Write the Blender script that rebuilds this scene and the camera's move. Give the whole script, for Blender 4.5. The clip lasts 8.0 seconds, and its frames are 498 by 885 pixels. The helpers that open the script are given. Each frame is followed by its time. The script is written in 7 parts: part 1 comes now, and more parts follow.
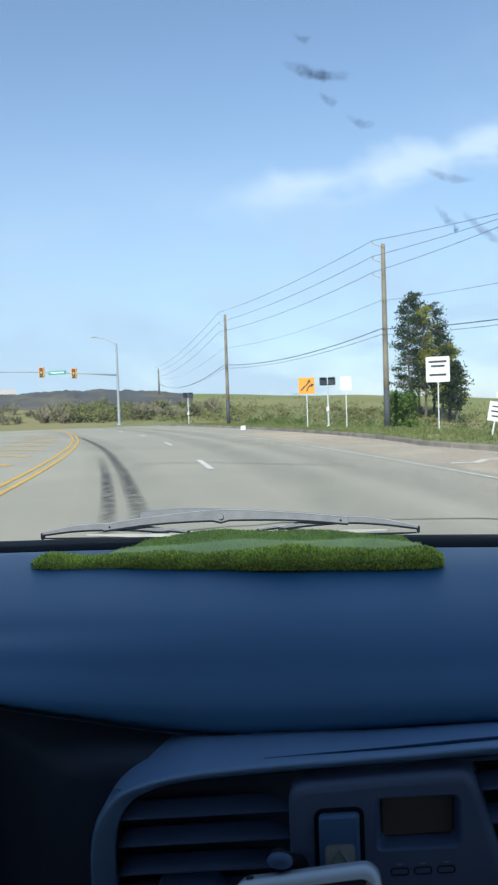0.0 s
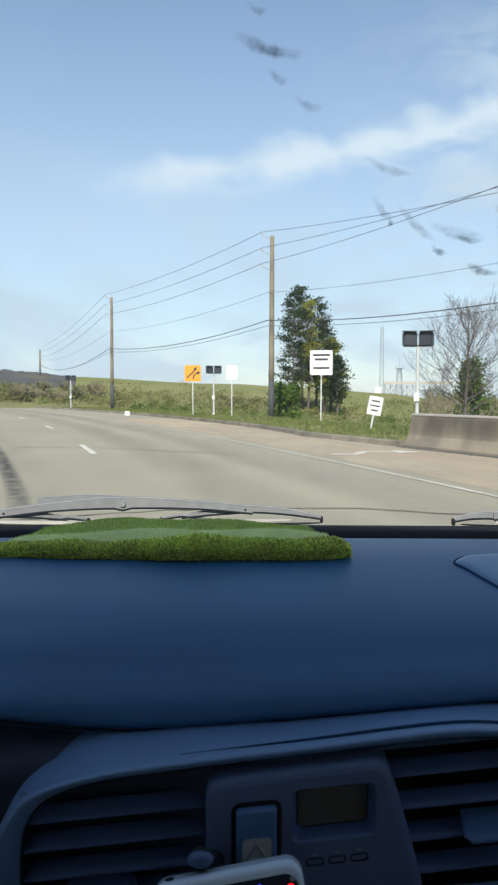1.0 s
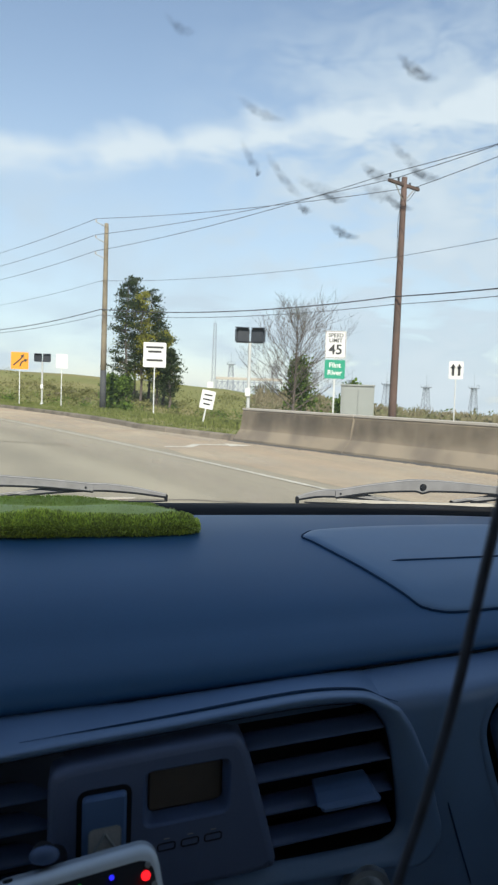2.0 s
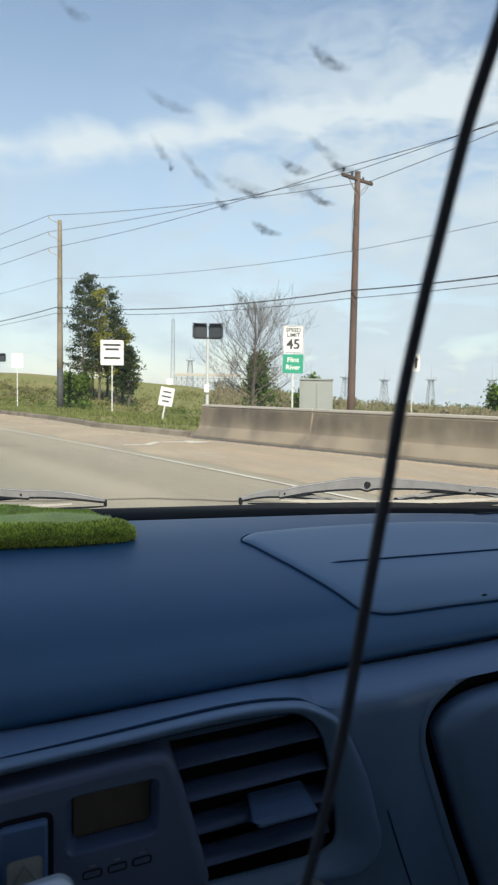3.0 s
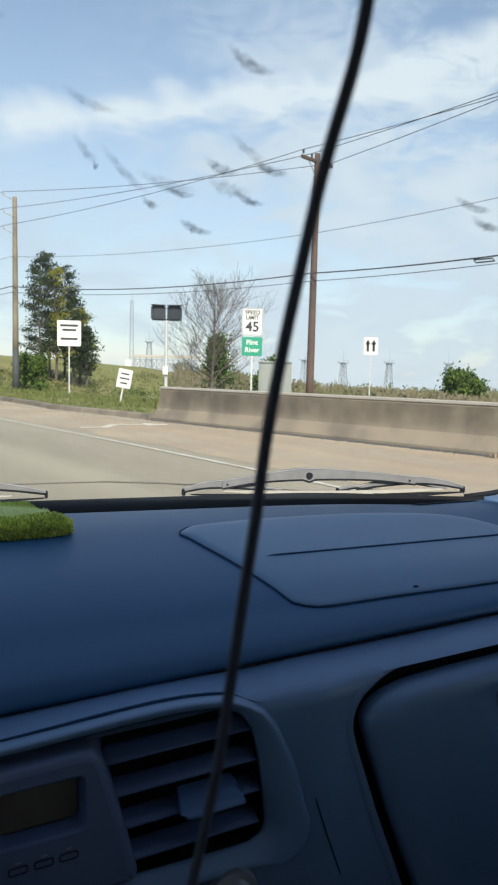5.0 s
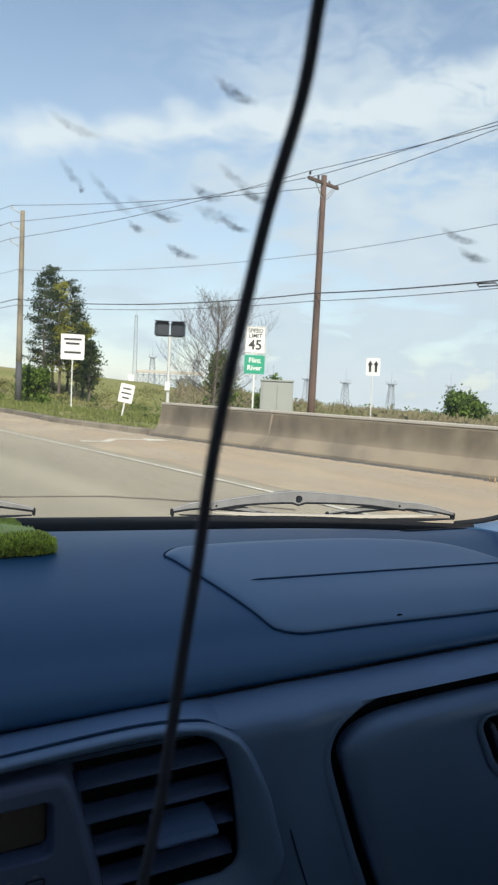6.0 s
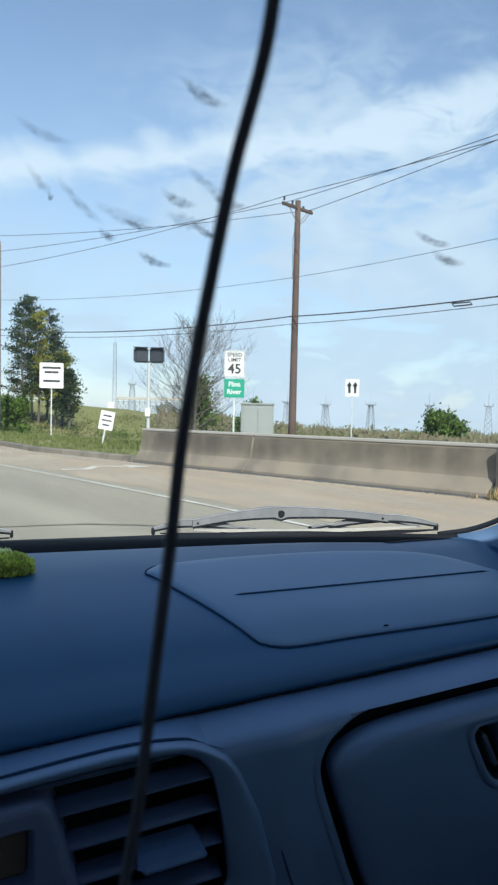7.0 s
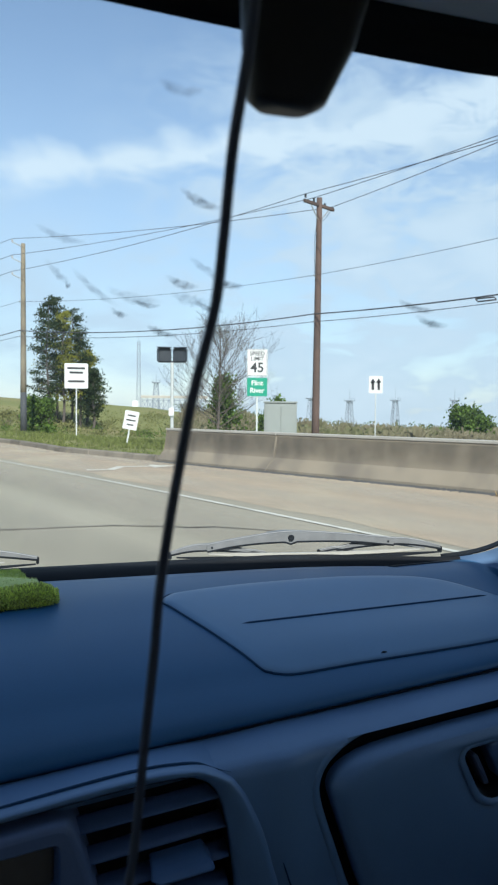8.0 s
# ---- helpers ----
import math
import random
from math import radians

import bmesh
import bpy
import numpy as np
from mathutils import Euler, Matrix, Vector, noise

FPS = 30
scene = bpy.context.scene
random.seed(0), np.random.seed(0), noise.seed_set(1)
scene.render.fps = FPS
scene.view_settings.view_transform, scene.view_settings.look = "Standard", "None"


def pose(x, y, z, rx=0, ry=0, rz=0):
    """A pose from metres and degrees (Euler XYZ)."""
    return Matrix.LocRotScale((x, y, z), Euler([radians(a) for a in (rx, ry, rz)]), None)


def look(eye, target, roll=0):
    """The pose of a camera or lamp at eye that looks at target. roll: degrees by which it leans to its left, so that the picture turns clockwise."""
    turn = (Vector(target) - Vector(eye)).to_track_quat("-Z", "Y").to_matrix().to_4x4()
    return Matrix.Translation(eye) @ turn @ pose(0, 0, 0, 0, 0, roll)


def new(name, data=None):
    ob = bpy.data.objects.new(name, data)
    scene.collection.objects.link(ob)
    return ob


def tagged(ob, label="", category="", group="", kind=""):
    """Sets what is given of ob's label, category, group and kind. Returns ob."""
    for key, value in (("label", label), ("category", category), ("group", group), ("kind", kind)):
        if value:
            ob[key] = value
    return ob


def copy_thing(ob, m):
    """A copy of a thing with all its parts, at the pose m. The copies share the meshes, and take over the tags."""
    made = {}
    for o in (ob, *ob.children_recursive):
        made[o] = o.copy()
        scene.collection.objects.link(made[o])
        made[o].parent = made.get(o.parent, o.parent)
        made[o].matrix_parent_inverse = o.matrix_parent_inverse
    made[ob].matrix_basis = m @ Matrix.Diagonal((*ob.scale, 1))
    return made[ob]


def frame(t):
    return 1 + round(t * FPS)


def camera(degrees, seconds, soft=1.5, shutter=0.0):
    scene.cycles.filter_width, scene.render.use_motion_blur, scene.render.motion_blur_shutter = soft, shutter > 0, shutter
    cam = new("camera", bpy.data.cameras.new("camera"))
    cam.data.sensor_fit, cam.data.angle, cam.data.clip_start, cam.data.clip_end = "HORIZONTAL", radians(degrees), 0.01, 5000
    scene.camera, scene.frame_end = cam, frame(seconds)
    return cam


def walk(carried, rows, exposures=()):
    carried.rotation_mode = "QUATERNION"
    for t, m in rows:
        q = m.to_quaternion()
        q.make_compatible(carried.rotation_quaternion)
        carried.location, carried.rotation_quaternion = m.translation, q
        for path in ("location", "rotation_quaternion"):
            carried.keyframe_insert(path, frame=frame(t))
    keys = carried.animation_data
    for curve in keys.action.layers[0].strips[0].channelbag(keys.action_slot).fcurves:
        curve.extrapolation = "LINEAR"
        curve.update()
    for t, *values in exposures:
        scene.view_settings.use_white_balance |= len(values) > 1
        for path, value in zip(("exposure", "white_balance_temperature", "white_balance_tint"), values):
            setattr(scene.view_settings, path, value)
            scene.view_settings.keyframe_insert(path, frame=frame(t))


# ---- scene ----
import functools

# The camera, carried inside a car, turns from the road ahead to the passenger's side.
cam = camera(36.79, 8.0, soft=2.0)
cam.data.dof.use_dof, cam.data.dof.focus_distance, cam.data.dof.aperture_fstop = True, 1.2, 28.0
ROWS = [
    (0.0, (0.093, -0.019, 1.225), (-0.0800, 0.9650, 1.1825), -1.99),
    (0.5, (0.056, 0.002, 1.205), (-0.0888, 0.9905, 1.1620), -0.18),
    (1.0, (0.060, -0.006, 1.225), (0.0407, 0.9916, 1.1635), 0.14),
    (1.5, (0.036, -0.003, 1.206), (0.0697, 0.9953, 1.1504), 0.37),
    (2.0, (0.044, 0.027, 1.199), (0.2473, 1.0039, 1.1328), 1.96),
    (2.2, (0.054, 0.027, 1.201), (0.2706, 1.0014, 1.1351), 1.97),
    (3.3, (0.100, 0.044, 1.210), (0.4109, 0.9908, 1.1276), -0.91),
    (3.5, (0.133, 0.043, 1.231), (0.5031, 0.9668, 1.1356), -1.06),
    (4.0, (0.148, 0.039, 1.236), (0.5325, 0.9566, 1.1338), 0.65),
    (4.5, (0.103, 0.037, 1.218), (0.4340, 0.9762, 1.1257), 0.44),
    (4.7, (0.095, 0.036, 1.216), (0.4087, 0.9813, 1.1218), 0.94),
    (5.8, (0.095, 0.022, 1.227), (0.3915, 0.9726, 1.1380), 1.55),
    (6.0, (0.109, 0.030, 1.224), (0.4134, 0.9798, 1.1538), 2.59),
    (6.5, (0.112, 0.032, 1.219), (0.4360, 0.9764, 1.1683), 3.55),
    (7.0, (0.114, 0.037, 1.212), (0.4412, 0.9813, 1.1745), 1.09),
    (7.5, (0.151, 0.024, 1.239), (0.5153, 0.9538, 1.1908), 0.42),
    (7.8, (0.146, 0.000, 1.259), (0.5062, 0.9318, 1.2128), -0.11),
    (8.0, (0.114, -0.020, 1.259), (0.4108, 0.9344, 1.2171), 0.48),
]
walk(cam, [(t, look(eye, target, roll)) for t, eye, target, roll in ROWS], exposures=[(0.0, 0.60, 5800, 7), (0.5, 0.60, 5950, 8), (1.0, 0.60, 6450, 9), (2.0, 0.60, 6700, 10), (3.5, 0.62, 6950, 10), (4.5, 0.62, 6700, 10), (6.0, 0.62, 6850, 10), (6.5, 0.60, 6550, 9), (7.0, 0.60, 6050, 7), (8.0, 0.60, 6050, 6)])

# ---- light: a high sun behind the car, a bright sky with thin cloud ----
SUN_AZ, SUN_EL = 184.0, 35.0     # degrees to the right of ahead, and above the horizon
SKY_STRENGTH, SUN_STRENGTH = 0.11, 5.0


def build_world():
    w = bpy.data.worlds.new("World")
    scene.world = w
    w.use_nodes = True
    nt = w.node_tree
    nt.nodes.clear()
    N, L = nt.nodes.new, nt.links.new

    def num(op, a, b=None, c=None):
        n = N("ShaderNodeMath")
        n.operation = op
        for i, v in enumerate((a, b, c)):
            if v is None:
                continue
            if isinstance(v, (int, float)):
                n.inputs[i].default_value = v
            else:
                L(v, n.inputs[i])
        return n.outputs[0]

    def smooth(v, lo, hi, to0=0.0, to1=1.0):
        n = N("ShaderNodeMapRange")
        n.interpolation_type = "SMOOTHSTEP"
        L(v, n.inputs["Value"])
        for k, x in (("From Min", lo), ("From Max", hi), ("To Min", to0), ("To Max", to1)):
            n.inputs[k].default_value = x
        return n.outputs["Result"]

    def cloud_noise(vec, scale, detail, rough=0.55, distort=0.0):
        n = N("ShaderNodeTexNoise")
        L(vec, n.inputs["Vector"])
        n.inputs["Scale"].default_value, n.inputs["Detail"].default_value = scale, detail
        n.inputs["Roughness"].default_value, n.inputs["Distortion"].default_value = rough, distort
        return n.outputs["Fac"]

    sky = N("ShaderNodeTexSky")
    sky.sky_type, sky.sun_disc = "NISHITA", False
    sky.sun_elevation, sky.sun_rotation = radians(SUN_EL), radians(SUN_AZ)
    sky.air_density, sky.dust_density, sky.ozone_density = 1.0, 0.4, 1.0
    co = N("ShaderNodeTexCoord").outputs["Generated"]
    sep = N("ShaderNodeSeparateXYZ")
    L(co, sep.inputs[0])
    x, y, z = sep.outputs
    az = num("MULTIPLY", num("ARCTAN2", x, y), 57.2958)
    el = num("MULTIPLY", num("ARCSINE", z), 57.2958)
    # cloud layers lie on a flat ceiling, so they shrink towards the horizon
    zz = num("MAXIMUM", z, 0.03)
    flat = N("ShaderNodeCombineXYZ")
    L(num("DIVIDE", x, zz), flat.inputs[0])
    L(num("DIVIDE", y, zz), flat.inputs[1])
    polar = N("ShaderNodeCombineXYZ")
    L(num("MULTIPLY", az, 0.05), polar.inputs[0])
    L(num("MULTIPLY", el, 0.11), polar.inputs[1])
    pol = polar.outputs[0]
    n1 = cloud_noise(pol, 1.3, 5.0, 0.6, 0.4)
    n2 = cloud_noise(pol, 4.5, 5.0, 0.62, 0.6)
    # one long white streak that climbs to the right
    line = num("MULTIPLY_ADD", az, 0.14, 17.3)
    off = num("SUBTRACT", num("ADD", el, num("MULTIPLY_ADD", n1, 3.0, -1.5)), line)
    combed = N("ShaderNodeCombineXYZ")      # wind-combed fibres that stand on the streak's upper edge
    L(num("MULTIPLY_ADD", el, 0.06, num("MULTIPLY", az, 0.13)), combed.inputs[0])
    L(num("MULTIPLY", el, 0.05), combed.inputs[1])
    n3 = cloud_noise(combed.outputs[0], 1.6, 4.0, 0.55, 0.2)
    above = num("SUBTRACT", off, num("MULTIPLY_ADD", n3, 4.0, -1.5))
    across = num("MULTIPLY", smooth(above, 1.0, -1.1), smooth(num("ADD", off, num("MULTIPLY_ADD", n2, 3.0, -1.5)), -2.6, -0.1))
    along = num("MULTIPLY", smooth(az, -15.0, -4.0), num("SUBTRACT", 1.0, smooth(az, 36.0, 60.0)))
    streak = num("MULTIPLY", num("MULTIPLY", across, along), num("MULTIPLY_ADD", n2, 0.8, 0.62))
    # broken thin cloud below the streak, milky towards the horizon
    low = num("MULTIPLY", smooth(n1, 0.36, 0.68), smooth(el, 20.0, 12.0))
    low = num("MULTIPLY", low, num("MULTIPLY_ADD", n2, 0.5, 0.5))
    right = num("MULTIPLY", smooth(num("MULTIPLY_ADD", n2, 0.5, num("MULTIPLY", n1, 0.5)), 0.40, 0.62), smooth(az, 2.0, 26.0))
    right = num("MULTIPLY", right, smooth(el, 30.0, 18.0))
    veil = smooth(el, 30.0, 2.0, 0.12, 0.62)
    haze = num("MINIMUM", num("ADD", veil, num("ADD", num("MULTIPLY", low, 0.5), num("MULTIPLY", right, 0.7))), 0.92)
    thin = N("ShaderNodeMix")
    thin.data_type = "RGBA"
    L(haze, thin.inputs["Factor"])
    L(sky.outputs[0], thin.inputs["A"])
    thin.inputs["B"].default_value = (3.78, 4.58, 5.42, 1.0)
    mask = num("MINIMUM", num("ADD", num("MULTIPLY", streak, 0.9), num("MULTIPLY", right, 0.5)), 0.9)
    mix = N("ShaderNodeMix")
    mix.data_type = "RGBA"
    L(mask, mix.inputs["Factor"])
    L(thin.outputs["Result"], mix.inputs["A"])
    mix.inputs["B"].default_value = (4.9, 5.55, 6.1, 1.0)
    bg = N("ShaderNodeBackground")
    bg.inputs["Strength"].default_value = SKY_STRENGTH
    L(mix.outputs["Result"], bg.inputs["Color"])
    L(bg.outputs[0], N("ShaderNodeOutputWorld").inputs[0])


build_world()
sun_data = bpy.data.lights.new("sun", "SUN")
sun_data.energy, sun_data.angle, sun_data.color = SUN_STRENGTH, radians(0.53), (1.0, 0.95, 0.87)
sun = new("sun", sun_data)
a_, e_ = radians(SUN_AZ), radians(SUN_EL)
sun.matrix_world = look((0, 0, 60), (-math.sin(a_) * math.cos(e_), -math.cos(a_) * math.cos(e_), 60 - math.sin(e_)))

# ---- materials ----


def mat(name, color, rough=0.6, metal=0.0, var=0.15, scale=20.0, fine=200.0, bump=0.1, bump_dist=0.002, coat=0.0, spec=0.5,
        stain=None, stain_scale=3.0, stain_amt=0.35, island=0.0, objrand=0.0, sheen=0.0, rough_var=0.1, thin=0.0, coat_rough=0.03):
    """A surface with variation at two scales, an optional stain colour, and fine relief."""
    m = bpy.data.materials.new(name)
    m.use_nodes = True
    nt = m.node_tree
    N, L = nt.nodes.new, nt.links.new
    b = nt.nodes["Principled BSDF"]
    co = N("ShaderNodeTexCoord").outputs["Object"]

    def tex(s, d=4.0):
        n = N("ShaderNodeTexNoise")
        L(co, n.inputs["Vector"])
        n.inputs["Scale"].default_value, n.inputs["Detail"].default_value = s, d
        return n.outputs["Fac"]

    big, small = tex(scale), tex(fine, 2.0)

    def num(op, a, b_):
        n = N("ShaderNodeMath")
        n.operation = op
        for i, v in enumerate((a, b_)):
            if isinstance(v, (int, float)):
                n.inputs[i].default_value = v
            else:
                L(v, n.inputs[i])
        return n.outputs[0]

    fac = num("ADD", num("MULTIPLY", num("SUBTRACT", big, 0.5), 2.4 * var), num("MULTIPLY", num("SUBTRACT", small, 0.5), 1.4 * var))
    if island:
        fac = num("ADD", fac, num("MULTIPLY", num("SUBTRACT", N("ShaderNodeNewGeometry").outputs["Random Per Island"], 0.5), 2 * island))
    if objrand:
        fac = num("ADD", fac, num("MULTIPLY", num("SUBTRACT", N("ShaderNodeObjectInfo").outputs["Random"], 0.5), 2 * objrand))
    gain = num("MAXIMUM", num("ADD", fac, 1.0), 0.05)
    vm = N("ShaderNodeVectorMath")
    vm.operation = "SCALE"
    vm.inputs[0].default_value = color
    L(gain, vm.inputs["Scale"])
    out = vm.outputs[0]
    if stain:
        mr = N("ShaderNodeMapRange")
        mr.interpolation_type = "SMOOTHSTEP"
        L(tex(stain_scale, 6.0), mr.inputs["Value"])
        mr.inputs["From Min"].default_value, mr.inputs["From Max"].default_value = 0.45, 0.68
        mr.inputs["To Max"].default_value = stain_amt
        mx = N("ShaderNodeMix")
        mx.data_type = "RGBA"
        L(mr.outputs["Result"], mx.inputs["Factor"])
        L(out, mx.inputs["A"])
        mx.inputs["B"].default_value = (*stain, 1)
        out = mx.outputs["Result"]
    L(out, b.inputs["Base Color"])
    L(num("ADD", num("MULTIPLY", num("SUBTRACT", big, 0.5), rough_var), rough), b.inputs["Roughness"])
    b.inputs["Metallic"].default_value = metal
    b.inputs["Specular IOR Level"].default_value = spec
    b.inputs["Coat Weight"].default_value, b.inputs["Coat Roughness"].default_value = coat, coat_rough
    b.inputs["Sheen Weight"].default_value = sheen
    if bump:
        bp = N("ShaderNodeBump")
        bp.inputs["Strength"].default_value, bp.inputs["Distance"].default_value = bump, bump_dist
        L(num("ADD", num("MULTIPLY", small, 0.6), num("MULTIPLY", big, 0.4)), bp.inputs["Height"])
        L(bp.outputs[0], b.inputs["Normal"])
    if thin:      # light passes through leaves, blades and fibres
        tl, mx = N("ShaderNodeBsdfTranslucent"), N("ShaderNodeMixShader")
        L(out, tl.inputs["Color"])
        mx.inputs[0].default_value = thin
        L(b.outputs[0], mx.inputs[1])
        L(tl.outputs[0], mx.inputs[2])
        L(mx.outputs[0], nt.nodes["Material Output"].inputs[0])
    return m


def glow(name, color, strength):
    m = bpy.data.materials.new(name)
    m.use_nodes = True
    b = m.node_tree.nodes["Principled BSDF"]
    b.inputs["Base Color"].default_value = (*color, 1)
    b.inputs["Emission Color"].default_value = (*color, 1)
    b.inputs["Emission Strength"].default_value = strength
    return m


def glass_mat(name, tint=(0.93, 0.96, 0.96)):
    m = bpy.data.materials.new(name)
    m.use_nodes = True
    nt = m.node_tree
    nt.nodes.remove(nt.nodes["Principled BSDF"])
    N, L = nt.nodes.new, nt.links.new
    tr, gl, mx, fr = N("ShaderNodeBsdfTransparent"), N("ShaderNodeBsdfGlossy"), N("ShaderNodeMixShader"), N("ShaderNodeFresnel")
    tr.inputs[0].default_value = (*tint, 1)
    gl.inputs["Roughness"].default_value = 0.02
    gl.inputs["Color"].default_value = (0.35, 0.35, 0.35, 1)
    fr.inputs["IOR"].default_value = 1.25
    L(fr.outputs[0], mx.inputs[0])
    L(tr.outputs[0], mx.inputs[1])
    L(gl.outputs[0], mx.inputs[2])
    # a thin uneven film of dust that scatters the daylight
    film, dirt = N("ShaderNodeMixShader"), N("ShaderNodeBsdfTranslucent")
    dirt.inputs[0].default_value = (0.62, 0.62, 0.58, 1)
    noise_, amount = N("ShaderNodeTexNoise"), N("ShaderNodeMapRange")
    L(N("ShaderNodeTexCoord").outputs["Object"], noise_.inputs["Vector"])
    noise_.inputs["Scale"].default_value, noise_.inputs["Detail"].default_value = 9.0, 5.0
    L(noise_.outputs["Fac"], amount.inputs["Value"])
    amount.inputs["From Min"].default_value, amount.inputs["From Max"].default_value = 0.3, 0.7
    amount.inputs["To Min"].default_value, amount.inputs["To Max"].default_value = 0.030, 0.070
    L(amount.outputs["Result"], film.inputs[0])
    L(mx.outputs[0], film.inputs[1])
    L(dirt.outputs[0], film.inputs[2])
    L(film.outputs[0], nt.nodes["Material Output"].inputs[0])
    return m


def smear_mat(name, color, most, scale=160.0, stretch=(1.0, 1.0, 1.0)):
    """A patchy film, part see-through, that thins out towards its rim (the mesh's own "soft" value)."""
    m = bpy.data.materials.new(name)
    m.use_nodes = True
    nt = m.node_tree
    N, L = nt.nodes.new, nt.links.new
    b = nt.nodes["Principled BSDF"]
    b.inputs["Base Color"].default_value = (*color, 1)
    b.inputs["Roughness"].default_value = 0.9
    n = N("ShaderNodeTexNoise")
    mp = N("ShaderNodeMapping")
    mp.inputs["Scale"].default_value = stretch
    L(N("ShaderNodeTexCoord").outputs["Object"], mp.inputs["Vector"])
    L(mp.outputs[0], n.inputs["Vector"])
    n.inputs["Scale"].default_value, n.inputs["Detail"].default_value = scale, 4.0
    mr = N("ShaderNodeMapRange")
    L(n.outputs["Fac"], mr.inputs["Value"])
    at = N("ShaderNodeAttribute")
    at.attribute_name = "soft"
    thin_ = N("ShaderNodeMath")
    thin_.operation = "MULTIPLY"
    mr.inputs["From Min"].default_value, mr.inputs["From Max"].default_value = 0.35, 0.65
    mr.inputs["To Max"].default_value = most
    mr.inputs["To Min"].default_value = most * 0.4
    L(mr.outputs["Result"], thin_.inputs[0])
    L(at.outputs["Fac"], thin_.inputs[1])
    L(thin_.outputs[0], b.inputs["Alpha"])
    return m


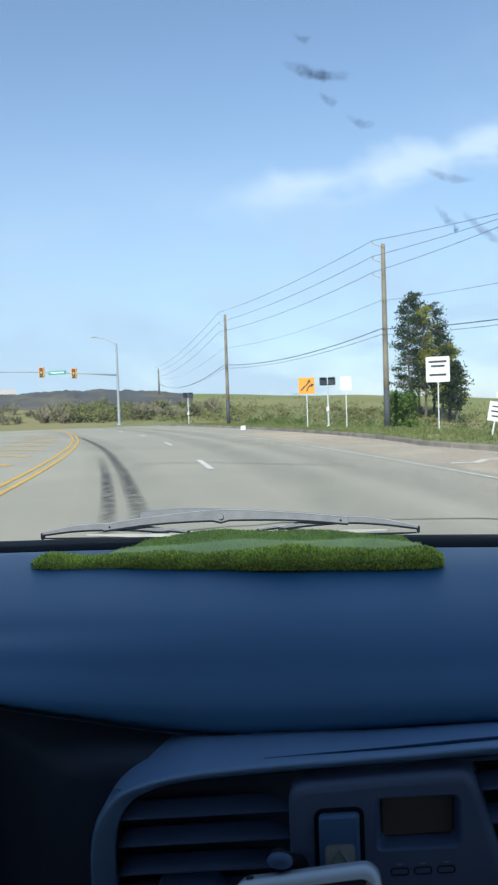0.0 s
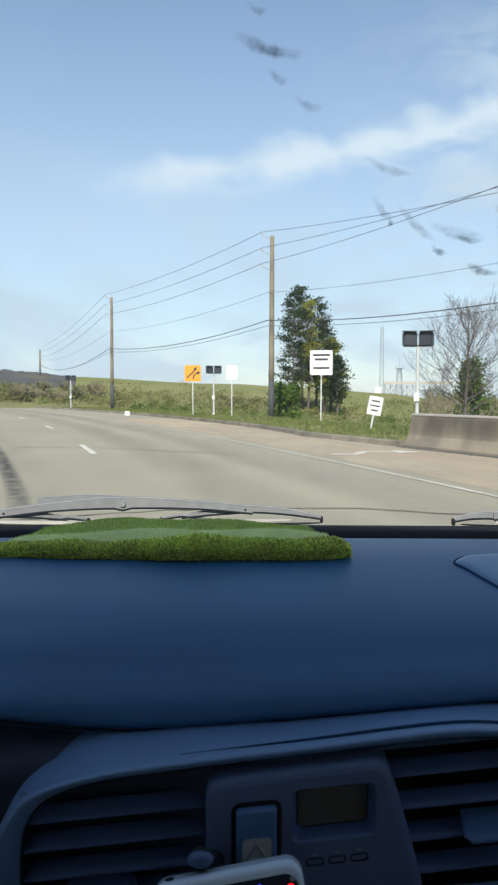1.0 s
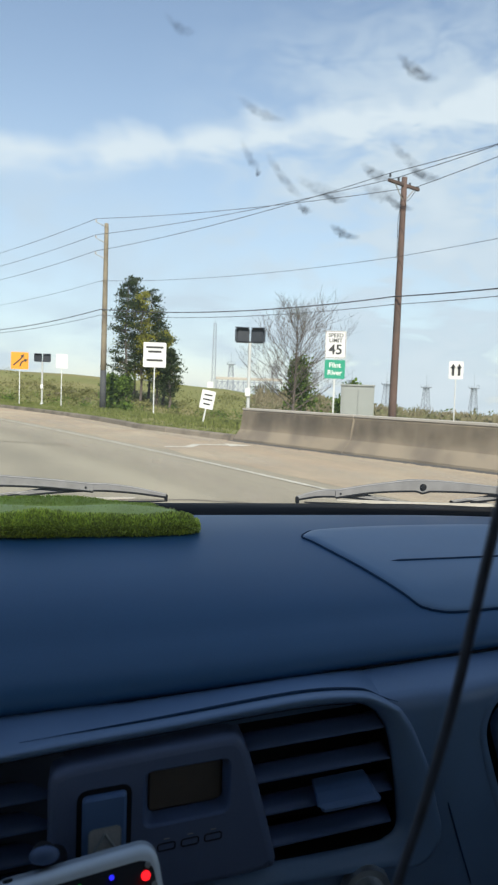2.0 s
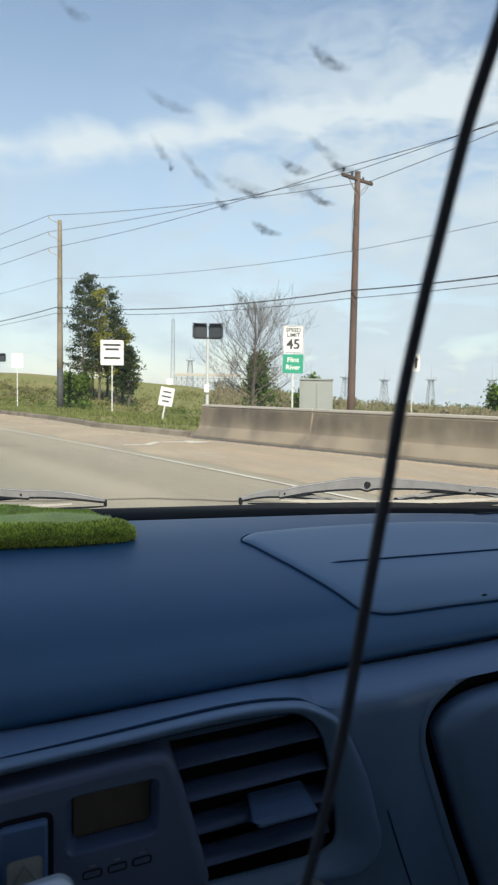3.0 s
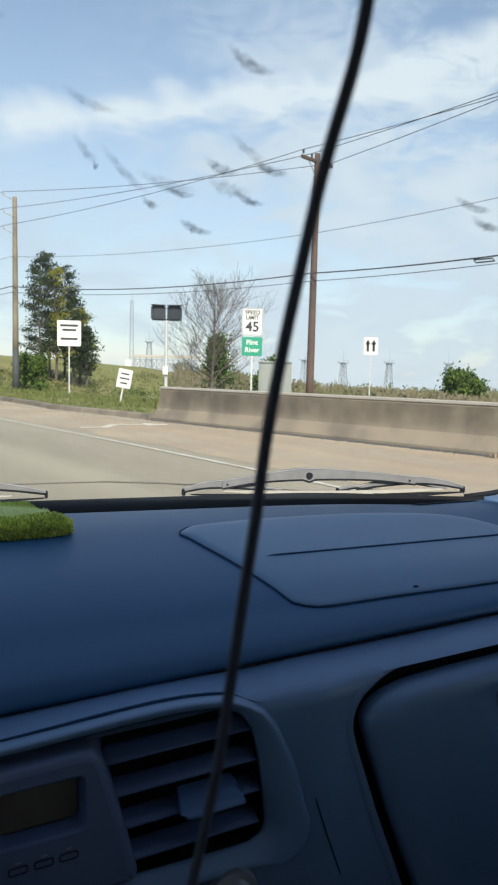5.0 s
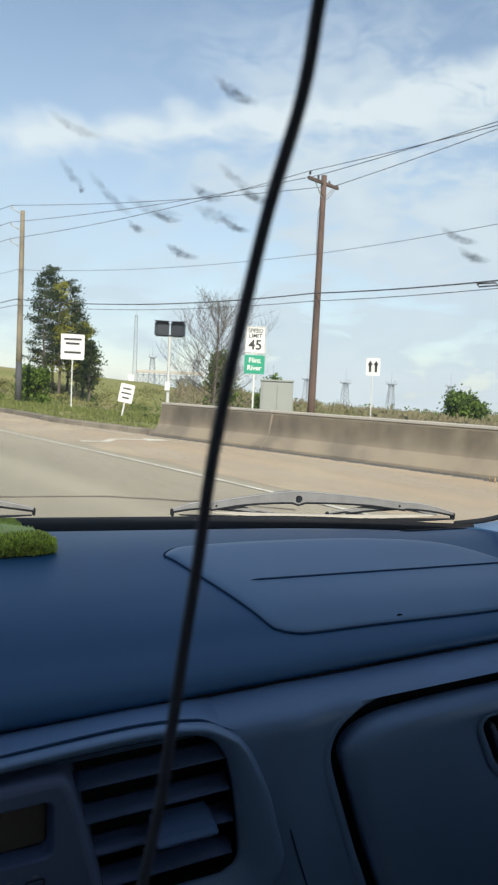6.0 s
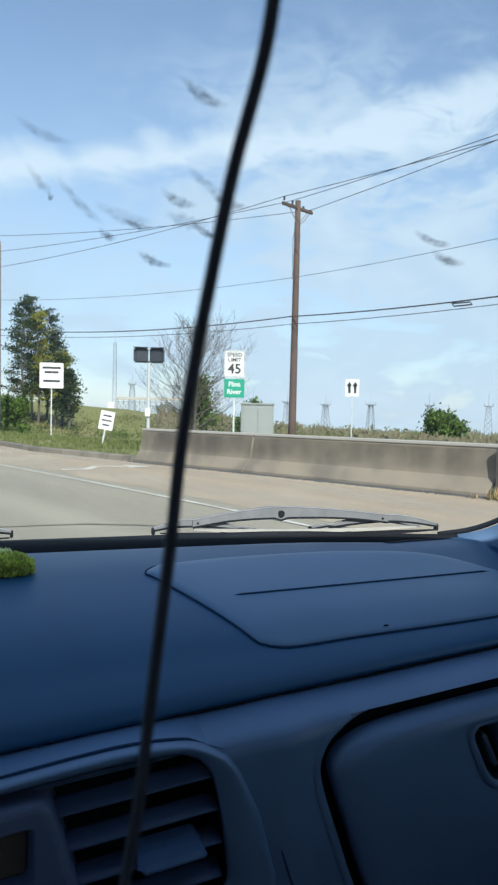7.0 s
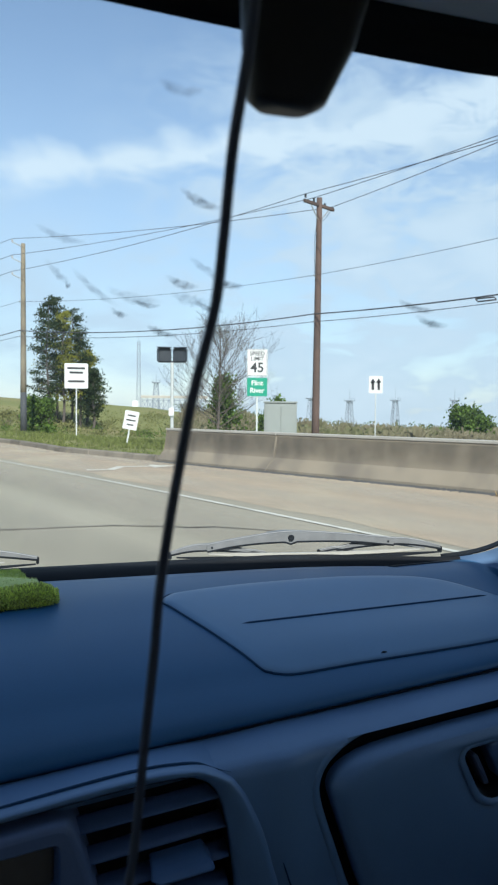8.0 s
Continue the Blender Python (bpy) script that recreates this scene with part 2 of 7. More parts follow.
M = {
    "pad": mat("navy_dash_vinyl", (0.025, 0.108, 0.228), 0.46, var=0.16, scale=7, fine=900, bump=0.16, bump_dist=0.0005, spec=0.6, coat=0.2, coat_rough=0.42),
    "fascia": mat("navy_dash_plastic", (0.142, 0.232, 0.380), 0.42, var=0.16, scale=9, fine=1100, bump=0.14, bump_dist=0.0005, spec=0.7),
    "cover": mat("navy_airbag_cover_vinyl", (0.126, 0.234, 0.372), 0.42, var=0.12, scale=10, fine=1000, bump=0.2, bump_dist=0.0006, spec=0.8, coat=0.15, coat_rough=0.36),
    "slat": mat("dark_navy_vent_plastic", (0.084, 0.128, 0.250), 0.36, var=0.15, scale=30, fine=700, bump=0.06, bump_dist=0.0004),
    # instrument bay: colour darkened to hold the shade under the hood
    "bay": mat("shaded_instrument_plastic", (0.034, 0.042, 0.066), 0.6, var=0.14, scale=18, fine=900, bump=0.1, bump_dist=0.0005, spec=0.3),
    "console": mat("dark_slate_console_plastic", (0.112, 0.146, 0.247), 0.45, var=0.14, scale=18, fine=1000, bump=0.12, bump_dist=0.0005),
    "knob": mat("slate_blue_vent_knob", (0.102, 0.180, 0.348), 0.40, var=0.12, scale=40, fine=900, bump=0.08, bump_dist=0.0004),
    # these two blacks also paint shade in gaps, wells and under edges
    "black": mat("black_rubber_and_shade", (0.011, 0.012, 0.014), 0.80, var=0.2, scale=25, fine=400, bump=0.1, bump_dist=0.0008, spec=0.1),
    "blackp": mat("black_plastic_and_shade", (0.010, 0.010, 0.012), 0.45, var=0.15, scale=25, fine=400, bump=0.05, bump_dist=0.0005, spec=0.3),
    "cable": mat("black_cable_sheath", (0.050, 0.058, 0.088), 0.55, var=0.2, scale=60, fine=900, bump=0.1, bump_dist=0.0003),
    "trim": mat("slate_blue_pillar_trim", (0.103, 0.179, 0.304), 0.62, var=0.10, scale=9, fine=700, bump=0.1, bump_dist=0.0006),
    "headliner": mat("grey_headliner_cloth", (0.70, 0.715, 0.72), 0.95, var=0.10, scale=15, fine=900, bump=0.2, bump_dist=0.001),
    # cloth of unseen parts, lightened to bounce light onto the lower dashboard
    "shell": mat("grey_cabin_cloth", (0.46, 0.45, 0.44), 0.95, var=0.2, scale=12, fine=500, bump=0.3, bump_dist=0.002),
    "lcd": mat("dim_brown_display", (0.115, 0.090, 0.072), 0.3, var=0.15, scale=60, fine=900, bump=0.0),
    "mark": mat("pale_printed_mark", (0.30, 0.32, 0.32), 0.6, var=0.1, scale=200, fine=900, bump=0.0),
    "towel": mat("green_microfibre", (0.70, 0.76, 0.17), 0.95, var=0.3, scale=25, fine=500, bump=0.5, bump_dist=0.003, island=0.55, sheen=0.3, thin=0.08),
    "towel2": mat("faded_teal_microfibre", (0.82, 0.87, 0.33), 0.95, var=0.2, scale=25, fine=500, bump=0.4, bump_dist=0.003, island=0.08, sheen=0.3, thin=0.08),
    "towel3": mat("mid_green_microfibre", (0.60, 0.68, 0.17), 0.95, var=0.25, scale=25, fine=500, bump=0.4, bump_dist=0.003, island=0.15, sheen=0.3, thin=0.08),
    "wiper": mat("weathered_grey_wiper_steel", (0.19, 0.19, 0.19), 0.5, metal=0.2, var=0.25, scale=60, fine=600, bump=0.15, bump_dist=0.0006),
    "bright": mat("sunlit_gap_cream", (0.52, 0.49, 0.43), 0.4, metal=0.3, var=0.15, scale=60, fine=600, bump=0.05, bump_dist=0.0004),
    "clip_pale": mat("pale_blue_clip_plastic", (0.36, 0.47, 0.62), 0.4, var=0.08, scale=50, fine=600, bump=0.03, bump_dist=0.0003),
    "whitep": mat("white_glossy_plastic", (0.66, 0.72, 0.78), 0.25, var=0.05, scale=40, fine=600, bump=0.0, coat=0.4),
    "blue_clip": mat("blue_grey_clip_plastic", (0.045, 0.080, 0.165), 0.40, var=0.1, scale=50, fine=600, bump=0.03, bump_dist=0.0003),
    "chrome": mat("worn_silver_dial", (0.45, 0.46, 0.47), 0.3, metal=0.7, var=0.1, scale=80, fine=900, bump=0.03, bump_dist=0.0003),
    "led_g": glow("green_indicator", (0.01, 0.80, 0.05), 1.2),
    "led_r": glow("red_indicator", (1.0, 0.012, 0.02), 1.1),
    "led_b": glow("blue_indicator", (0.02, 0.02, 1.0), 1.0),
    "glass": glass_mat("windshield_glass"),
    "side_glass": glass_mat("light_cutting_glass", (0.76, 0.79, 0.79)),
    "asphalt": mat("sunlit_worn_asphalt", (0.305, 0.275, 0.208), 0.9, var=0.09, scale=0.6, fine=60, bump=0.35, bump_dist=0.01, stain=(0.36, 0.325, 0.245), stain_scale=0.16, stain_amt=0.7, spec=0.2),
    "shoulder": mat("sandy_shoulder", (0.380, 0.302, 0.215), 0.95, var=0.12, scale=1.2, fine=50, bump=0.4, bump_dist=0.012, stain=(0.45, 0.385, 0.275), stain_scale=0.4, stain_amt=0.7, spec=0.1),
    "white_line": mat("worn_white_road_paint", (0.58, 0.555, 0.48), 0.8, var=0.18, scale=3, fine=45, bump=0.2, bump_dist=0.004, stain=(0.34, 0.31, 0.25), stain_scale=2.0, stain_amt=0.5, spec=0.12),
    "yellow_line": mat("worn_yellow_road_paint", (0.56, 0.33, 0.04), 0.8, var=0.15, scale=3, fine=45, bump=0.2, bump_dist=0.004, stain=(0.32, 0.25, 0.14), stain_scale=2.0, stain_amt=0.35),
    "tyre_mark": smear_mat("black_tyre_mark", (0.05, 0.047, 0.043), 0.75, 6.0, (1.0, 0.5, 1.0)),
    "concrete": mat("weathered_concrete", (0.248, 0.206, 0.150), 0.92, var=0.12, scale=1.6, fine=40, bump=0.4, bump_dist=0.008, stain=(0.10, 0.085, 0.07), stain_scale=1.1, stain_amt=0.6, objrand=0.08),
    "cap": mat("pale_concrete_cap", (0.36, 0.335, 0.29), 0.92, var=0.12, scale=2, fine=40, bump=0.3, bump_dist=0.006),
    "kerb": mat("stained_kerb_concrete", (0.19, 0.162, 0.125), 0.92, var=0.25, scale=2, fine=40, bump=0.4, bump_dist=0.008, stain=(0.07, 0.06, 0.045), stain_scale=1.5, stain_amt=0.7, objrand=0.15),
    "steel": mat("galvanised_guardrail_steel", (0.34, 0.33, 0.31), 0.5, metal=0.4, var=0.2, scale=3, fine=60, bump=0.1, bump_dist=0.003, stain=(0.16, 0.12, 0.08), stain_scale=1.0, stain_amt=0.4),
    "mast": mat("dull_grey_mast_steel", (0.27, 0.29, 0.30), 0.55, metal=0.25, var=0.15, scale=2, fine=40, bump=0.05, bump_dist=0.002),
    "pylon": mat("grey_lattice_steel", (0.27, 0.30, 0.34), 0.6, metal=0.1, var=0.15, scale=0.4, fine=5, bump=0.0),
    "galv": mat("pale_galvanised_steel", (0.48, 0.49, 0.48), 0.5, metal=0.35, var=0.12, scale=3, fine=60, bump=0.05, bump_dist=0.002),
    "pole": mat("weathered_pole_wood", (0.185, 0.157, 0.110), 0.9, var=0.25, scale=2, fine=30, bump=0.5, bump_dist=0.01, stain=(0.07, 0.055, 0.045), stain_scale=0.7, stain_amt=0.6),
    "pole_red": mat("red_brown_pole_wood", (0.092, 0.058, 0.045), 0.9, var=0.3, scale=2, fine=30, bump=0.5, bump_dist=0.01, stain=(0.05, 0.04, 0.035), stain_scale=0.8, stain_amt=0.6),
    "tar": mat("tarred_pole_foot", (0.048, 0.050, 0.052), 0.8, var=0.3, scale=3, fine=30, bump=0.4, bump_dist=0.01),
    "wire": mat("dark_power_cable", (0.05, 0.05, 0.055), 0.6, var=0.1, scale=5, fine=50, bump=0.0),
    "sign_white": mat("white_sign_sheet", (0.56, 0.56, 0.545), 0.5, var=0.08, scale=4, fine=40, bump=0.0),
    "sign_yellow": mat("amber_sign_sheet", (0.62, 0.24, 0.003), 0.5, var=0.05, scale=4, fine=40, bump=0.0),
    "sign_green": mat("green_sign_sheet", (0.0, 0.22, 0.13), 0.5, var=0.05, scale=4, fine=40, bump=0.0),
    "sign_black": mat("black_sign_print", (0.015, 0.015, 0.015), 0.6, var=0.1, scale=6, fine=60, bump=0.0),
    "signal": mat("black_signal_housing", (0.02, 0.024, 0.03), 0.45, var=0.15, scale=8, fine=80, bump=0.05, bump_dist=0.002),
    "signal_y": mat("amber_signal_housing", (0.55, 0.27, 0.02), 0.5, var=0.1, scale=8, fine=80, bump=0.0),
    "lens_red": mat("unlit_red_lens", (0.22, 0.02, 0.01), 0.3, var=0.1, scale=30, fine=90, bump=0.0),
    "lens_green": mat("unlit_green_lens", (0.02, 0.12, 0.08), 0.3, var=0.1, scale=30, fine=90, bump=0.0),
    "cabinet": mat("grey_painted_cabinet", (0.22, 0.235, 0.22), 0.55, var=0.1, scale=3, fine=60, bump=0.05, bump_dist=0.002),
    "grass": mat("spring_grass_ground", (0.185, 0.190, 0.070), 0.95, var=0.22, scale=0.05, fine=6, bump=0.6, bump_dist=0.05, stain=(0.26, 0.21, 0.105), stain_scale=0.03, stain_amt=0.7, spec=0.1),
    "blade": mat("green_grass_blades", (0.150, 0.170, 0.050), 0.8, var=0.2, scale=2, fine=20, bump=0.0, island=0.45, thin=0.35, spec=0.2),
    "straw": mat("dry_reed_stalks", (0.42, 0.29, 0.13), 0.85, var=0.2, scale=2, fine=20, bump=0.0, island=0.4, thin=0.35, spec=0.2),
    "bark": mat("grey_brown_bark", (0.085, 0.070, 0.058), 0.9, var=0.3, scale=5, fine=40, bump=0.4, bump_dist=0.01),
    "bud": mat("pale_spring_buds", (0.16, 0.165, 0.075), 0.8, var=0.2, scale=2, fine=20, bump=0.0, island=0.4, thin=0.35, spec=0.2),
    "leaf": mat("fresh_green_leaves", (0.085, 0.135, 0.022), 0.7, var=0.25, scale=0.7, fine=10, bump=0.0, island=0.5, thin=0.35, spec=0.25),
    "leaf_y": mat("yellow_green_leaves", (0.20, 0.20, 0.03), 0.7, var=0.25, scale=0.7, fine=10, bump=0.0, island=0.5, thin=0.35, spec=0.25),
    "needle": mat("dark_pine_needles", (0.035, 0.052, 0.020), 0.8, var=0.3, scale=0.5, fine=10, bump=0.0, island=0.5, thin=0.35, spec=0.2),
    "scrub": mat("budding_scrub", (0.225, 0.195, 0.125), 0.9, var=0.25, scale=0.05, fine=1, bump=0.0, island=0.22, thin=0.4, spec=0.1, stain=(0.16, 0.175, 0.075), stain_scale=0.06, stain_amt=0.75),
    "bank": mat("olive_bank_growth", (0.165, 0.165, 0.065), 0.9, var=0.2, scale=0.05, fine=2, bump=0.0, island=0.3, thin=0.3, spec=0.1),
    "wall_film": smear_mat("brown_wall_film", (0.085, 0.070, 0.052), 0.46, 2.2, (1.0, 1.0, 0.6)),
    "groove": mat("navy_groove", (0.018, 0.050, 0.105), 0.7, var=0.1, scale=30, fine=300, bump=0.0, spec=0.2),
    "gap": mat("dark_navy_gap", (0.013, 0.017, 0.027), 0.7, var=0.1, scale=30, fine=300, bump=0.0, spec=0.2),
    "wear": smear_mat("dark_wheel_wear", (0.13, 0.12, 0.105), 0.17, 1.6, (1.0, 0.15, 1.0)),
    "dust": smear_mat("pale_road_dust", (0.50, 0.44, 0.34), 0.50, 1.2, (1.0, 0.2, 1.0)),
    "soil": mat("bare_dark_soil", (0.062, 0.060, 0.058), 0.95, var=0.3, scale=0.3, fine=3, bump=0.5, bump_dist=0.1, stain=(0.12, 0.105, 0.06), stain_scale=0.12, stain_amt=0.8),
}
SMEAR = smear_mat("grey_dried_smear", (0.20, 0.22, 0.23), 0.66)
SMEAR_FAINT = smear_mat("faint_grey_smear", (0.24, 0.27, 0.29), 0.36)

# ---- mesh helpers ----


def make(name, verts, faces, material, parent=None, label="", smooth=False):
    me = bpy.data.meshes.new(name)
    me.from_pydata([tuple(v) for v in verts], [], faces)
    me.materials.append(material)
    if smooth:
        me.polygons.foreach_set("use_smooth", [True] * len(me.polygons))
    me.update()
    ob = new(name, me)
    ob.parent = parent
    if label:
        ob["label"] = label
    return ob


def soften(ob, values):
    """Gives each vertex how dense the film is there, 0 at a rim to 1."""
    at = ob.data.attributes.new("soft", "FLOAT", "POINT")
    at.data.foreach_set("value", values)


def part(name, bm, material, parent=None, label="", smooth=False):
    me = bpy.data.meshes.new(name)
    bmesh.ops.recalc_face_normals(bm, faces=bm.faces)
    bm.to_mesh(me)
    bm.free()
    me.materials.append(material)
    if smooth:
        me.polygons.foreach_set("use_smooth", [True] * len(me.polygons))
    ob = new(name, me)
    ob.parent = parent
    if label:
        ob["label"] = label
    return ob


def thing(name, label, category, at=(0, 0, 0), group="", kind=""):
    ob = new(name)
    ob.empty_display_size = 0.2
    ob.location = at
    return tagged(ob, label, category, group, kind)


def block(bm, size, m=None, bevel=0.0, taper=1.0):
    """A box of that size with its base in the middle of z = 0, bevelled, its top narrowed by taper."""
    r = bmesh.ops.create_cube(bm, size=1)
    vs = r["verts"]
    for v in vs:
        t = taper if v.co.z > 0 else 1.0
        v.co = (v.co.x * size[0] * t, v.co.y * size[1] * t, (v.co.z + 0.5) * size[2])
    if bevel:
        es = list({e for v in vs for e in v.link_edges})
        g = bmesh.ops.bevel(bm, geom=es, offset=bevel, segments=2, affect="EDGES")
        vs = list({v for f in g["faces"] for v in f.verts} | {v for v in vs if v.is_valid})
    if m is not None:
        bmesh.ops.transform(bm, matrix=m, verts=[v for v in vs if v.is_valid])
    return vs


def rod(bm, a, b, r0, r1=None, sides=8):
    """A capped tapered rod from a to b."""
    a, b = Vector(a), Vector(b)
    r1 = r0 if r1 is None else r1
    q = (b - a).to_track_quat("Z", "Y")
    ring = []
    for p, r in ((a, r0), (b, r1)):
        ring.append([bm.verts.new(p + q @ Vector((r * math.cos(k * math.tau / sides), r * math.sin(k * math.tau / sides), 0))) for k in range(sides)])
    for k in range(sides):
        bm.faces.new((ring[0][k], ring[0][(k + 1) % sides], ring[1][(k + 1) % sides], ring[1][k]))
    bm.faces.new(ring[0][::-1])
    bm.faces.new(ring[1])


def tube(bm, pts, r, sides=8):
    """A tube through points; r is a radius or one for each point."""
    pts = [Vector(p) for p in pts]
    rs = r if isinstance(r, (list, tuple)) else [r] * len(pts)
    rings = []
    for i, p in enumerate(pts):
        d = (pts[min(i + 1, len(pts) - 1)] - pts[max(i - 1, 0)]).normalized()
        q = d.to_track_quat("Z", "Y")
        rings.append([bm.verts.new(p + q @ Vector((rs[i] * math.cos(k * math.tau / sides), rs[i] * math.sin(k * math.tau / sides), 0))) for k in range(sides)])
    for a, b in zip(rings, rings[1:]):
        for k in range(sides):
            bm.faces.new((a[k], a[(k + 1) % sides], b[(k + 1) % sides], b[k]))
    bm.faces.new(rings[0][::-1])
    bm.faces.new(rings[-1])


def smoothstep(a, b, v):
    """From 0 at a to 1 at b, eased; a may be the greater."""
    t = min(1.0, max(0.0, (v - a) / (b - a)))
    return t * t * (3 - 2 * t)


def spline(pts, n):
    """n points on a smooth curve through pts."""
    P = [np.array(p, float) for p in pts]
    P = [2 * P[0] - P[1]] + P + [2 * P[-1] - P[-2]]
    out = []
    for i in range(n):
        s = i / (n - 1) * (len(P) - 3)
        k = min(int(s), len(P) - 4)
        t = s - k
        a, b, c, d = P[k:k + 4]
        out.append(0.5 * (2 * b + (c - a) * t + (2 * a - 5 * b + 4 * c - d) * t * t + (3 * b - a - 3 * c + d) * t ** 3))
    return out


def loft(rows, closed=False, cap=False):
    """Verts and faces of a sheet through rows of equal length."""
    n = len(rows[0])
    verts = [tuple(p) for row in rows for p in row]
    faces = []
    for i in range(len(rows) - 1):
        for k in range(n if closed else n - 1):
            k2 = (k + 1) % n
            faces.append((i * n + k, i * n + k2, (i + 1) * n + k2, (i + 1) * n + k))
    if cap:
        faces.append(tuple(range(n))[::-1])
        faces.append(tuple((len(rows) - 1) * n + k for k in range(n)))
    return verts, faces


def rounded(u0, u1, v0, v1, r, n=6):
    """A rounded rectangle's outline, anticlockwise."""
    out = []
    for cu, cv, a0 in ((u1 - r, v1 - r, 0), (u0 + r, v1 - r, 90), (u0 + r, v0 + r, 180), (u1 - r, v0 + r, 270)):
        for k in range(n + 1):
            a = radians(a0 + 90 * k / n)
            out.append((cu + r * math.cos(a), cv + r * math.sin(a)))
    return out


def text_part(name, words, size, m, material, parent, align="CENTER"):
    """Flat lettering as a mesh, 2 mm thick."""
    cu = bpy.data.curves.new(name, "FONT")
    cu.body, cu.size, cu.align_x, cu.align_y, cu.extrude, cu.offset = words, size, align, "CENTER", 0.001, size * 0.022
    tmp = bpy.data.objects.new(name + "_tmp", cu)
    me = bpy.data.meshes.new_from_object(tmp)
    bpy.data.objects.remove(tmp)
    me.materials.clear()
    me.materials.append(material)
    ob = new(name, me)
    ob.parent = parent
    ob.matrix_local = m
    return ob

# ================= THE CAR'S CABIN =================


def face_y(u):
    """The dashboard's face recedes towards the passenger's side."""
    return 0.515 + 0.14 * u


def on_face(u, v, d=0.0):
    """A point of the dashboard's face: u across, v up, d behind it."""
    return (u, face_y(u) + d, v + 0.04 * (u - 0.1))


def edge_z(x):
    return 0.962 + 0.04 * x + 0.22 * 0.03 * math.log(1 + math.exp(min(40.0, (-0.05 - x) / 0.03)))


def rear_y(x):
    if x > 0.60:
        return 0.884 + 0.15 * (x - 0.60)
    return 0.912 - 0.70 * max(0.0, x - 0.40) ** 2 - 0.28 * max(0.0, -0.05 - x) ** 2


PAD_N = 48


def face_depth(u, v):
    """How far the lower face lies behind its plane: a ledge runs back under the pad."""
    top = edge_z(u) - 0.001 - 0.04 * (u - 0.1)
    swell = -0.005 * math.exp(-((u - 0.338) / 0.022) ** 2)
    if v > 0.9585:
        return 0.012 + 0.056 * min(1.0, (v - 0.9585) / max(0.004, top - 0.9585)) + swell
    if v > 0.945:
        return 0.006 + 0.006 * ((v - 0.945) / 0.0135) ** 2 + swell
    if v < 0.80:
        return 0.006 + 0.10 * (0.80 - v) + swell
    return 0.006 + swell


@functools.lru_cache(maxsize=None)
def pad_section(x):
    """The pad's section at x, from its rear edge over the top and down the front roll."""
    s = 0.14 * (x - 0.3)
    e = edge_z(x)
    k = (e - 0.970) * 0.5
    r = rear_y(x)
    h = 1.0025 + k * 0.7 - e
    pts = [(0.97, 1.0480), (0.90 + 0.2 * s, 1.0508), (0.83 + 0.5 * s, 1.0480), (0.750 + s, 1.0360), (0.700 + s, 1.0255), (0.667 + s, 1.0150 + k * 0.4),
           (0.645 + s, 1.0035 + k * 0.7), (0.6290 + s, e + 0.80 * h), (0.6175 + s, e + 0.57 * h), (0.6112 + s, e + 0.34 * h), (0.6098 + s, e + 0.14 * h), (0.614 + s, e), (0.618 + s, e - 0.006), (0.635 + s, e - 0.009)]
    fine = [tuple(p) for p in spline(pts, 160)]
    i = next(j for j, p in enumerate(fine) if p[0] < r)
    a, b = fine[i - 1] if i else (r, fine[0][1]), fine[i]
    t = (a[0] - r) / max(1e-6, a[0] - b[0])
    kept = [(r, a[1] + (b[1] - a[1]) * t)] + fine[i:]
    out = [(x, r + 0.002, kept[0][1] - 0.003)]
    for j in range(PAD_N):
        q = j / (PAD_N - 1) * (len(kept) - 1)
        n0 = min(int(q), len(kept) - 2)
        w = q - n0
        out.append((x, kept[n0][0] + (kept[n0 + 1][0] - kept[n0][0]) * w, kept[n0][1] + (kept[n0 + 1][1] - kept[n0][1]) * w))
    return out


def top_z(x, y):
    sec = pad_section(x)
    for a, b in zip(sec, sec[1:]):
        if b[1] <= y <= a[1]:
            return a[2] + (b[2] - a[2]) * (a[1] - y) / max(1e-6, a[1] - b[1])
    return 1.05


def inside(poly, u, v):
    hit = False
    for (x0, y0), (x1, y1) in zip(poly, poly[1:] + poly[:1]):
        if (y0 > v) != (y1 > v) and u < x0 + (v - y0) * (x1 - x0) / (y1 - y0):
            hit = not hit
    return hit


def offset_outline(poly, g):
    """The outline moved outwards by g along its normals (anticlockwise)."""
    out, n = [], len(poly)
    for i in range(n):
        ax, ay = poly[i - 1]
        bx, by = poly[(i + 1) % n]
        dx, dy = bx - ax, by - ay
        l = math.hypot(dx, dy) or 1.0
        out.append((poly[i][0] + g * dy / l, poly[i][1] - g * dx / l))
    return out


def ring(name, outline, steps, material, parent, label="", cap_last=False, cap_first=False, smooth=True):
    """Rows of the outline at (offset, depth) steps, lofted."""
    rows = [[on_face(u, v, d) for u, v in offset_outline(outline, g)] for g, d in steps]
    verts, faces = loft(rows, closed=True)
    n = len(outline)
    if cap_last:
        faces.append(tuple((len(rows) - 1) * n + k for k in range(n)))
    if cap_first:
        faces.append(tuple(range(n))[::-1])
    return make(name, verts, faces, material, parent, label, smooth)


def at_angle(poly, ang, cx, cy):
    """Where the ray from (cx, cy) at that angle leaves the outline."""
    best, far = None, 0.0
    dx, dy = math.cos(ang), math.sin(ang)
    for (x0, y0), (x1, y1) in zip(poly, poly[1:] + poly[:1]):
        ex, ey = x1 - x0, y1 - y0
        det = dx * -ey + ex * dy
        if abs(det) < 1e-9:
            continue
        t = ((x0 - cx) * -ey + ex * (y0 - cy)) / det
        s = (dx * (y0 - cy) - dy * (x0 - cx)) / det
        if t > 0 and -1e-6 <= s <= 1 + 1e-6 and t > far:
            far, best = t, (cx + dx * t, cy + dy * t)
    return best


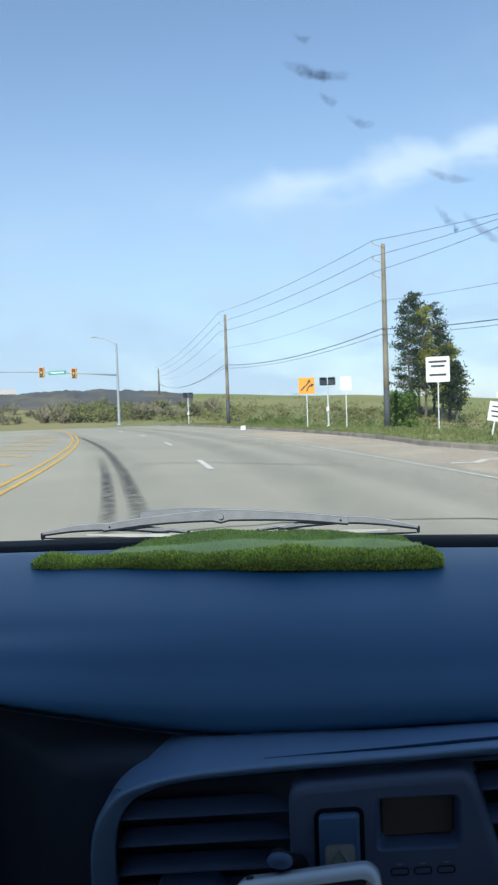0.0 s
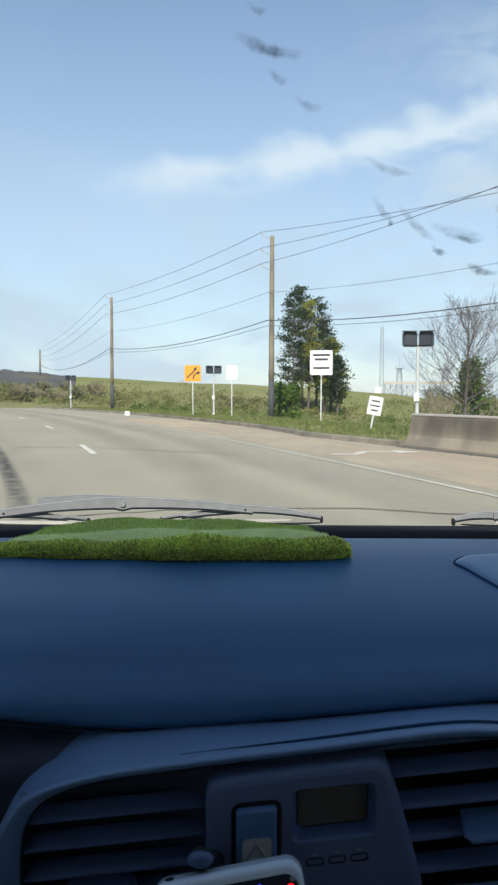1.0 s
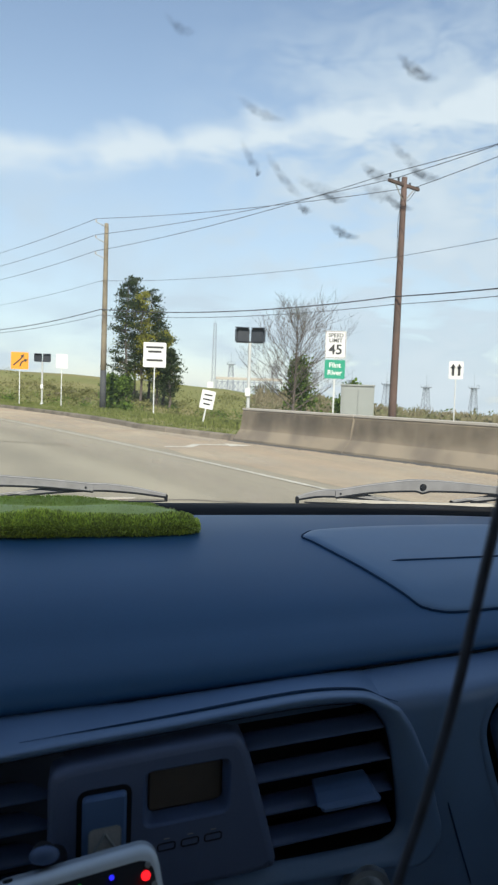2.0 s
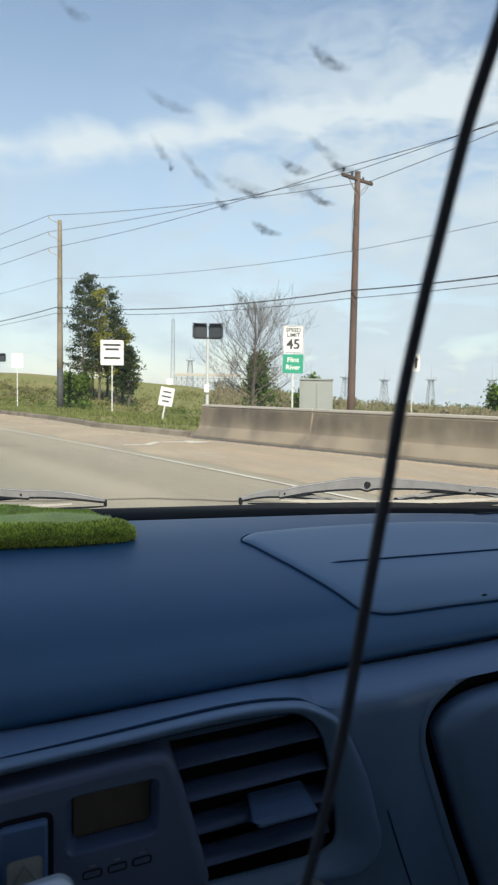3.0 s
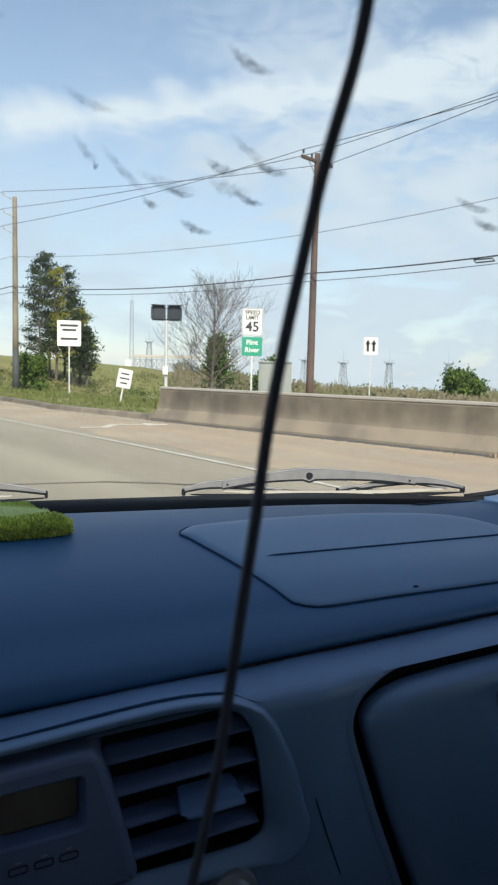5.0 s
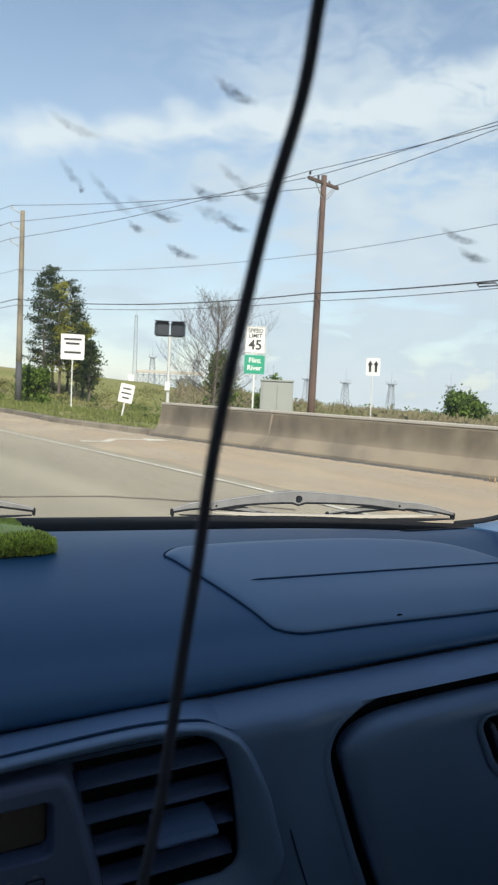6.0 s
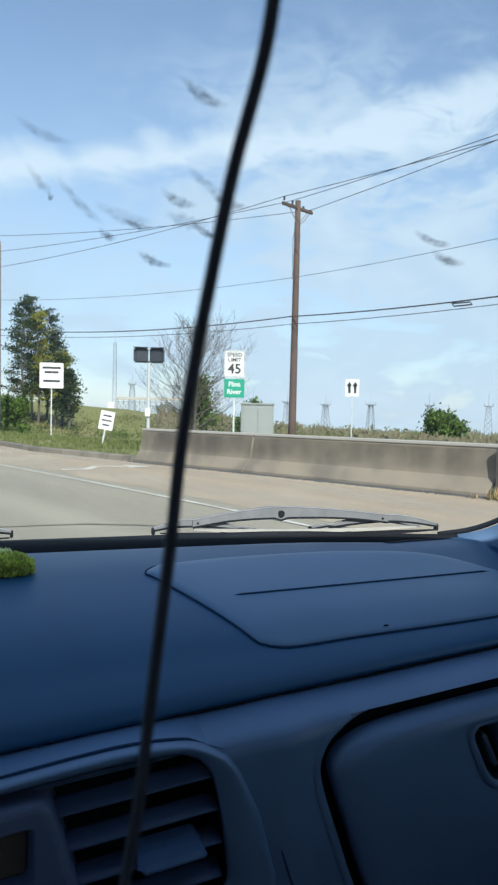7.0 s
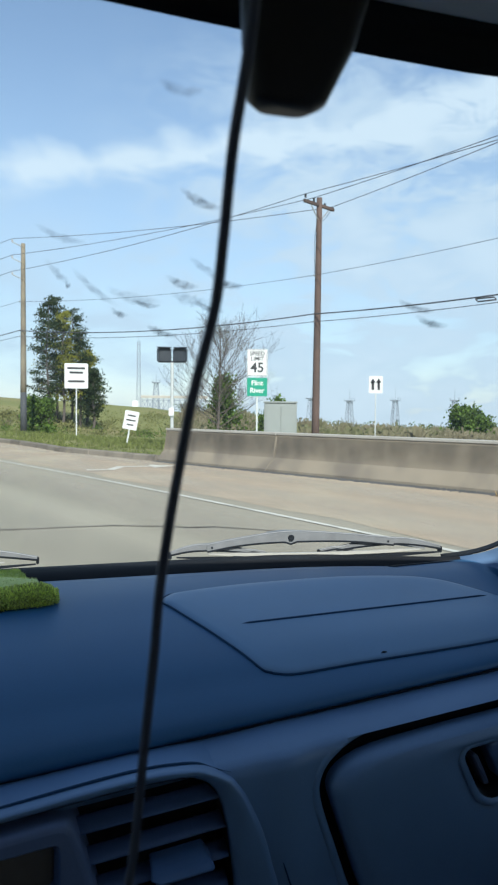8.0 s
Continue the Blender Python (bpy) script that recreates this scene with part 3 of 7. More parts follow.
def closed_curve(pts, n):
    return [tuple(p) for p in spline(pts + [pts[0]], n + 1)][:-1]


# the vent bay: its opening, and the crest of the surround beside each point of it
BAY = [((0.262, 0.950), (0.279, 0.9515)), ((0.250, 0.9575), (0.262, 0.962)), ((0.235, 0.9605), (0.243, 0.9685)), ((0.19, 0.9625), (0.195, 0.9725)),
       ((0.10, 0.9605), (0.10, 0.9695)), ((0.0, 0.958), (0.0, 0.967)), ((-0.06, 0.9545), (-0.062, 0.963)), ((-0.092, 0.946), (-0.102, 0.953)),
       ((-0.107, 0.931), (-0.119, 0.935)), ((-0.112, 0.912), (-0.126, 0.913)), ((-0.112, 0.88), (-0.127, 0.878)), ((-0.108, 0.864), (-0.122, 0.857)),
       ((-0.095, 0.857), (-0.104, 0.846)), ((-0.05, 0.855), (-0.05, 0.843)), ((0.1, 0.850), (0.1, 0.838)), ((0.25, 0.844), (0.255, 0.829)),
       ((0.276, 0.846), (0.305, 0.823)), ((0.285, 0.855), (0.3215, 0.842)), ((0.2835, 0.875), (0.3155, 0.870)), ((0.280, 0.900), (0.3075, 0.898)),
       ((0.275, 0.925), (0.2975, 0.921)), ((0.2695, 0.940), (0.289, 0.938))]
VENT_HOLE = closed_curve([p[0] for p in BAY], 110)
VENT_CREST = closed_curve([p[1] for p in BAY], 110)
LID = [(0.64, 0.62), (0.75, 0.62), (0.75, 0.946), (0.65, 0.947), (0.57, 0.9475), (0.49, 0.948), (0.43, 0.9465), (0.408, 0.944), (0.394, 0.940), (0.383, 0.9345),
       (0.377, 0.9265), (0.3755, 0.918), (0.379, 0.904), (0.3855, 0.885), (0.396, 0.856), (0.4065, 0.826), (0.427, 0.777), (0.45, 0.722), (0.495, 0.62)]


for _ in range(2):      # round the lid's corners
    LID = [(p[0] + (q[0] - p[0]) * s, p[1] + (q[1] - p[1]) * s) for p, q in zip(LID, LID[1:] + LID[:1]) for s in (0.25, 0.75)]


def slanted(pts):
    return [(u + 0.50 * (0.8945 - v), v) for u, v in pts]


LATCH = slanted(rounded(0.526, 0.660, 0.866, 0.925, 0.016, 6))


def build_dashboard():
    dash = thing("dashboard", "navy blue vinyl dashboard with vents, clock and glove box", "dashboard", (0.1, 0.75, 0.0))
    inv = Matrix.Translation((-0.1, -0.75, 0.0))

    def own(ob):
        ob.matrix_local = inv @ ob.matrix_local if ob.parent == dash else ob.matrix_local
        return ob

    # soft upper pad
    xs = [-0.80 + 1.575 * i / 84 for i in range(85)]
    rows = []
    for x in xs:
        sec = pad_section(x)
        if x > 0.70:      # the end towards the door rolls down
            f = (x - 0.70) / 0.075
            sec = [(p[0], p[1], p[2] - 0.05 * f ** 3 * (1 if p[1] < 0.86 else 0.4)) for p in sec]
        rows.append(sec)
    v, f = loft(rows)
    own(make("top_pad", v, f, M["pad"], dash, "matt navy vinyl pad with a soft front roll", True))
    bm = bmesh.new()
    tube(bm, [(x, 0.6138 + 0.14 * (x - 0.3), edge_z(x) - 0.0016) for x in xs[6:-3]], 0.0013, 8)
    own(part("pad_gap", bm, M["gap"], dash, "dark gap under the pad's front edge", True))
    # lower face, with the vent bay and the glove box bay left open
    du = 0.003
    nu, nv = int(0.911 / du), 140
    gv, gf, idx = [], [], {}
    gap = [(p[0], min(p[1], 0.9555)) for p in offset_outline(LID, 0.0138)]
    hole = [(0.5 * (p[0] + q[0]), min(0.957, 0.5 * (p[1] + q[1]))) for p, q in zip(VENT_HOLE, VENT_CREST)]

    def vid(i, j):
        if (i, j) not in idx:
            u = -0.136 + i * du
            t = j / nv
            top = edge_z(u) - 0.001 - 0.04 * (u - 0.1)
            v_ = 0.56 + (top - 0.56) * t
            idx[(i, j)] = len(gv)
            gv.append(on_face(u, v_, face_depth(u, v_)))
        return idx[(i, j)]

    for i in range(nu):
        for j in range(nv):
            u = -0.136 + (i + 0.5) * du
            vv = 0.56 + (edge_z(u) - 0.001 - 0.04 * (u - 0.1) - 0.56) * (j + 0.5) / nv
            if (u < 0.32 and vv > 0.83 and inside(hole, u, vv)) or (u > 0.34 and inside(gap, u, vv)):
                continue
            if u < -0.113 or (u < 0.03 and vv > 0.9665 - 0.16 * (0.03 - u) ** 1.2):
                continue
            gf.append((vid(i, j), vid(i + 1, j), vid(i + 1, j + 1), vid(i, j + 1)))
    own(make("lower_face", gv, gf, M["fascia"], dash, "smooth navy plastic lower face", True))
    # the bay under the instrument hood, left of the vents; its dark colour paints the shade
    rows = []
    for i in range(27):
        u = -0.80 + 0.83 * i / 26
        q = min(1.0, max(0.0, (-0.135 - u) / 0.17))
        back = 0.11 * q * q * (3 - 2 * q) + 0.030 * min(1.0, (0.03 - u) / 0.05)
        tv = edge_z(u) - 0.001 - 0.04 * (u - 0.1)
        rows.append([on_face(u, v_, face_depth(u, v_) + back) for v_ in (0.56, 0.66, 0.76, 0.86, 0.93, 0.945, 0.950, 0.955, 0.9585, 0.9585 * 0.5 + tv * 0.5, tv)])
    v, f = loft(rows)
    own(make("instrument_bay", v, f, M["bay"], dash, "hollow of the instrument bay, its shade put into the dark navy", True))

    # vent bay: broad rounded surround, slats, and a throat painted black as shade
    o6, o3 = offset_outline(VENT_CREST, 0.006), offset_outline(VENT_CREST, 0.0028)
    rows = [[on_face(p[0], min(p[1], edge_z(p[0]) - 0.0015 - 0.04 * (p[0] - 0.1)) + min(1.0, max(0.0, (p[1] - 0.94) / 0.012)) * min(1.0, max(0.0, (p[0] + 0.055) / 0.09)) * (max(0.0, edge_z(p[0]) - 0.0015 - 0.04 * (p[0] - 0.1) - p[1]) + 0.004 * min(1.0, max(0.0, (0.08 - p[0]) / 0.10))), 0.03 + 0.036 * min(1.0, max(0.0, (p[1] - 0.925) / 0.03))) for p in o6],
            [on_face(p[0], min(p[1], c[1] - 0.0012), 0.014) for p, c in zip(o6, VENT_CREST)],
            [on_face(p[0], min(p[1], c[1]), 0.0022) for p, c in zip(o3, VENT_CREST)]]
    for t, d_ in ((1.0, -0.0028), (0.88, -0.0036), (0.6, -0.0022), (0.3, 0.0012), (0.08, 0.0050), (0.0, 0.0085), (0.0, 0.02)):
        rows.append([on_face(p[0] + (c[0] - p[0]) * t, p[1] + (c[1] - p[1]) * t, d_) for p, c in zip(VENT_HOLE, VENT_CREST)])
    v, f = loft(rows, closed=True)
    own(make("vent_surround", v, f, M["fascia"], dash, "rounded navy surround of the vent bay", True))
    bm = bmesh.new()
    o7 = offset_outline(VENT_CREST, 0.0066)
    start = min((i for i in range(len(VENT_CREST)) if VENT_CREST[i][1] > 0.95), key=lambda i: abs(VENT_CREST[i][0]))
    seam = []
    for i in [*range(start, -1, -1), *range(len(VENT_CREST) - 1, 0, -1)]:
        c, o = VENT_CREST[i], o7[i]
        if c[1] < 0.9515:
            break
        g = smoothstep(0.962, 0.944, c[1])
        q = (c[0] + (o[0] - c[0]) * g, c[1] - 0.0004 * (1 - g) + (o[1] - c[1]) * g)
        seam.append(on_face(q[0], q[1], 0.0128 * (1 - g) + (face_depth(q[0], min(q[1], 0.9575)) - 0.0003) * g - 0.0030 * 4 * g * (1 - g)))
    n = len(seam)
    tube(bm, seam, [0.0002 + 0.0013 * smoothstep(0, 8, k) * smoothstep(n - 1, n - 9, k) for k in range(n)], 8)
    own(part("panel_seam", bm, M["groove"], dash, "soft dark seam between vent panel and face", True))
    bm = bmesh.new()
    tube(bm, [on_face(0.3289 + 0.0283 * t - 0.004 * t * (1 - t), 0.8671 - 0.0775 * t, 0.0056 + (0.10 * (t - 0.866) * 0.0775 if t > 0.866 else 0) - 0.005 * math.exp(-((0.3289 + 0.0283 * t - 0.338) / 0.022) ** 2)) for t in [k / 14 for k in range(15)]], [0.0003] + [0.0007] * 13 + [0.0003], 6)
    own(part("panel_line", bm, M["groove"], dash, "fine dark joint line of the centre panel", True))
    own(ring("vent_wall", VENT_HOLE, [(-0.0008, 0.007), (-0.001, 0.03), (-0.001, 0.060)], M["blackp"], dash, "inner wall of the vent bay, blackened for shade"))
    own(ring("vent_throat", VENT_HOLE, [(0.0, 0.0595), (-0.002, 0.0595)], M["blackp"], dash, "back of the vent bay, blackened for shade", cap_last=True, smooth=False))

    def slat(u0, u1, v, name="vent_slat"):
        rows_ = []
        for k in range(11):
            u = u0 + (u1 - u0) * k / 10
            sec = []
            for a in range(10):
                t = a / 10 * math.tau
                c, w = math.cos(t), math.sin(t)
                dd, dv = 0.0090 * c, 0.0016 * w
                al = radians(24)
                sec.append(on_face(u, v + dd * math.sin(al) + dv * math.cos(al), 0.0164 + dd * math.cos(al) - dv * math.sin(al)))
            rows_.append(sec)
        vv, ff = loft(rows_, closed=True, cap=True)
        return own(make(name, vv, ff, M["slat"], dash, smooth=True))

    for v_ in (0.9385, 0.9125, 0.8865, 0.8605):
        slat(0.150, 0.281, v_)
    for v_ in (0.9305, 0.9095, 0.8875, 0.8665):
        slat(-0.114, 0.024, v_)

    def vent_knob(u, v):
        """A thumb tab: a broad plate that slopes up and back from its rounded front edge."""
        rows_ = []
        for g, d_, z_ in ((-0.002, 0.020, 0.0088), (-0.001, 0.006, 0.0050), (0.0, -0.003, 0.0012), (-0.001, -0.006, -0.0022), (-0.001, -0.0055, -0.0044), (0.0, -0.002, -0.0056), (0.0, 0.020, -0.0020)):
            rows_.append([on_face(u + q * (0.0245 + g) + 0.004 * (z_ < 0), v + z_ - (0.0012 if abs(q) == 1 else 0.0) * (1 if z_ > 0 else -1), d_) for q in (-1, -0.94, -0.5, 0, 0.5, 0.94, 1)])
        vv, ff = loft(rows_)
        n_ = 7
        ff.append(tuple(n_ * i for i in range(len(rows_)))[::-1])
        ff.append(tuple(n_ * i + n_ - 1 for i in range(len(rows_))))
        return own(make("vent_knob", vv, ff, M["knob"], dash, "slate blue thumb tab of the vent"))

    vent_knob(0.237, 0.889)
    vent_knob(-0.06, 0.868)

    # clock and hazard module between the vents
    outl = closed_curve([(0.1785, 0.858), (0.1715, 0.885), (0.1645, 0.910), (0.1555, 0.940), (0.1500, 0.9515), (0.1420, 0.9550), (0.12, 0.9550), (0.08, 0.9540), (0.04, 0.9525), (0.0265, 0.9510), (0.0215, 0.9440), (0.0212, 0.92), (0.0212, 0.88), (0.0215, 0.858), (0.03, 0.853), (0.10, 0.853), (0.170, 0.853)], 90)
    rec = rounded(0.0865, 0.138, 0.908, 0.9375, 0.004, 3)
    own(ring("clock_module", outl, [(0.002, 0.055), (0.002, 0.0), (0.0012, -0.005), (-0.0008, -0.0078), (-0.004, -0.0085), (-0.0055, -0.0085)], M["console"], dash, "dark navy housing of clock and hazard switch"))
    hollow = rounded(0.0815, 0.1435, 0.902, 0.9425, 0.006, 4)
    turn = [math.tau * k / 96 for k in range(96)]
    rows = [[on_face(*at_angle(offset_outline(outl, -0.0030), a, 0.112, 0.922), -0.0083) for a in turn],
            [on_face(*at_angle(offset_outline(outl, -0.0042), a, 0.112, 0.922), -0.0087) for a in turn],
            [on_face(*at_angle(hollow, a, 0.112, 0.922), -0.0087) for a in turn]]
    v, f = loft(rows, closed=True)
    own(make("clock_face", v, f, M["console"], dash, "flat navy front of the clock housing"))
    rows = [[on_face(*at_angle(offset_outline(hollow, g), a, 0.112, 0.922), d_) for a in turn] for g, d_ in ((0.0, -0.0088), (-0.0010, -0.0080), (-0.0016, -0.0066))]
    rows.append([on_face(*at_angle(offset_outline(rec, 0.001), a, 0.112, 0.922), 0.0030) for a in turn])
    v, f = loft(rows, closed=True)
    own(make("display_surround", v, f, M["slat"], dash, "sloping navy recess of the clock display", True))
    own(ring("clock_display", rounded(0.087, 0.1375, 0.9085, 0.937, 0.002, 2), [(0.002, 0.0042), (0.0, 0.0026)], M["lcd"], dash, "unlit brown clock display", cap_last=True, smooth=False))
    hz = rounded(0.0405, 0.0715, 0.889, 0.9345, 0.004, 3)
    own(ring("switch_gap", hz, [(0.0025, -0.0084), (0.0025, -0.0092), (0.0, -0.0092)], M["blackp"], dash, "black gap round the hazard switch", cap_last=True, smooth=False))
    own(ring("hazard_switch", hz, [(-0.001, -0.006), (-0.001, -0.0125), (-0.003, -0.0142)], M["knob"], dash, "slate blue hazard switch with a pale triangle", cap_last=True, smooth=False))

    def strip(name, pts, w, d, material):
        """A thin flat line along points of the face."""
        bm_ = bmesh.new()
        for (u0, v0), (u1, v1) in zip(pts, pts[1:]):
            a, b = Vector(on_face(u0, v0, d)), Vector(on_face(u1, v1, d))
            rod(bm_, a, b, w / 2, w / 2, 6)
        return own(part(name, bm_, material, dash))

    own(ring("switch_plate", rounded(0.046, 0.067, 0.8935, 0.9125, 0.003, 2), [(-0.0002, -0.0141), (-0.0006, -0.0144)], M["shell"], dash, "grey plate of the hazard sign", cap_last=True, smooth=False))
    strip("warning_triangle", [(0.0495, 0.8975), (0.0635, 0.8975), (0.0565, 0.9085), (0.0495, 0.8975)], 0.0018, -0.0149, M["mark"])
    strip("switch_line", rounded(0.046, 0.067, 0.8935, 0.9125, 0.003, 2) + [rounded(0.046, 0.067, 0.8935, 0.9125, 0.003, 2)[0]], 0.0007, -0.0144, M["mark"])
    for k in range(3):
        u = 0.0985 + 0.0165 * k
        b = rounded(u - 0.006, u + 0.006, 0.8845, 0.8895, 0.001, 1)
        strip("clock_button", b + [b[0]], 0.0011, -0.0088, M["blackp"])
        strip("button_mark", [(u - 0.002, 0.8925), (u + 0.002, 0.8925)], 0.0008, -0.0088, M["mark"])

    # climate dial under the vents
    bm = bmesh.new()
    for r0, r1, d0, d1 in ((0.020, 0.019, 0.0, -0.008), (0.014, 0.012, -0.008, -0.022)):
        rod(bm, on_face(0.256, 0.814, d0), on_face(0.256, 0.814, d1), r0, r1, 28)
    own(part("climate_dial", bm, M["chrome"], dash, "silver ringed climate dial"))

    # glove box: lid, latch; the gap all round and latch well are blackened as shade
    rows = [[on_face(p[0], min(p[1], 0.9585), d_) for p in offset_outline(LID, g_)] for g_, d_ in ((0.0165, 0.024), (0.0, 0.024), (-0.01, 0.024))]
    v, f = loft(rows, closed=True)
    own(make("glove_box_gap", v, f, M["black"], dash, "black sheet painting the shade in the glove box gap"))
    lip = []
    for g, dd in ((0.0205, 0.0030), (0.018, -0.0008), (0.012, -0.001), (0.010, 0.003), (0.0095, 0.022)):
        row = []
        for u, v_ in offset_outline(LID, g):
            top_ = smoothstep(0.948, 0.9565, v_)
            row.append(on_face(u, min(v_, 0.9584), min(face_depth(u, min(v_, 0.9584)), 0.0122) + (dd + (0.004 - dd) * top_ if g > 0.0098 else dd)))
        lip.append(row)
    v, f = loft(lip, closed=True)
    own(make("glove_box_lip", v, f, M["fascia"], dash, "rounded navy lip round the glove box", True))
    # the lid runs from its rolled rim to the rim of the latch recess
    angs = [math.tau * k / 220 for k in range(220)]
    inner = [at_angle(LATCH, a, 0.593, 0.8945) for a in angs]
    outer = [(p[0], p[1] - 0.0032 * min(1.0, max(0.0, (p[1] - 0.90) / 0.03))) for p in (at_angle(LID, a, 0.593, 0.8945) for a in angs)]
    rows = []
    outs = offset_outline(outer, -0.004)
    rows.append([on_face(u, v_, 0.018) for u, v_ in outer])
    rows.append([on_face(u, v_, 0.005) for u, v_ in offset_outline(outer, -0.0005)])
    rows.append([on_face(u, v_, 0.0005) for u, v_ in outs])
    for k in range(1, 13):
        t = k / 12
        rows.append([on_face(o[0] + (i[0] - o[0]) * t, o[1] + (i[1] - o[1]) * t, -0.003 - 0.006 * math.sin(t * math.pi / 2) + 0.006 * t ** 6) for o, i in zip(outs, inner)])
    rows.append([on_face(u, v_, 0.0) for u, v_ in inner])
    v, f = loft(rows, closed=True)
    own(make("glove_box_lid", v, f, M["fascia"], dash, "smooth navy glove box lid, shut", True))
    own(ring("latch_surround", LATCH, [(0.006, -0.002), (0.005, -0.0065), (0.001, -0.0075), (-0.002, -0.004)], M["fascia"], dash, "raised navy rim round the latch"))
    own(ring("latch_well", LATCH, [(-0.0018, -0.0045), (-0.004, 0.002), (-0.005, 0.022)], M["blackp"], dash, "walls of the latch well, blackened for shade"))
    own(ring("latch_recess", LATCH, [(-0.0045, 0.0225), (-0.006, 0.0225)], M["blackp"], dash, "floor of the latch recess, blackened for shade", cap_last=True, smooth=False))
    own(ring("latch_handle", slanted(rounded(0.562, 0.632, 0.873, 0.919, 0.010, 6)), [(0.0, 0.022), (0.0, 0.0065), (-0.0012, 0.0040), (-0.0035, 0.0030)], M["knob"], dash, "slate blue latch handle", cap_last=True, smooth=False))
    own(ring("latch_stop", slanted(rounded(0.5425, 0.5505, 0.874, 0.908, 0.003, 3)), [(0.0, 0.022), (0.0, 0.010), (-0.002, 0.0085)], M["console"], dash, cap_last=True))
    bm = bmesh.new()
    rod(bm, on_face(0.607, 0.8965, 0.004), on_face(0.607, 0.8965, -0.0002), 0.0162, 0.0156, 32)
    own(part("latch_lock", bm, M["blackp"], dash, "dark round key lock"))
    bm = bmesh.new()
    tube(bm, [on_face(0.607 + 0.0160 * math.cos(k * math.tau / 32), 0.8965 + 0.0160 * math.sin(k * math.tau / 32), 0.0006) for k in range(33)], 0.0007, 6)
    own(part("lock_rim", bm, M["knob"], dash, "thin pale rim of the lock", True))
    bm = bmesh.new()
    block(bm, (0.0016, 0.0010, 0.010), Matrix.Translation(on_face(0.607, 0.8915, -0.0006)) @ pose(0, 0, 0, 0, -20, 0))
    own(part("key_slot", bm, M["gap"], dash))

    # passenger airbag cover let into the pad
    out = [(0.350, 0.6525), (0.375, 0.6505), (0.449, 0.6605), (0.588, 0.6770), (0.690, 0.6930), (0.722, 0.7020), (0.728, 0.7225), (0.706, 0.752), (0.668, 0.797), (0.632, 0.824), (0.58, 0.839), (0.49, 0.846), (0.37, 0.838), (0.292, 0.823), (0.2735, 0.812), (0.2675, 0.799), (0.275, 0.785), (0.2945, 0.742), (0.334, 0.6655)]
    sm = [tuple(p) for p in spline(out + [out[0]], 150)][:-1]
    cx, cy = 0.5, 0.76
    rows = []
    for t, h in ((1.0, -0.0015), (0.994, 0.0012), (0.982, 0.0026), (0.95, 0.0032), (0.85, 0.0034), (0.7, 0.0034), (0.5, 0.0034), (0.3, 0.0034), (0.12, 0.0034)):
        rows.append([(cx + (x - cx) * t, cy + (y - cy) * t, top_z(cx + (x - cx) * t, cy + (y - cy) * t) + h) for x, y in sm])
    v, f = loft(rows, closed=True)
    f.append(tuple((len(rows) - 1) * len(sm) + k for k in range(len(sm))))
    own(make("airbag_cover", v, f, M["cover"], dash, "grey-blue grained airbag cover with a tear seam", True))
    bm = bmesh.new()
    loop = [(x, y, top_z(x, y) + 0.0006) for x, y in sm]
    tube(bm, loop + [loop[0]], 0.0012, 6)
    own(part("cover_gap", bm, M["groove"], dash, "dark gap round the airbag cover"))
    bm = bmesh.new()
    line = [(0.337 + 0.338 * k / 24, 0.730 + 0.043 * k / 24) for k in range(25)]
    tube(bm, [(x, y, top_z(x, y) + 0.0022) for x, y in line], [0.0008] + [0.0024] * 23 + [0.0008], 6)
    own(part("tear_seam", bm, M["groove"], dash, "dark moulded tear seam"))
    # lettering too small to read, as bars in a shallow panel
    bm = bmesh.new()
    for k in range(8):
        x, y = 0.666 + 0.0046 * k, 0.7138 + 0.0009 * k
        block(bm, (0.0030 if k % 3 else 0.0020, 0.0072, 0.0010), Matrix.Translation((x, y, top_z(x, y) + 0.0031)))
    loop = [(0.660, 0.7190), (0.662, 0.7085), (0.702, 0.7160), (0.705, 0.7210), (0.702, 0.7265), (0.660, 0.7190)]
    tube(bm, [(x, y, top_z(x, y) + 0.0033) for x, y in loop], 0.0007, 4)
    own(part("embossed_mark", bm, M["slat"], dash, "dark embossed marking"))
    # defroster slot along the windscreen
    for x0, x1 in ((0.594, 0.702),):
        bm = bmesh.new()
        tube(bm, [(x0 + (x1 - x0) * k / 12, rear_y(x0 + (x1 - x0) * k / 12) - 0.002 - 0.004 * k / 12, 1.0505) for k in range(13)], [0.0006] + [0.0017] * 11 + [0.0006], 6)
        own(part("defroster_slot", bm, M["blackp"], dash, "narrow black defroster slot"))
    return dash


build_dashboard()


def build_crumb():
    """A crumb of dirt that lies on the airbag cover near its front edge."""
    x, y = 0.4765, 0.6695
    t = thing("crumb", "small dark crumb of dirt on the airbag cover", "crumb", (x, y, top_z(x, y) + 0.0030))
    rnd = random.Random(5)
    bm = bmesh.new()
    for dx, dy, r in ((0.0, 0.0, 0.0014), (0.0025, 0.0005, 0.0010), (-0.0020, -0.0006, 0.0008)):
        made = bmesh.ops.create_icosphere(bm, subdivisions=2, radius=r, matrix=Matrix.Translation((dx, dy, r * 0.45)) @ Matrix.Diagonal((1.4, 1.0, 0.6, 1)))
        for v in made["verts"]:
            v.co += Vector((rnd.uniform(-1, 1), rnd.uniform(-1, 1), rnd.uniform(-0.5, 0.5))) * r * 0.22
    part("lump", bm, M["gap"], t, "", True)


build_crumb()


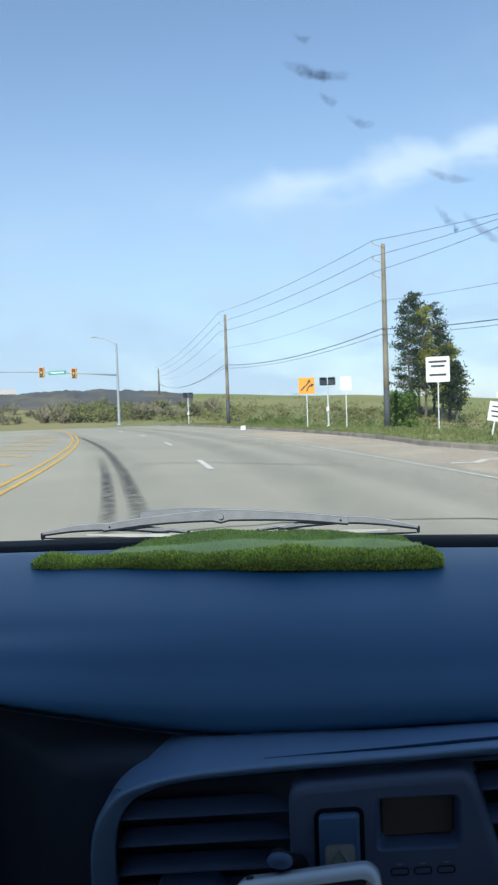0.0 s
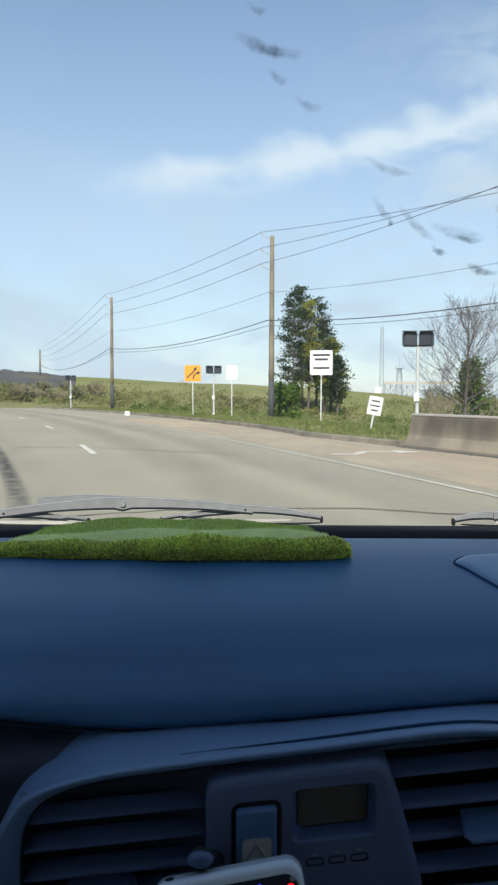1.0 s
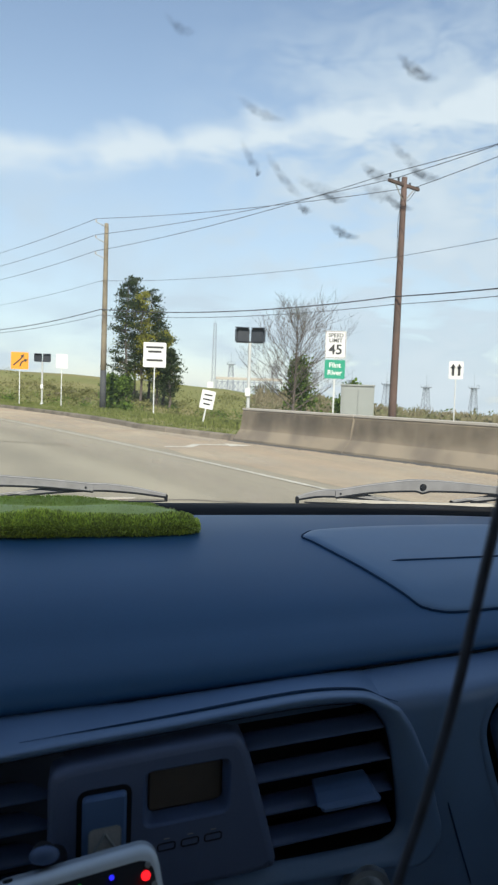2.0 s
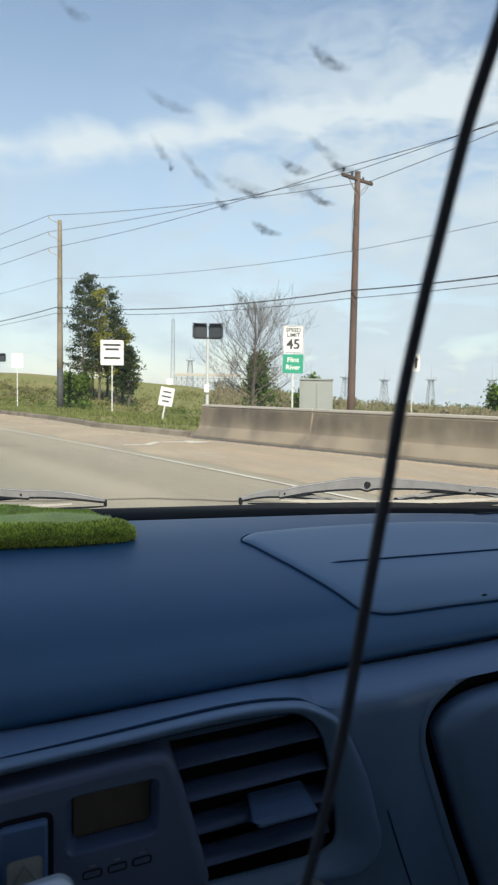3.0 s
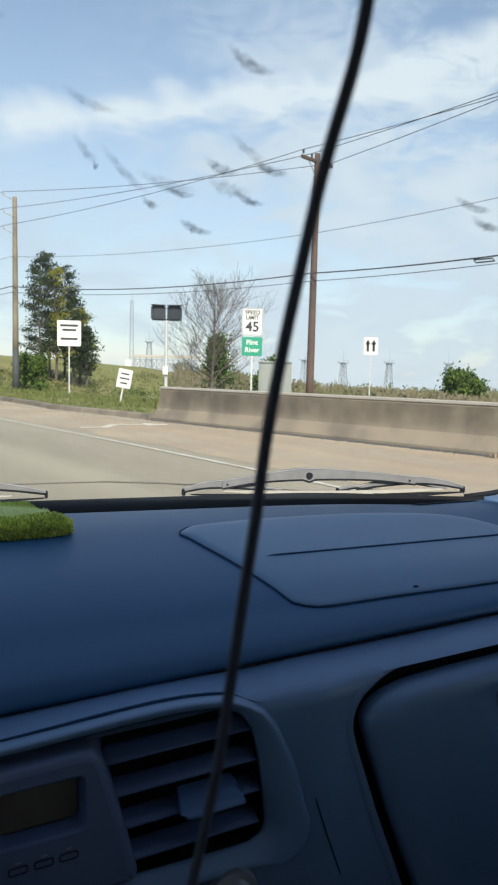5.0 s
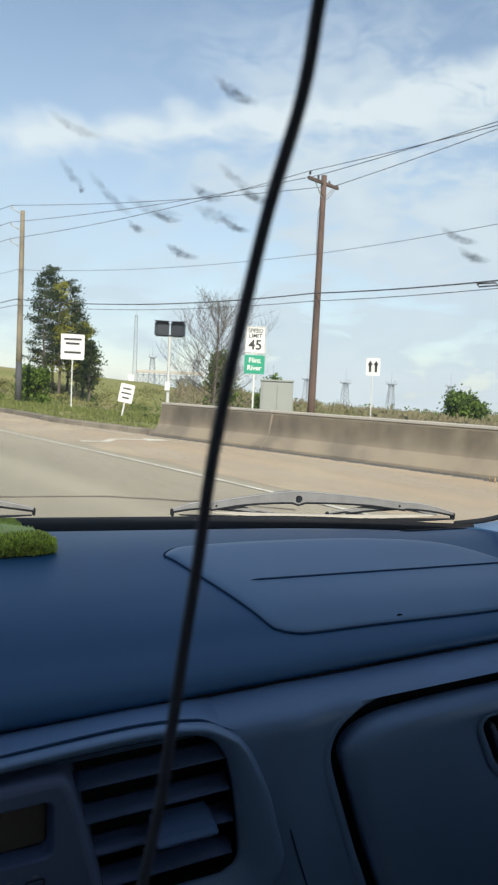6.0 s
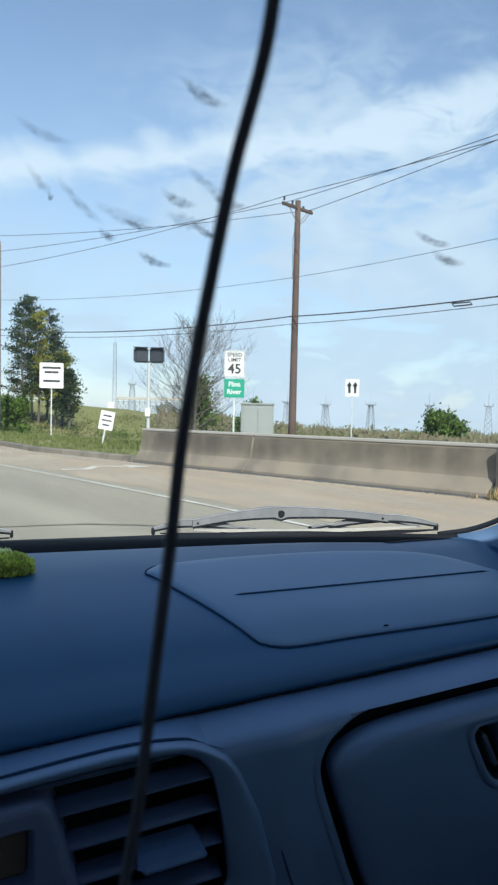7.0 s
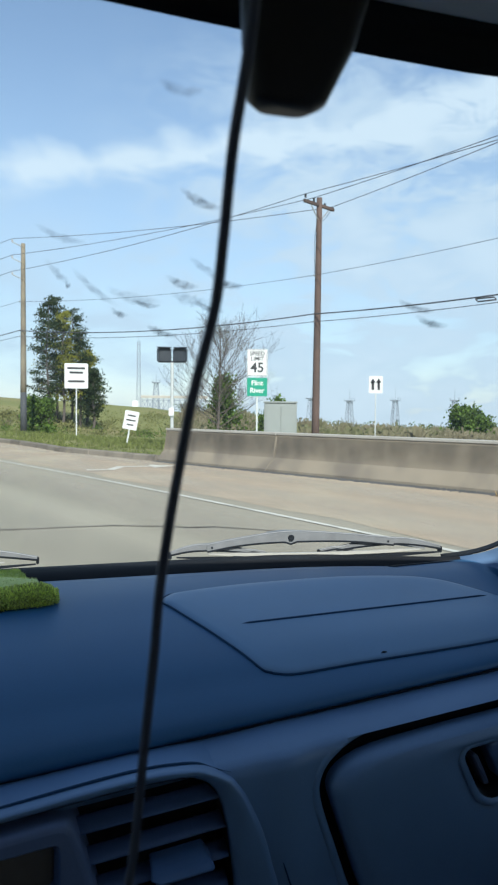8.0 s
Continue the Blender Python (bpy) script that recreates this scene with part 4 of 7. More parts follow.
def glass_pt(x, s, lift=0.0):
    """A point of the windscreen, s from 0 at its foot to 1 at its head."""
    y = 1.035 + (0.352 - 1.035) * s - 0.20 * (x - 0.15) ** 2
    yb = y + 0.20 * (x - 0.15) ** 2
    z = 1.364 - 0.668 * (yb - 0.507)
    return Vector((x, y - 0.555 * lift * -1, z + 0.831 * lift))


def head_rise(x):
    """The head of the glass sinks to the passenger's side, but less so towards the pillar."""
    return -0.052 * (x - 0.26) + 0.065 * min(0.08, max(0.0, x - 0.375))


def build_windscreen():
    ws = thing("windshield", "raked car windshield of clear glass with dried smears", "windshield", (0.05, 0.97, 0.0))
    inv = Matrix.Translation((-0.05, -0.97, 0.0))
    x0, x1 = -0.70, 0.80
    rows = [[glass_pt(x0 + (x1 - x0) * i / 40, s / 12) for i in range(41)] for s in range(13)]
    v, f = loft(rows)
    pane = make("glass_pane", v, f, M["glass"], ws, smooth=True)
    pane.visible_shadow = False
    pane.matrix_local = inv
    # black gasket and cowl strip at the foot of the glass
    rows = []
    for i in range(61):
        x = -0.80 + 1.545 * i / 60
        r = rear_y(x)
        g = max(r + 0.02 - 0.10 * min(0.12, max(0.0, x - 0.60)), 0.982 - 0.40 * 0.02 * math.log(1 + math.exp((x - 0.5) / 0.02)) - 0.25 * max(0.0, -0.05 - x) ** 2)
        rows.append([(x, r - 0.001, 1.0475), (x, r + 0.003, 1.0512), (x, r * 0.5 + g * 0.5, 1.0530), (x, g, 1.0545), (x, g + 0.010, 1.046), (x, g + 0.03, 1.030)])
    v, f = loft(rows)
    g = make("cowl_strip", v, f, M["black"], ws, "black rubber strip at the foot of the glass", True)
    g.matrix_local = inv
    # black band at the head
    rows = []
    for i in range(31):
        x = -0.70 + 1.50 * i / 30
        c = 0.20 * (x - 0.15) ** 2
        h = head_rise(x)
        rows.append([(x, 0.366 - c, 1.4575 + h), (x, 0.354 - c, 1.4505 + h), (x, 0.3475 - c, 1.4570 + h), (x, 0.344 - c, 1.4635 + h), (x, 0.3410 - c, 1.4650 + h), (x, 0.3310 - c, 1.4660 + h)])
    v, f = loft(rows)
    h = make("head_seal", v, f, M["black"], ws, "black seal at the head of the glass", True)
    h.matrix_local = inv

    def smear(a, b, width, material, tail=0.35):
        """A streak that starts broad and ragged and thins to a dark drop."""
        (xa, za), (xb, zb) = a, b
        n, vs, fs = 14, [], []
        rnd = random.Random(int(1000 * (xa + za)))
        for k in range(n + 1):
            t = k / n
            w = 0.70 * width * (0.25 + 0.75 * math.sin(math.pi * min(1, t * 0.9 + 0.05)) ** 0.7) * (0.75 + 0.5 * rnd.random())
            x, z = xa + (xb - xa) * t + 0.0008 * (rnd.random() - 0.5), za + (zb - za) * t - 0.002 * math.sin(t * math.pi)
            for e in (-1.5, -0.5, 0.5, 1.5):
                yb = 0.507 + (1.364 - (z + e * w / 2)) / 0.668
                vs.append((x - 0.05 + 0.4 * e * w * 0.2, yb - 0.20 * (x - 0.15) ** 2 - 0.97 + 0.0015, z + e * w / 2 + 0.0022))
        for k in range(n):
            for j in range(3):
                fs.append((4 * k + j, 4 * k + 4 + j, 4 * k + 5 + j, 4 * k + 1 + j))
        ob = make("dried_smear", vs, fs, material, ws, "grey dried smear on the glass")
        soften(ob, [min(1.0, 3.0 * k / n, 3.0 * (n - k) / n) * g for k in range(n + 1) for g in (0, 1, 1, 0)])
        return ob

    S, F = SMEAR, SMEAR_FAINT
    for a, b, w, m in (
        ((0.214, 1.399), (0.246, 1.391), 0.0048, S), ((0.125, 1.377), (0.160, 1.3695), 0.0045, F),
        ((0.133, 1.360), (0.151, 1.348), 0.0055, F), ((0.147, 1.349), (0.152, 1.3465), 0.0040, S),
        ((0.151, 1.356), (0.188, 1.335), 0.0055, F), ((0.182, 1.334), (0.197, 1.3295), 0.0045, S),
        ((0.176, 1.346), (0.221, 1.338), 0.0075, F), ((0.196, 1.340), (0.220, 1.3365), 0.0035, S),
        ((0.217, 1.355), (0.245, 1.349), 0.0050, S), ((0.231, 1.366), (0.262, 1.356), 0.0045, F), ((0.248, 1.357), (0.279, 1.3505), 0.0048, S),
        ((0.224, 1.345), (0.258, 1.340), 0.0075, F), ((0.243, 1.341), (0.271, 1.3345), 0.0045, S),
        ((0.211, 1.324), (0.240, 1.317), 0.0055, S), ((0.406, 1.347), (0.444, 1.340), 0.0050, S), ((0.429, 1.337), (0.465, 1.330), 0.0055, S),
        ((0.042, 1.4225), (0.083, 1.4155), 0.0050, S), ((0.062, 1.411), (0.074, 1.407), 0.0045, F), ((0.077, 1.4015), (0.096, 1.397), 0.0040, F),
        ((0.189, 1.439), (0.216, 1.437), 0.0045, F), ((0.050, 1.432), (0.062, 1.430), 0.0030, F)):
        smear(a, b, w, m)
    return ws


build_windscreen()


def build_wiper(name_label, left, mid, right, tip_l, tip_r, arm_end):
    """A frame-type wiper: bridge, two yokes, rubber blade, arm."""
    base = Vector(mid)
    w = thing("windshield_wiper", name_label, "wiper", tuple(base), group="windshield wipers")

    def loc(p):
        return Vector(p) - base

    def bar(bm, pts, hs, t):
        """An upright flat bar along points, of those heights and thickness t."""
        rows = []
        for p, h in zip(pts, hs):
            rows.append([(p[0], p[1] - t, p[2] - h / 2), (p[0], p[1] + t, p[2] - h / 2), (p[0], p[1] + t, p[2] + h / 2), (p[0], p[1] - t, p[2] + h / 2)])
        v, f = loft(rows, closed=True, cap=True)
        vs = [bm.verts.new(q) for q in v]
        for q in f:
            bm.faces.new([vs[k] for k in q])

    def plate(name, upper, lower, t, label=""):
        """A pressed steel plate between two edge lines; a black tube paints the shade along its lower edge."""
        rows = []
        for p, q in zip(upper, lower):
            rows.append([(q[0], q[1] - t, q[2]), (q[0], q[1] + t, q[2]), (p[0], p[1] + t, p[2]), (p[0], p[1] + t * 0.2, p[2] + 0.001), (p[0], p[1] - t, p[2] - 0.0012)])
        v, f = loft(rows, closed=True, cap=True)
        ob = make(name, v, f, M["wiper"], w, label)
        bm_ = bmesh.new()
        tube(bm_, [(q[0], q[1] - t, q[2] - 0.0003) for q in lower], 0.0015, 6)
        part("turned_lip", bm_, M["black"], ob, "lower edge outlined in black as underside shade")
        bm_ = bmesh.new()
        tube(bm_, [(p[0], p[1] - t * 0.6, p[2] + 0.0001) for p in upper], 0.0007, 6)
        part("worn_ridge", bm_, M["wiper"], ob, "worn upper edge")
        return ob

    L_, Mi, R_ = loc(left), loc(mid), loc(right)
    n = 33
    mids = spline([L_, L_ * 0.55 + Mi * 0.45 + Vector((0, 0, 0.0035)), Mi + Vector((0, 0, 0.002)), R_ * 0.55 + Mi * 0.45 + Vector((0, 0, 0.0035)), R_], n)
    up, lo = [], []
    for k, p in enumerate(mids):
        s_ = 2 * k / (n - 1) - 1
        hump = math.exp(-(s_ / 0.36) ** 2)
        up.append((p[0], p[1], p[2] + 0.0052 + 0.0026 * hump))
        lo.append((p[0], p[1], p[2] - 0.0046 - 0.0024 * hump - (0.003 if abs(s_) < 0.05 else 0)))
    plate("bridge", up, lo, 0.005, "weathered grey pressed steel bridge")
    for e_ in (1, n - 2):
        bm = bmesh.new()
        q = Vector(mids[e_])
        rod(bm, q + Vector((0, -0.0062, 0.0)), q + Vector((0, -0.004, 0.0)), 0.0014, 0.0014, 10)
        part("rivet", bm, M["black"], w)
    for c, e in ((L_, loc(tip_l)), (R_, loc(tip_r))):
        inner = c + (Mi - c) * 0.55 + Vector((0, 0.002, -0.014))
        outer = c + (e - c) * 0.72 + Vector((0, 0.002, -0.001))
        line = spline([inner, inner * 0.5 + c * 0.5 + Vector((0, 0.002, 0.002)), c + Vector((0, 0.002, 0.001)), outer * 0.5 + c * 0.5 + Vector((0, 0, 0.003)), outer], 21)
        wid = [0.0016 + 0.0028 * math.sin(math.pi * k / 20) for k in range(21)]
        plate("yoke", [(p[0], p[1], p[2] + h) for p, h in zip(line, wid)], [(p[0], p[1], p[2] - h) for p, h in zip(line, wid)], 0.004, "grey steel yoke")
        # the small inner yoke that holds the blade in two places
        ia, ib = inner + (Mi - c) * 0.16 + Vector((0, 0, -0.004)), inner - (Mi - c) * 0.20 + Vector((0, 0, -0.004))
        line = spline([ia, ia * 0.6 + ib * 0.4 + Vector((0, 0, 0.005)), ib * 0.6 + ia * 0.4 + Vector((0, 0, 0.005)), ib], 13)
        plate("small_yoke", [(p[0], p[1], p[2] + 0.0017) for p in line], [(p[0], p[1], p[2] - 0.0012) for p in line], 0.003)
        for q in (ia, ib, outer):
            bm = bmesh.new()
            block(bm, (0.004, 0.009, 0.010), Matrix.Translation(q + Vector((0, 0, -0.008))), 0.0012)
            part("claw", bm, M["black"], w)
    bm = bmesh.new()
    tl, tr = loc(tip_l), loc(tip_r)
    pts = [tl + (tr - tl) * k / 30 + Vector((0, 0, -0.006 * math.sin(math.pi * k / 30))) for k in range(31)]
    bar(bm, [p + Vector((0, 0, -0.003)) for p in pts[2:29]], [0.0045 * min(1.0, (k + 1) / 5, (27 - k) / 5) for k in range(27)], 0.003)
    part("rubber_blade", bm, M["black"], w, "black rubber blade")
    # cream bar that paints the sunlit gap between bridge and blade
    bm = bmesh.new()
    bar(bm, [p + Vector((0, 0.001, 0.0028)) for p in pts[5:27]], [0.0042 * min(1.0, (k + 1) / 4, (22 - k) / 4) for k in range(22)], 0.0022)
    part("backing_strip", bm, M["bright"], w, "cream strip painting the sunlit gap under the bridge")
    bm = bmesh.new()
    a = loc(arm_end)
    bar(bm, spline([Mi + Vector((-0.03, 0.010, 0.004)), Mi + Vector((0.01, 0.012, 0.005)), Mi * 0.5 + a * 0.5 + Vector((0, 0.01, 0.005)), a], 17), [0.007] * 17, 0.006)
    part("arm", bm, M["wiper"], w, "grey painted wiper arm")
    bm = bmesh.new()
    rod(bm, Mi + Vector((0, -0.008, 0.001)), Mi + Vector((0, 0.006, 0.001)), 0.0042, 0.0042, 14)
    part("pivot", bm, M["black"] if mid[0] > 0 else M["wiper"], w)
    return w


build_wiper("weathered grey wiper lying at the foot of the windshield", (0.372, 1.010, 1.0635), (0.491, 0.990, 1.0765), (0.640, 0.960, 1.070), (0.300, 1.014, 1.056), (0.735, 0.932, 1.060), (0.70, 0.975, 1.058))
build_wiper("weathered grey wiper beside the towel, under the glass edge", (-0.300, 0.995, 1.065), (-0.135, 1.028, 1.0745), (0.045, 1.038, 1.066), (-0.420, 0.970, 1.058), (0.178, 1.018, 1.056), (-0.255, 1.03, 1.078))


def build_towel():
    """A rolled microfibre towel, thick with pile, that lies along the dashboard."""
    tw = thing("towel", "fuzzy green microfibre towel folded along the dashboard", "towel", (-0.075, 0.85, 1.047))
    base = Vector((-0.075, 0.85, 1.047))
    rnd = random.Random(5)
    n = 70

    def roll_pt(i, a):
        t = i / (n - 1)
        x = -0.312 + 0.464 * t
        swell = math.exp(-((t - 0.62) / 0.28) ** 2)
        ry = 0.019 + 0.004 * swell + 0.002 * math.sin(9 * t + 1) + 0.002 * math.sin(23 * t)
        rz = 0.0056 + 0.0034 * math.exp(-((t - 0.66) / 0.20) ** 2) + 0.0009 * math.sin(19 * t + 2) + 0.0022 * t + 0.0005 * math.sin(41 * t)
        if i in (0, n - 1):
            ry, rz = ry * 0.8, rz * 0.75
        y = 0.813 + 0.008 * t + 0.004 * math.sin(7 * t + 0.6)
        lean = 0.25 * swell * ry * math.sin(a)      # the roll slumps towards the driver
        return Vector((x, y + ry * math.cos(a) - lean * 0.4, 1.0455 + rz + rz * math.sin(a)))

    rows = [[roll_pt(i, k * math.tau / 18) - base for k in range(18)] for i in range(n)]
    v, f = loft(rows, closed=True, cap=True)
    make("rolled_edge", v, f, M["towel"], tw, "green pile of the rolled front edge", True)

    def sheet_pt(t, s):
        """The folded back: a low teal fold in front, a broad hump behind."""
        x = -0.222 + 0.352 * t + 0.030 * (s - 0.5) * (1 - 2 * t)
        y = 0.818 + 0.138 * s + 0.005 * math.sin(8 * t)
        rise = math.sin(math.pi * min(1.0, max(0.0, 0.06 + 0.90 * t))) ** 0.7
        fold = math.exp(-((s - 0.24 - 0.06 * t) / 0.16) ** 2)
        hump = math.exp(-((s - 0.74) / 0.20) ** 2)
        z = 1.054 + rise * (0.013 * fold + 0.017 * hump) + 0.008 * t * fold + 0.0015 * math.sin(15 * t + 5 * s)
        return Vector((x, y, z))

    for name, s0, s1, mt, lab in (("teal_fold", 0.0, 0.50, "towel2", "faded teal fold"), ("folded_back", 0.48, 1.0, "towel3", "mid green folded back")):
        top = [[sheet_pt(i / 44, s0 + (s1 - s0) * j / 10) - base for j in range(11)] for i in range(45)]
        low = [[p + Vector((0, 0, -0.010)) for p in row[::-1]] for row in top]
        v, f = loft([a + b for a, b in zip(top, low)], closed=True, cap=True)
        make(name, v, f, M[mt], tw, lab, True)
    # pile: small blunt tufts over the cloth
    def tufts(name, sample, count, size, material, label):
        vs, fs = [], []
        for _ in range(count):
            p, nrm = sample()
            d = (nrm + Vector((rnd.uniform(-0.7, 0.7), rnd.uniform(-0.7, 0.7), rnd.uniform(-0.5, 0.7)))).normalized()
            s = d.orthogonal().normalized()
            s = Matrix.Rotation(rnd.uniform(0, math.tau), 3, d) @ s
            l, w = size * rnd.uniform(0.5, 1.4), size * rnd.uniform(0.09, 0.17)
            k = len(vs)
            q = p - base
            vs += [q - s * w, q + s * w, q + d * l + s * w * 0.8, q + d * l - s * w * 0.8]
            fs.append((k, k + 1, k + 2, k + 3))
        make(name, vs, fs, material, tw, label)["kind"] = "stuff"

    def on_roll():
        i, a = rnd.uniform(0, n - 1), rnd.uniform(-0.4, math.pi + 1.5)
        a = rnd.uniform(math.pi * 0.25, math.pi * 1.35)
        i0 = int(min(i, n - 2))
        p = roll_pt(i0, a).lerp(roll_pt(i0 + 1, a), i - i0)
        return p, Vector((0.0, math.cos(a), math.sin(a)))

    def on_end():
        e = rnd.choice((0, n - 1))
        a = rnd.uniform(0, math.tau)
        p = roll_pt(e, a)
        c = Vector((p.x, 0.822, 1.054))
        return c.lerp(p, rnd.random() ** 0.5), Vector((1 if e else -1, 0, 0.2))

    def on_fold():
        return sheet_pt(rnd.random(), rnd.uniform(0.02, 0.50)), Vector((0, -0.3, 1))

    def on_back():
        return sheet_pt(rnd.random(), rnd.uniform(0.48, 1.0)), Vector((0, -0.3, 1))

    tufts("nap", on_roll, 24000, 0.0042, M["towel"], "short green looped pile")
    tufts("end_pile", on_end, 1800, 0.0050, M["towel"], "frayed green pile at the ends")
    tufts("fold_nap", on_fold, 6000, 0.0019, M["towel2"], "matted teal pile")
    tufts("back_nap", on_back, 11000, 0.0026, M["towel3"], "matted mid green pile")


build_towel()


def build_cable():
    c = thing("hanging_cable", "black power cable hanging down from the header", "cable", (0.15, 0.22, 0.9))
    pts = [(0.181, 0.158, 1.452), (0.1765, 0.163, 1.41), (0.1731, 0.171, 1.3587), (0.1703, 0.1773, 1.3314), (0.1692, 0.1829, 1.307), (0.1680, 0.1875, 1.288), (0.1632, 0.193, 1.264), (0.1598, 0.1982, 1.240), (0.1578, 0.202, 1.2235), (0.1560, 0.2068, 1.203),
           (0.1553, 0.2118, 1.182), (0.1540, 0.217, 1.159), (0.1525, 0.2235, 1.130), (0.1512, 0.2292, 1.1056), (0.1472, 0.2375, 1.0697), (0.1438, 0.2426, 1.0473), (0.139, 0.256, 1.0), (0.135, 0.285, 0.93), (0.13, 0.33, 0.84), (0.13, 0.38, 0.70), (0.13, 0.44, 0.55), (0.13, 0.50, 0.40)]
    base = Vector((0.15, 0.22, 0.9))
    bm = bmesh.new()
    tube(bm, [Vector(p) - base for p in spline(pts, 160)], 0.0016, 10)
    part("sheath", bm, M["cable"], c, "black cable sheath", True)
    cam_box = thing("dash_camera", "small black camera housing fixed under the header", "dash camera", (0.2, 0.215, 1.35))
    b2 = Vector((0.2, 0.215, 1.35))
    rows = []
    for z, xa, xb in ((1.3515, 0.1845, 0.2055), (1.3545, 0.1865, 0.2045), (1.3565, 0.1835, 0.2085), (1.374, 0.1815, 0.2175), (1.39, 0.181, 0.2225), (1.472, 0.180, 0.226), (1.484, 0.180, 0.226)):
        rows.append([Vector((x, y, z)) - b2 for x, y in rounded(xa, xb, 0.2, 0.213, 0.005, 4)])
    v, f = loft(rows[1:], closed=True, cap=True)
    make("housing", v, f, M["blackp"], cam_box, "matt black tapered housing", True)
    bm = bmesh.new()
    rod(bm, Vector((0.197, 0.2125, 1.372)) - b2, Vector((0.197, 0.217, 1.372)) - b2, 0.008, 0.007, 20)
    part("lens_ring", bm, M["blackp"], cam_box, "black lens ring")


build_cable()


def build_device():
    """A small receiver with a pale shell, clipped to the vent."""
    d = thing("mobile_receiver", "small white-edged receiver with lit indicators clipped to a vent", "receiver", (0.0526, 0.43, 0.8821))
    m = pose(0.0, 0.0, 0.0, -20, -10, 3)

    def slab(name, u0, u1, v0, v1, r, y0, y1, mt, label="", inset=0.0015):
        rows = []
        for y, g in ((y1, -inset), (y1 - 0.002, 0), (y0 + 0.002, 0), (y0, -inset)):
            rows.append([m @ Vector((p[0], y, p[1])) for p in offset_outline(rounded(u0, u1, v0, v1, r, 6), g)])
        v, f = loft(rows, closed=True, cap=True)
        return make(name, v, f, mt, d, label, True)

    slab("shell", -0.054, 0.041, -0.055, 0.051, 0.010, -0.012, 0.012, M["whitep"], "glossy white shell", 0.003)
    slab("screen", -0.0505, 0.0375, -0.055, 0.0455, 0.008, -0.0135, -0.011, M["blackp"], "black glossy front", 0.0005)
    for u, v, r, key, nm in ((-0.013, 0.040, 0.0019, "led_g", "green_lamp"), (-0.004, 0.0405, 0.0020, "led_g", "green_lamp"), (0.014, 0.0415, 0.0014, "led_b", "blue_lamp"), (0.0325, 0.0375, 0.0027, "led_r", "red_lamp")):
        bm = bmesh.new()
        rod(bm, m @ Vector((u, -0.0134, v)), m @ Vector((u, -0.0146, v)), r, r * 0.8, 14)
        part(nm, bm, M[key], d)
    for u, v in ((0.0345, 0.0425), (0.0365, 0.032), (0.0295, 0.030)):
        bm = bmesh.new()
        rod(bm, m @ Vector((u, -0.0134, v)), m @ Vector((u, -0.0142, v)), 0.0017, 0.0015, 12)
        part("sensor", bm, M["mark"], d)
    bm = bmesh.new()
    rod(bm, m @ Vector((-0.042, 0.0, 0.0505)), m @ Vector((-0.042, 0.0, 0.0522)), 0.0028, 0.0026, 12)
    part("socket", bm, M["blackp"], d, "dark round socket")
    # clip: rounded jaws and stem into the vent
    bm = bmesh.new()
    bmesh.ops.create_uvsphere(bm, u_segments=18, v_segments=10, radius=0.0062, matrix=Matrix.Translation((-0.0315, 0.022, 0.0490)) @ Matrix.Diagonal((1.4, 1.0, 0.75, 1)))
    part("clip_joint", bm, M["blue_clip"], d, "blue-grey ball joint of the clip", True)
    slab("clip_jaw", -0.0790, -0.0625, -0.030, 0.0400, 0.006, -0.010, 0.012, M["clip_pale"], "pale blue clip jaw", 0.004)
    bm = bmesh.new()
    tube(bm, [(-0.0325, 0.025, 0.048), (-0.030, 0.05, 0.030), (-0.026, 0.085, 0.008)], 0.007, 12)
    part("clip_stem", bm, M["blackp"], d, "black stem of the clip", True)


build_device()


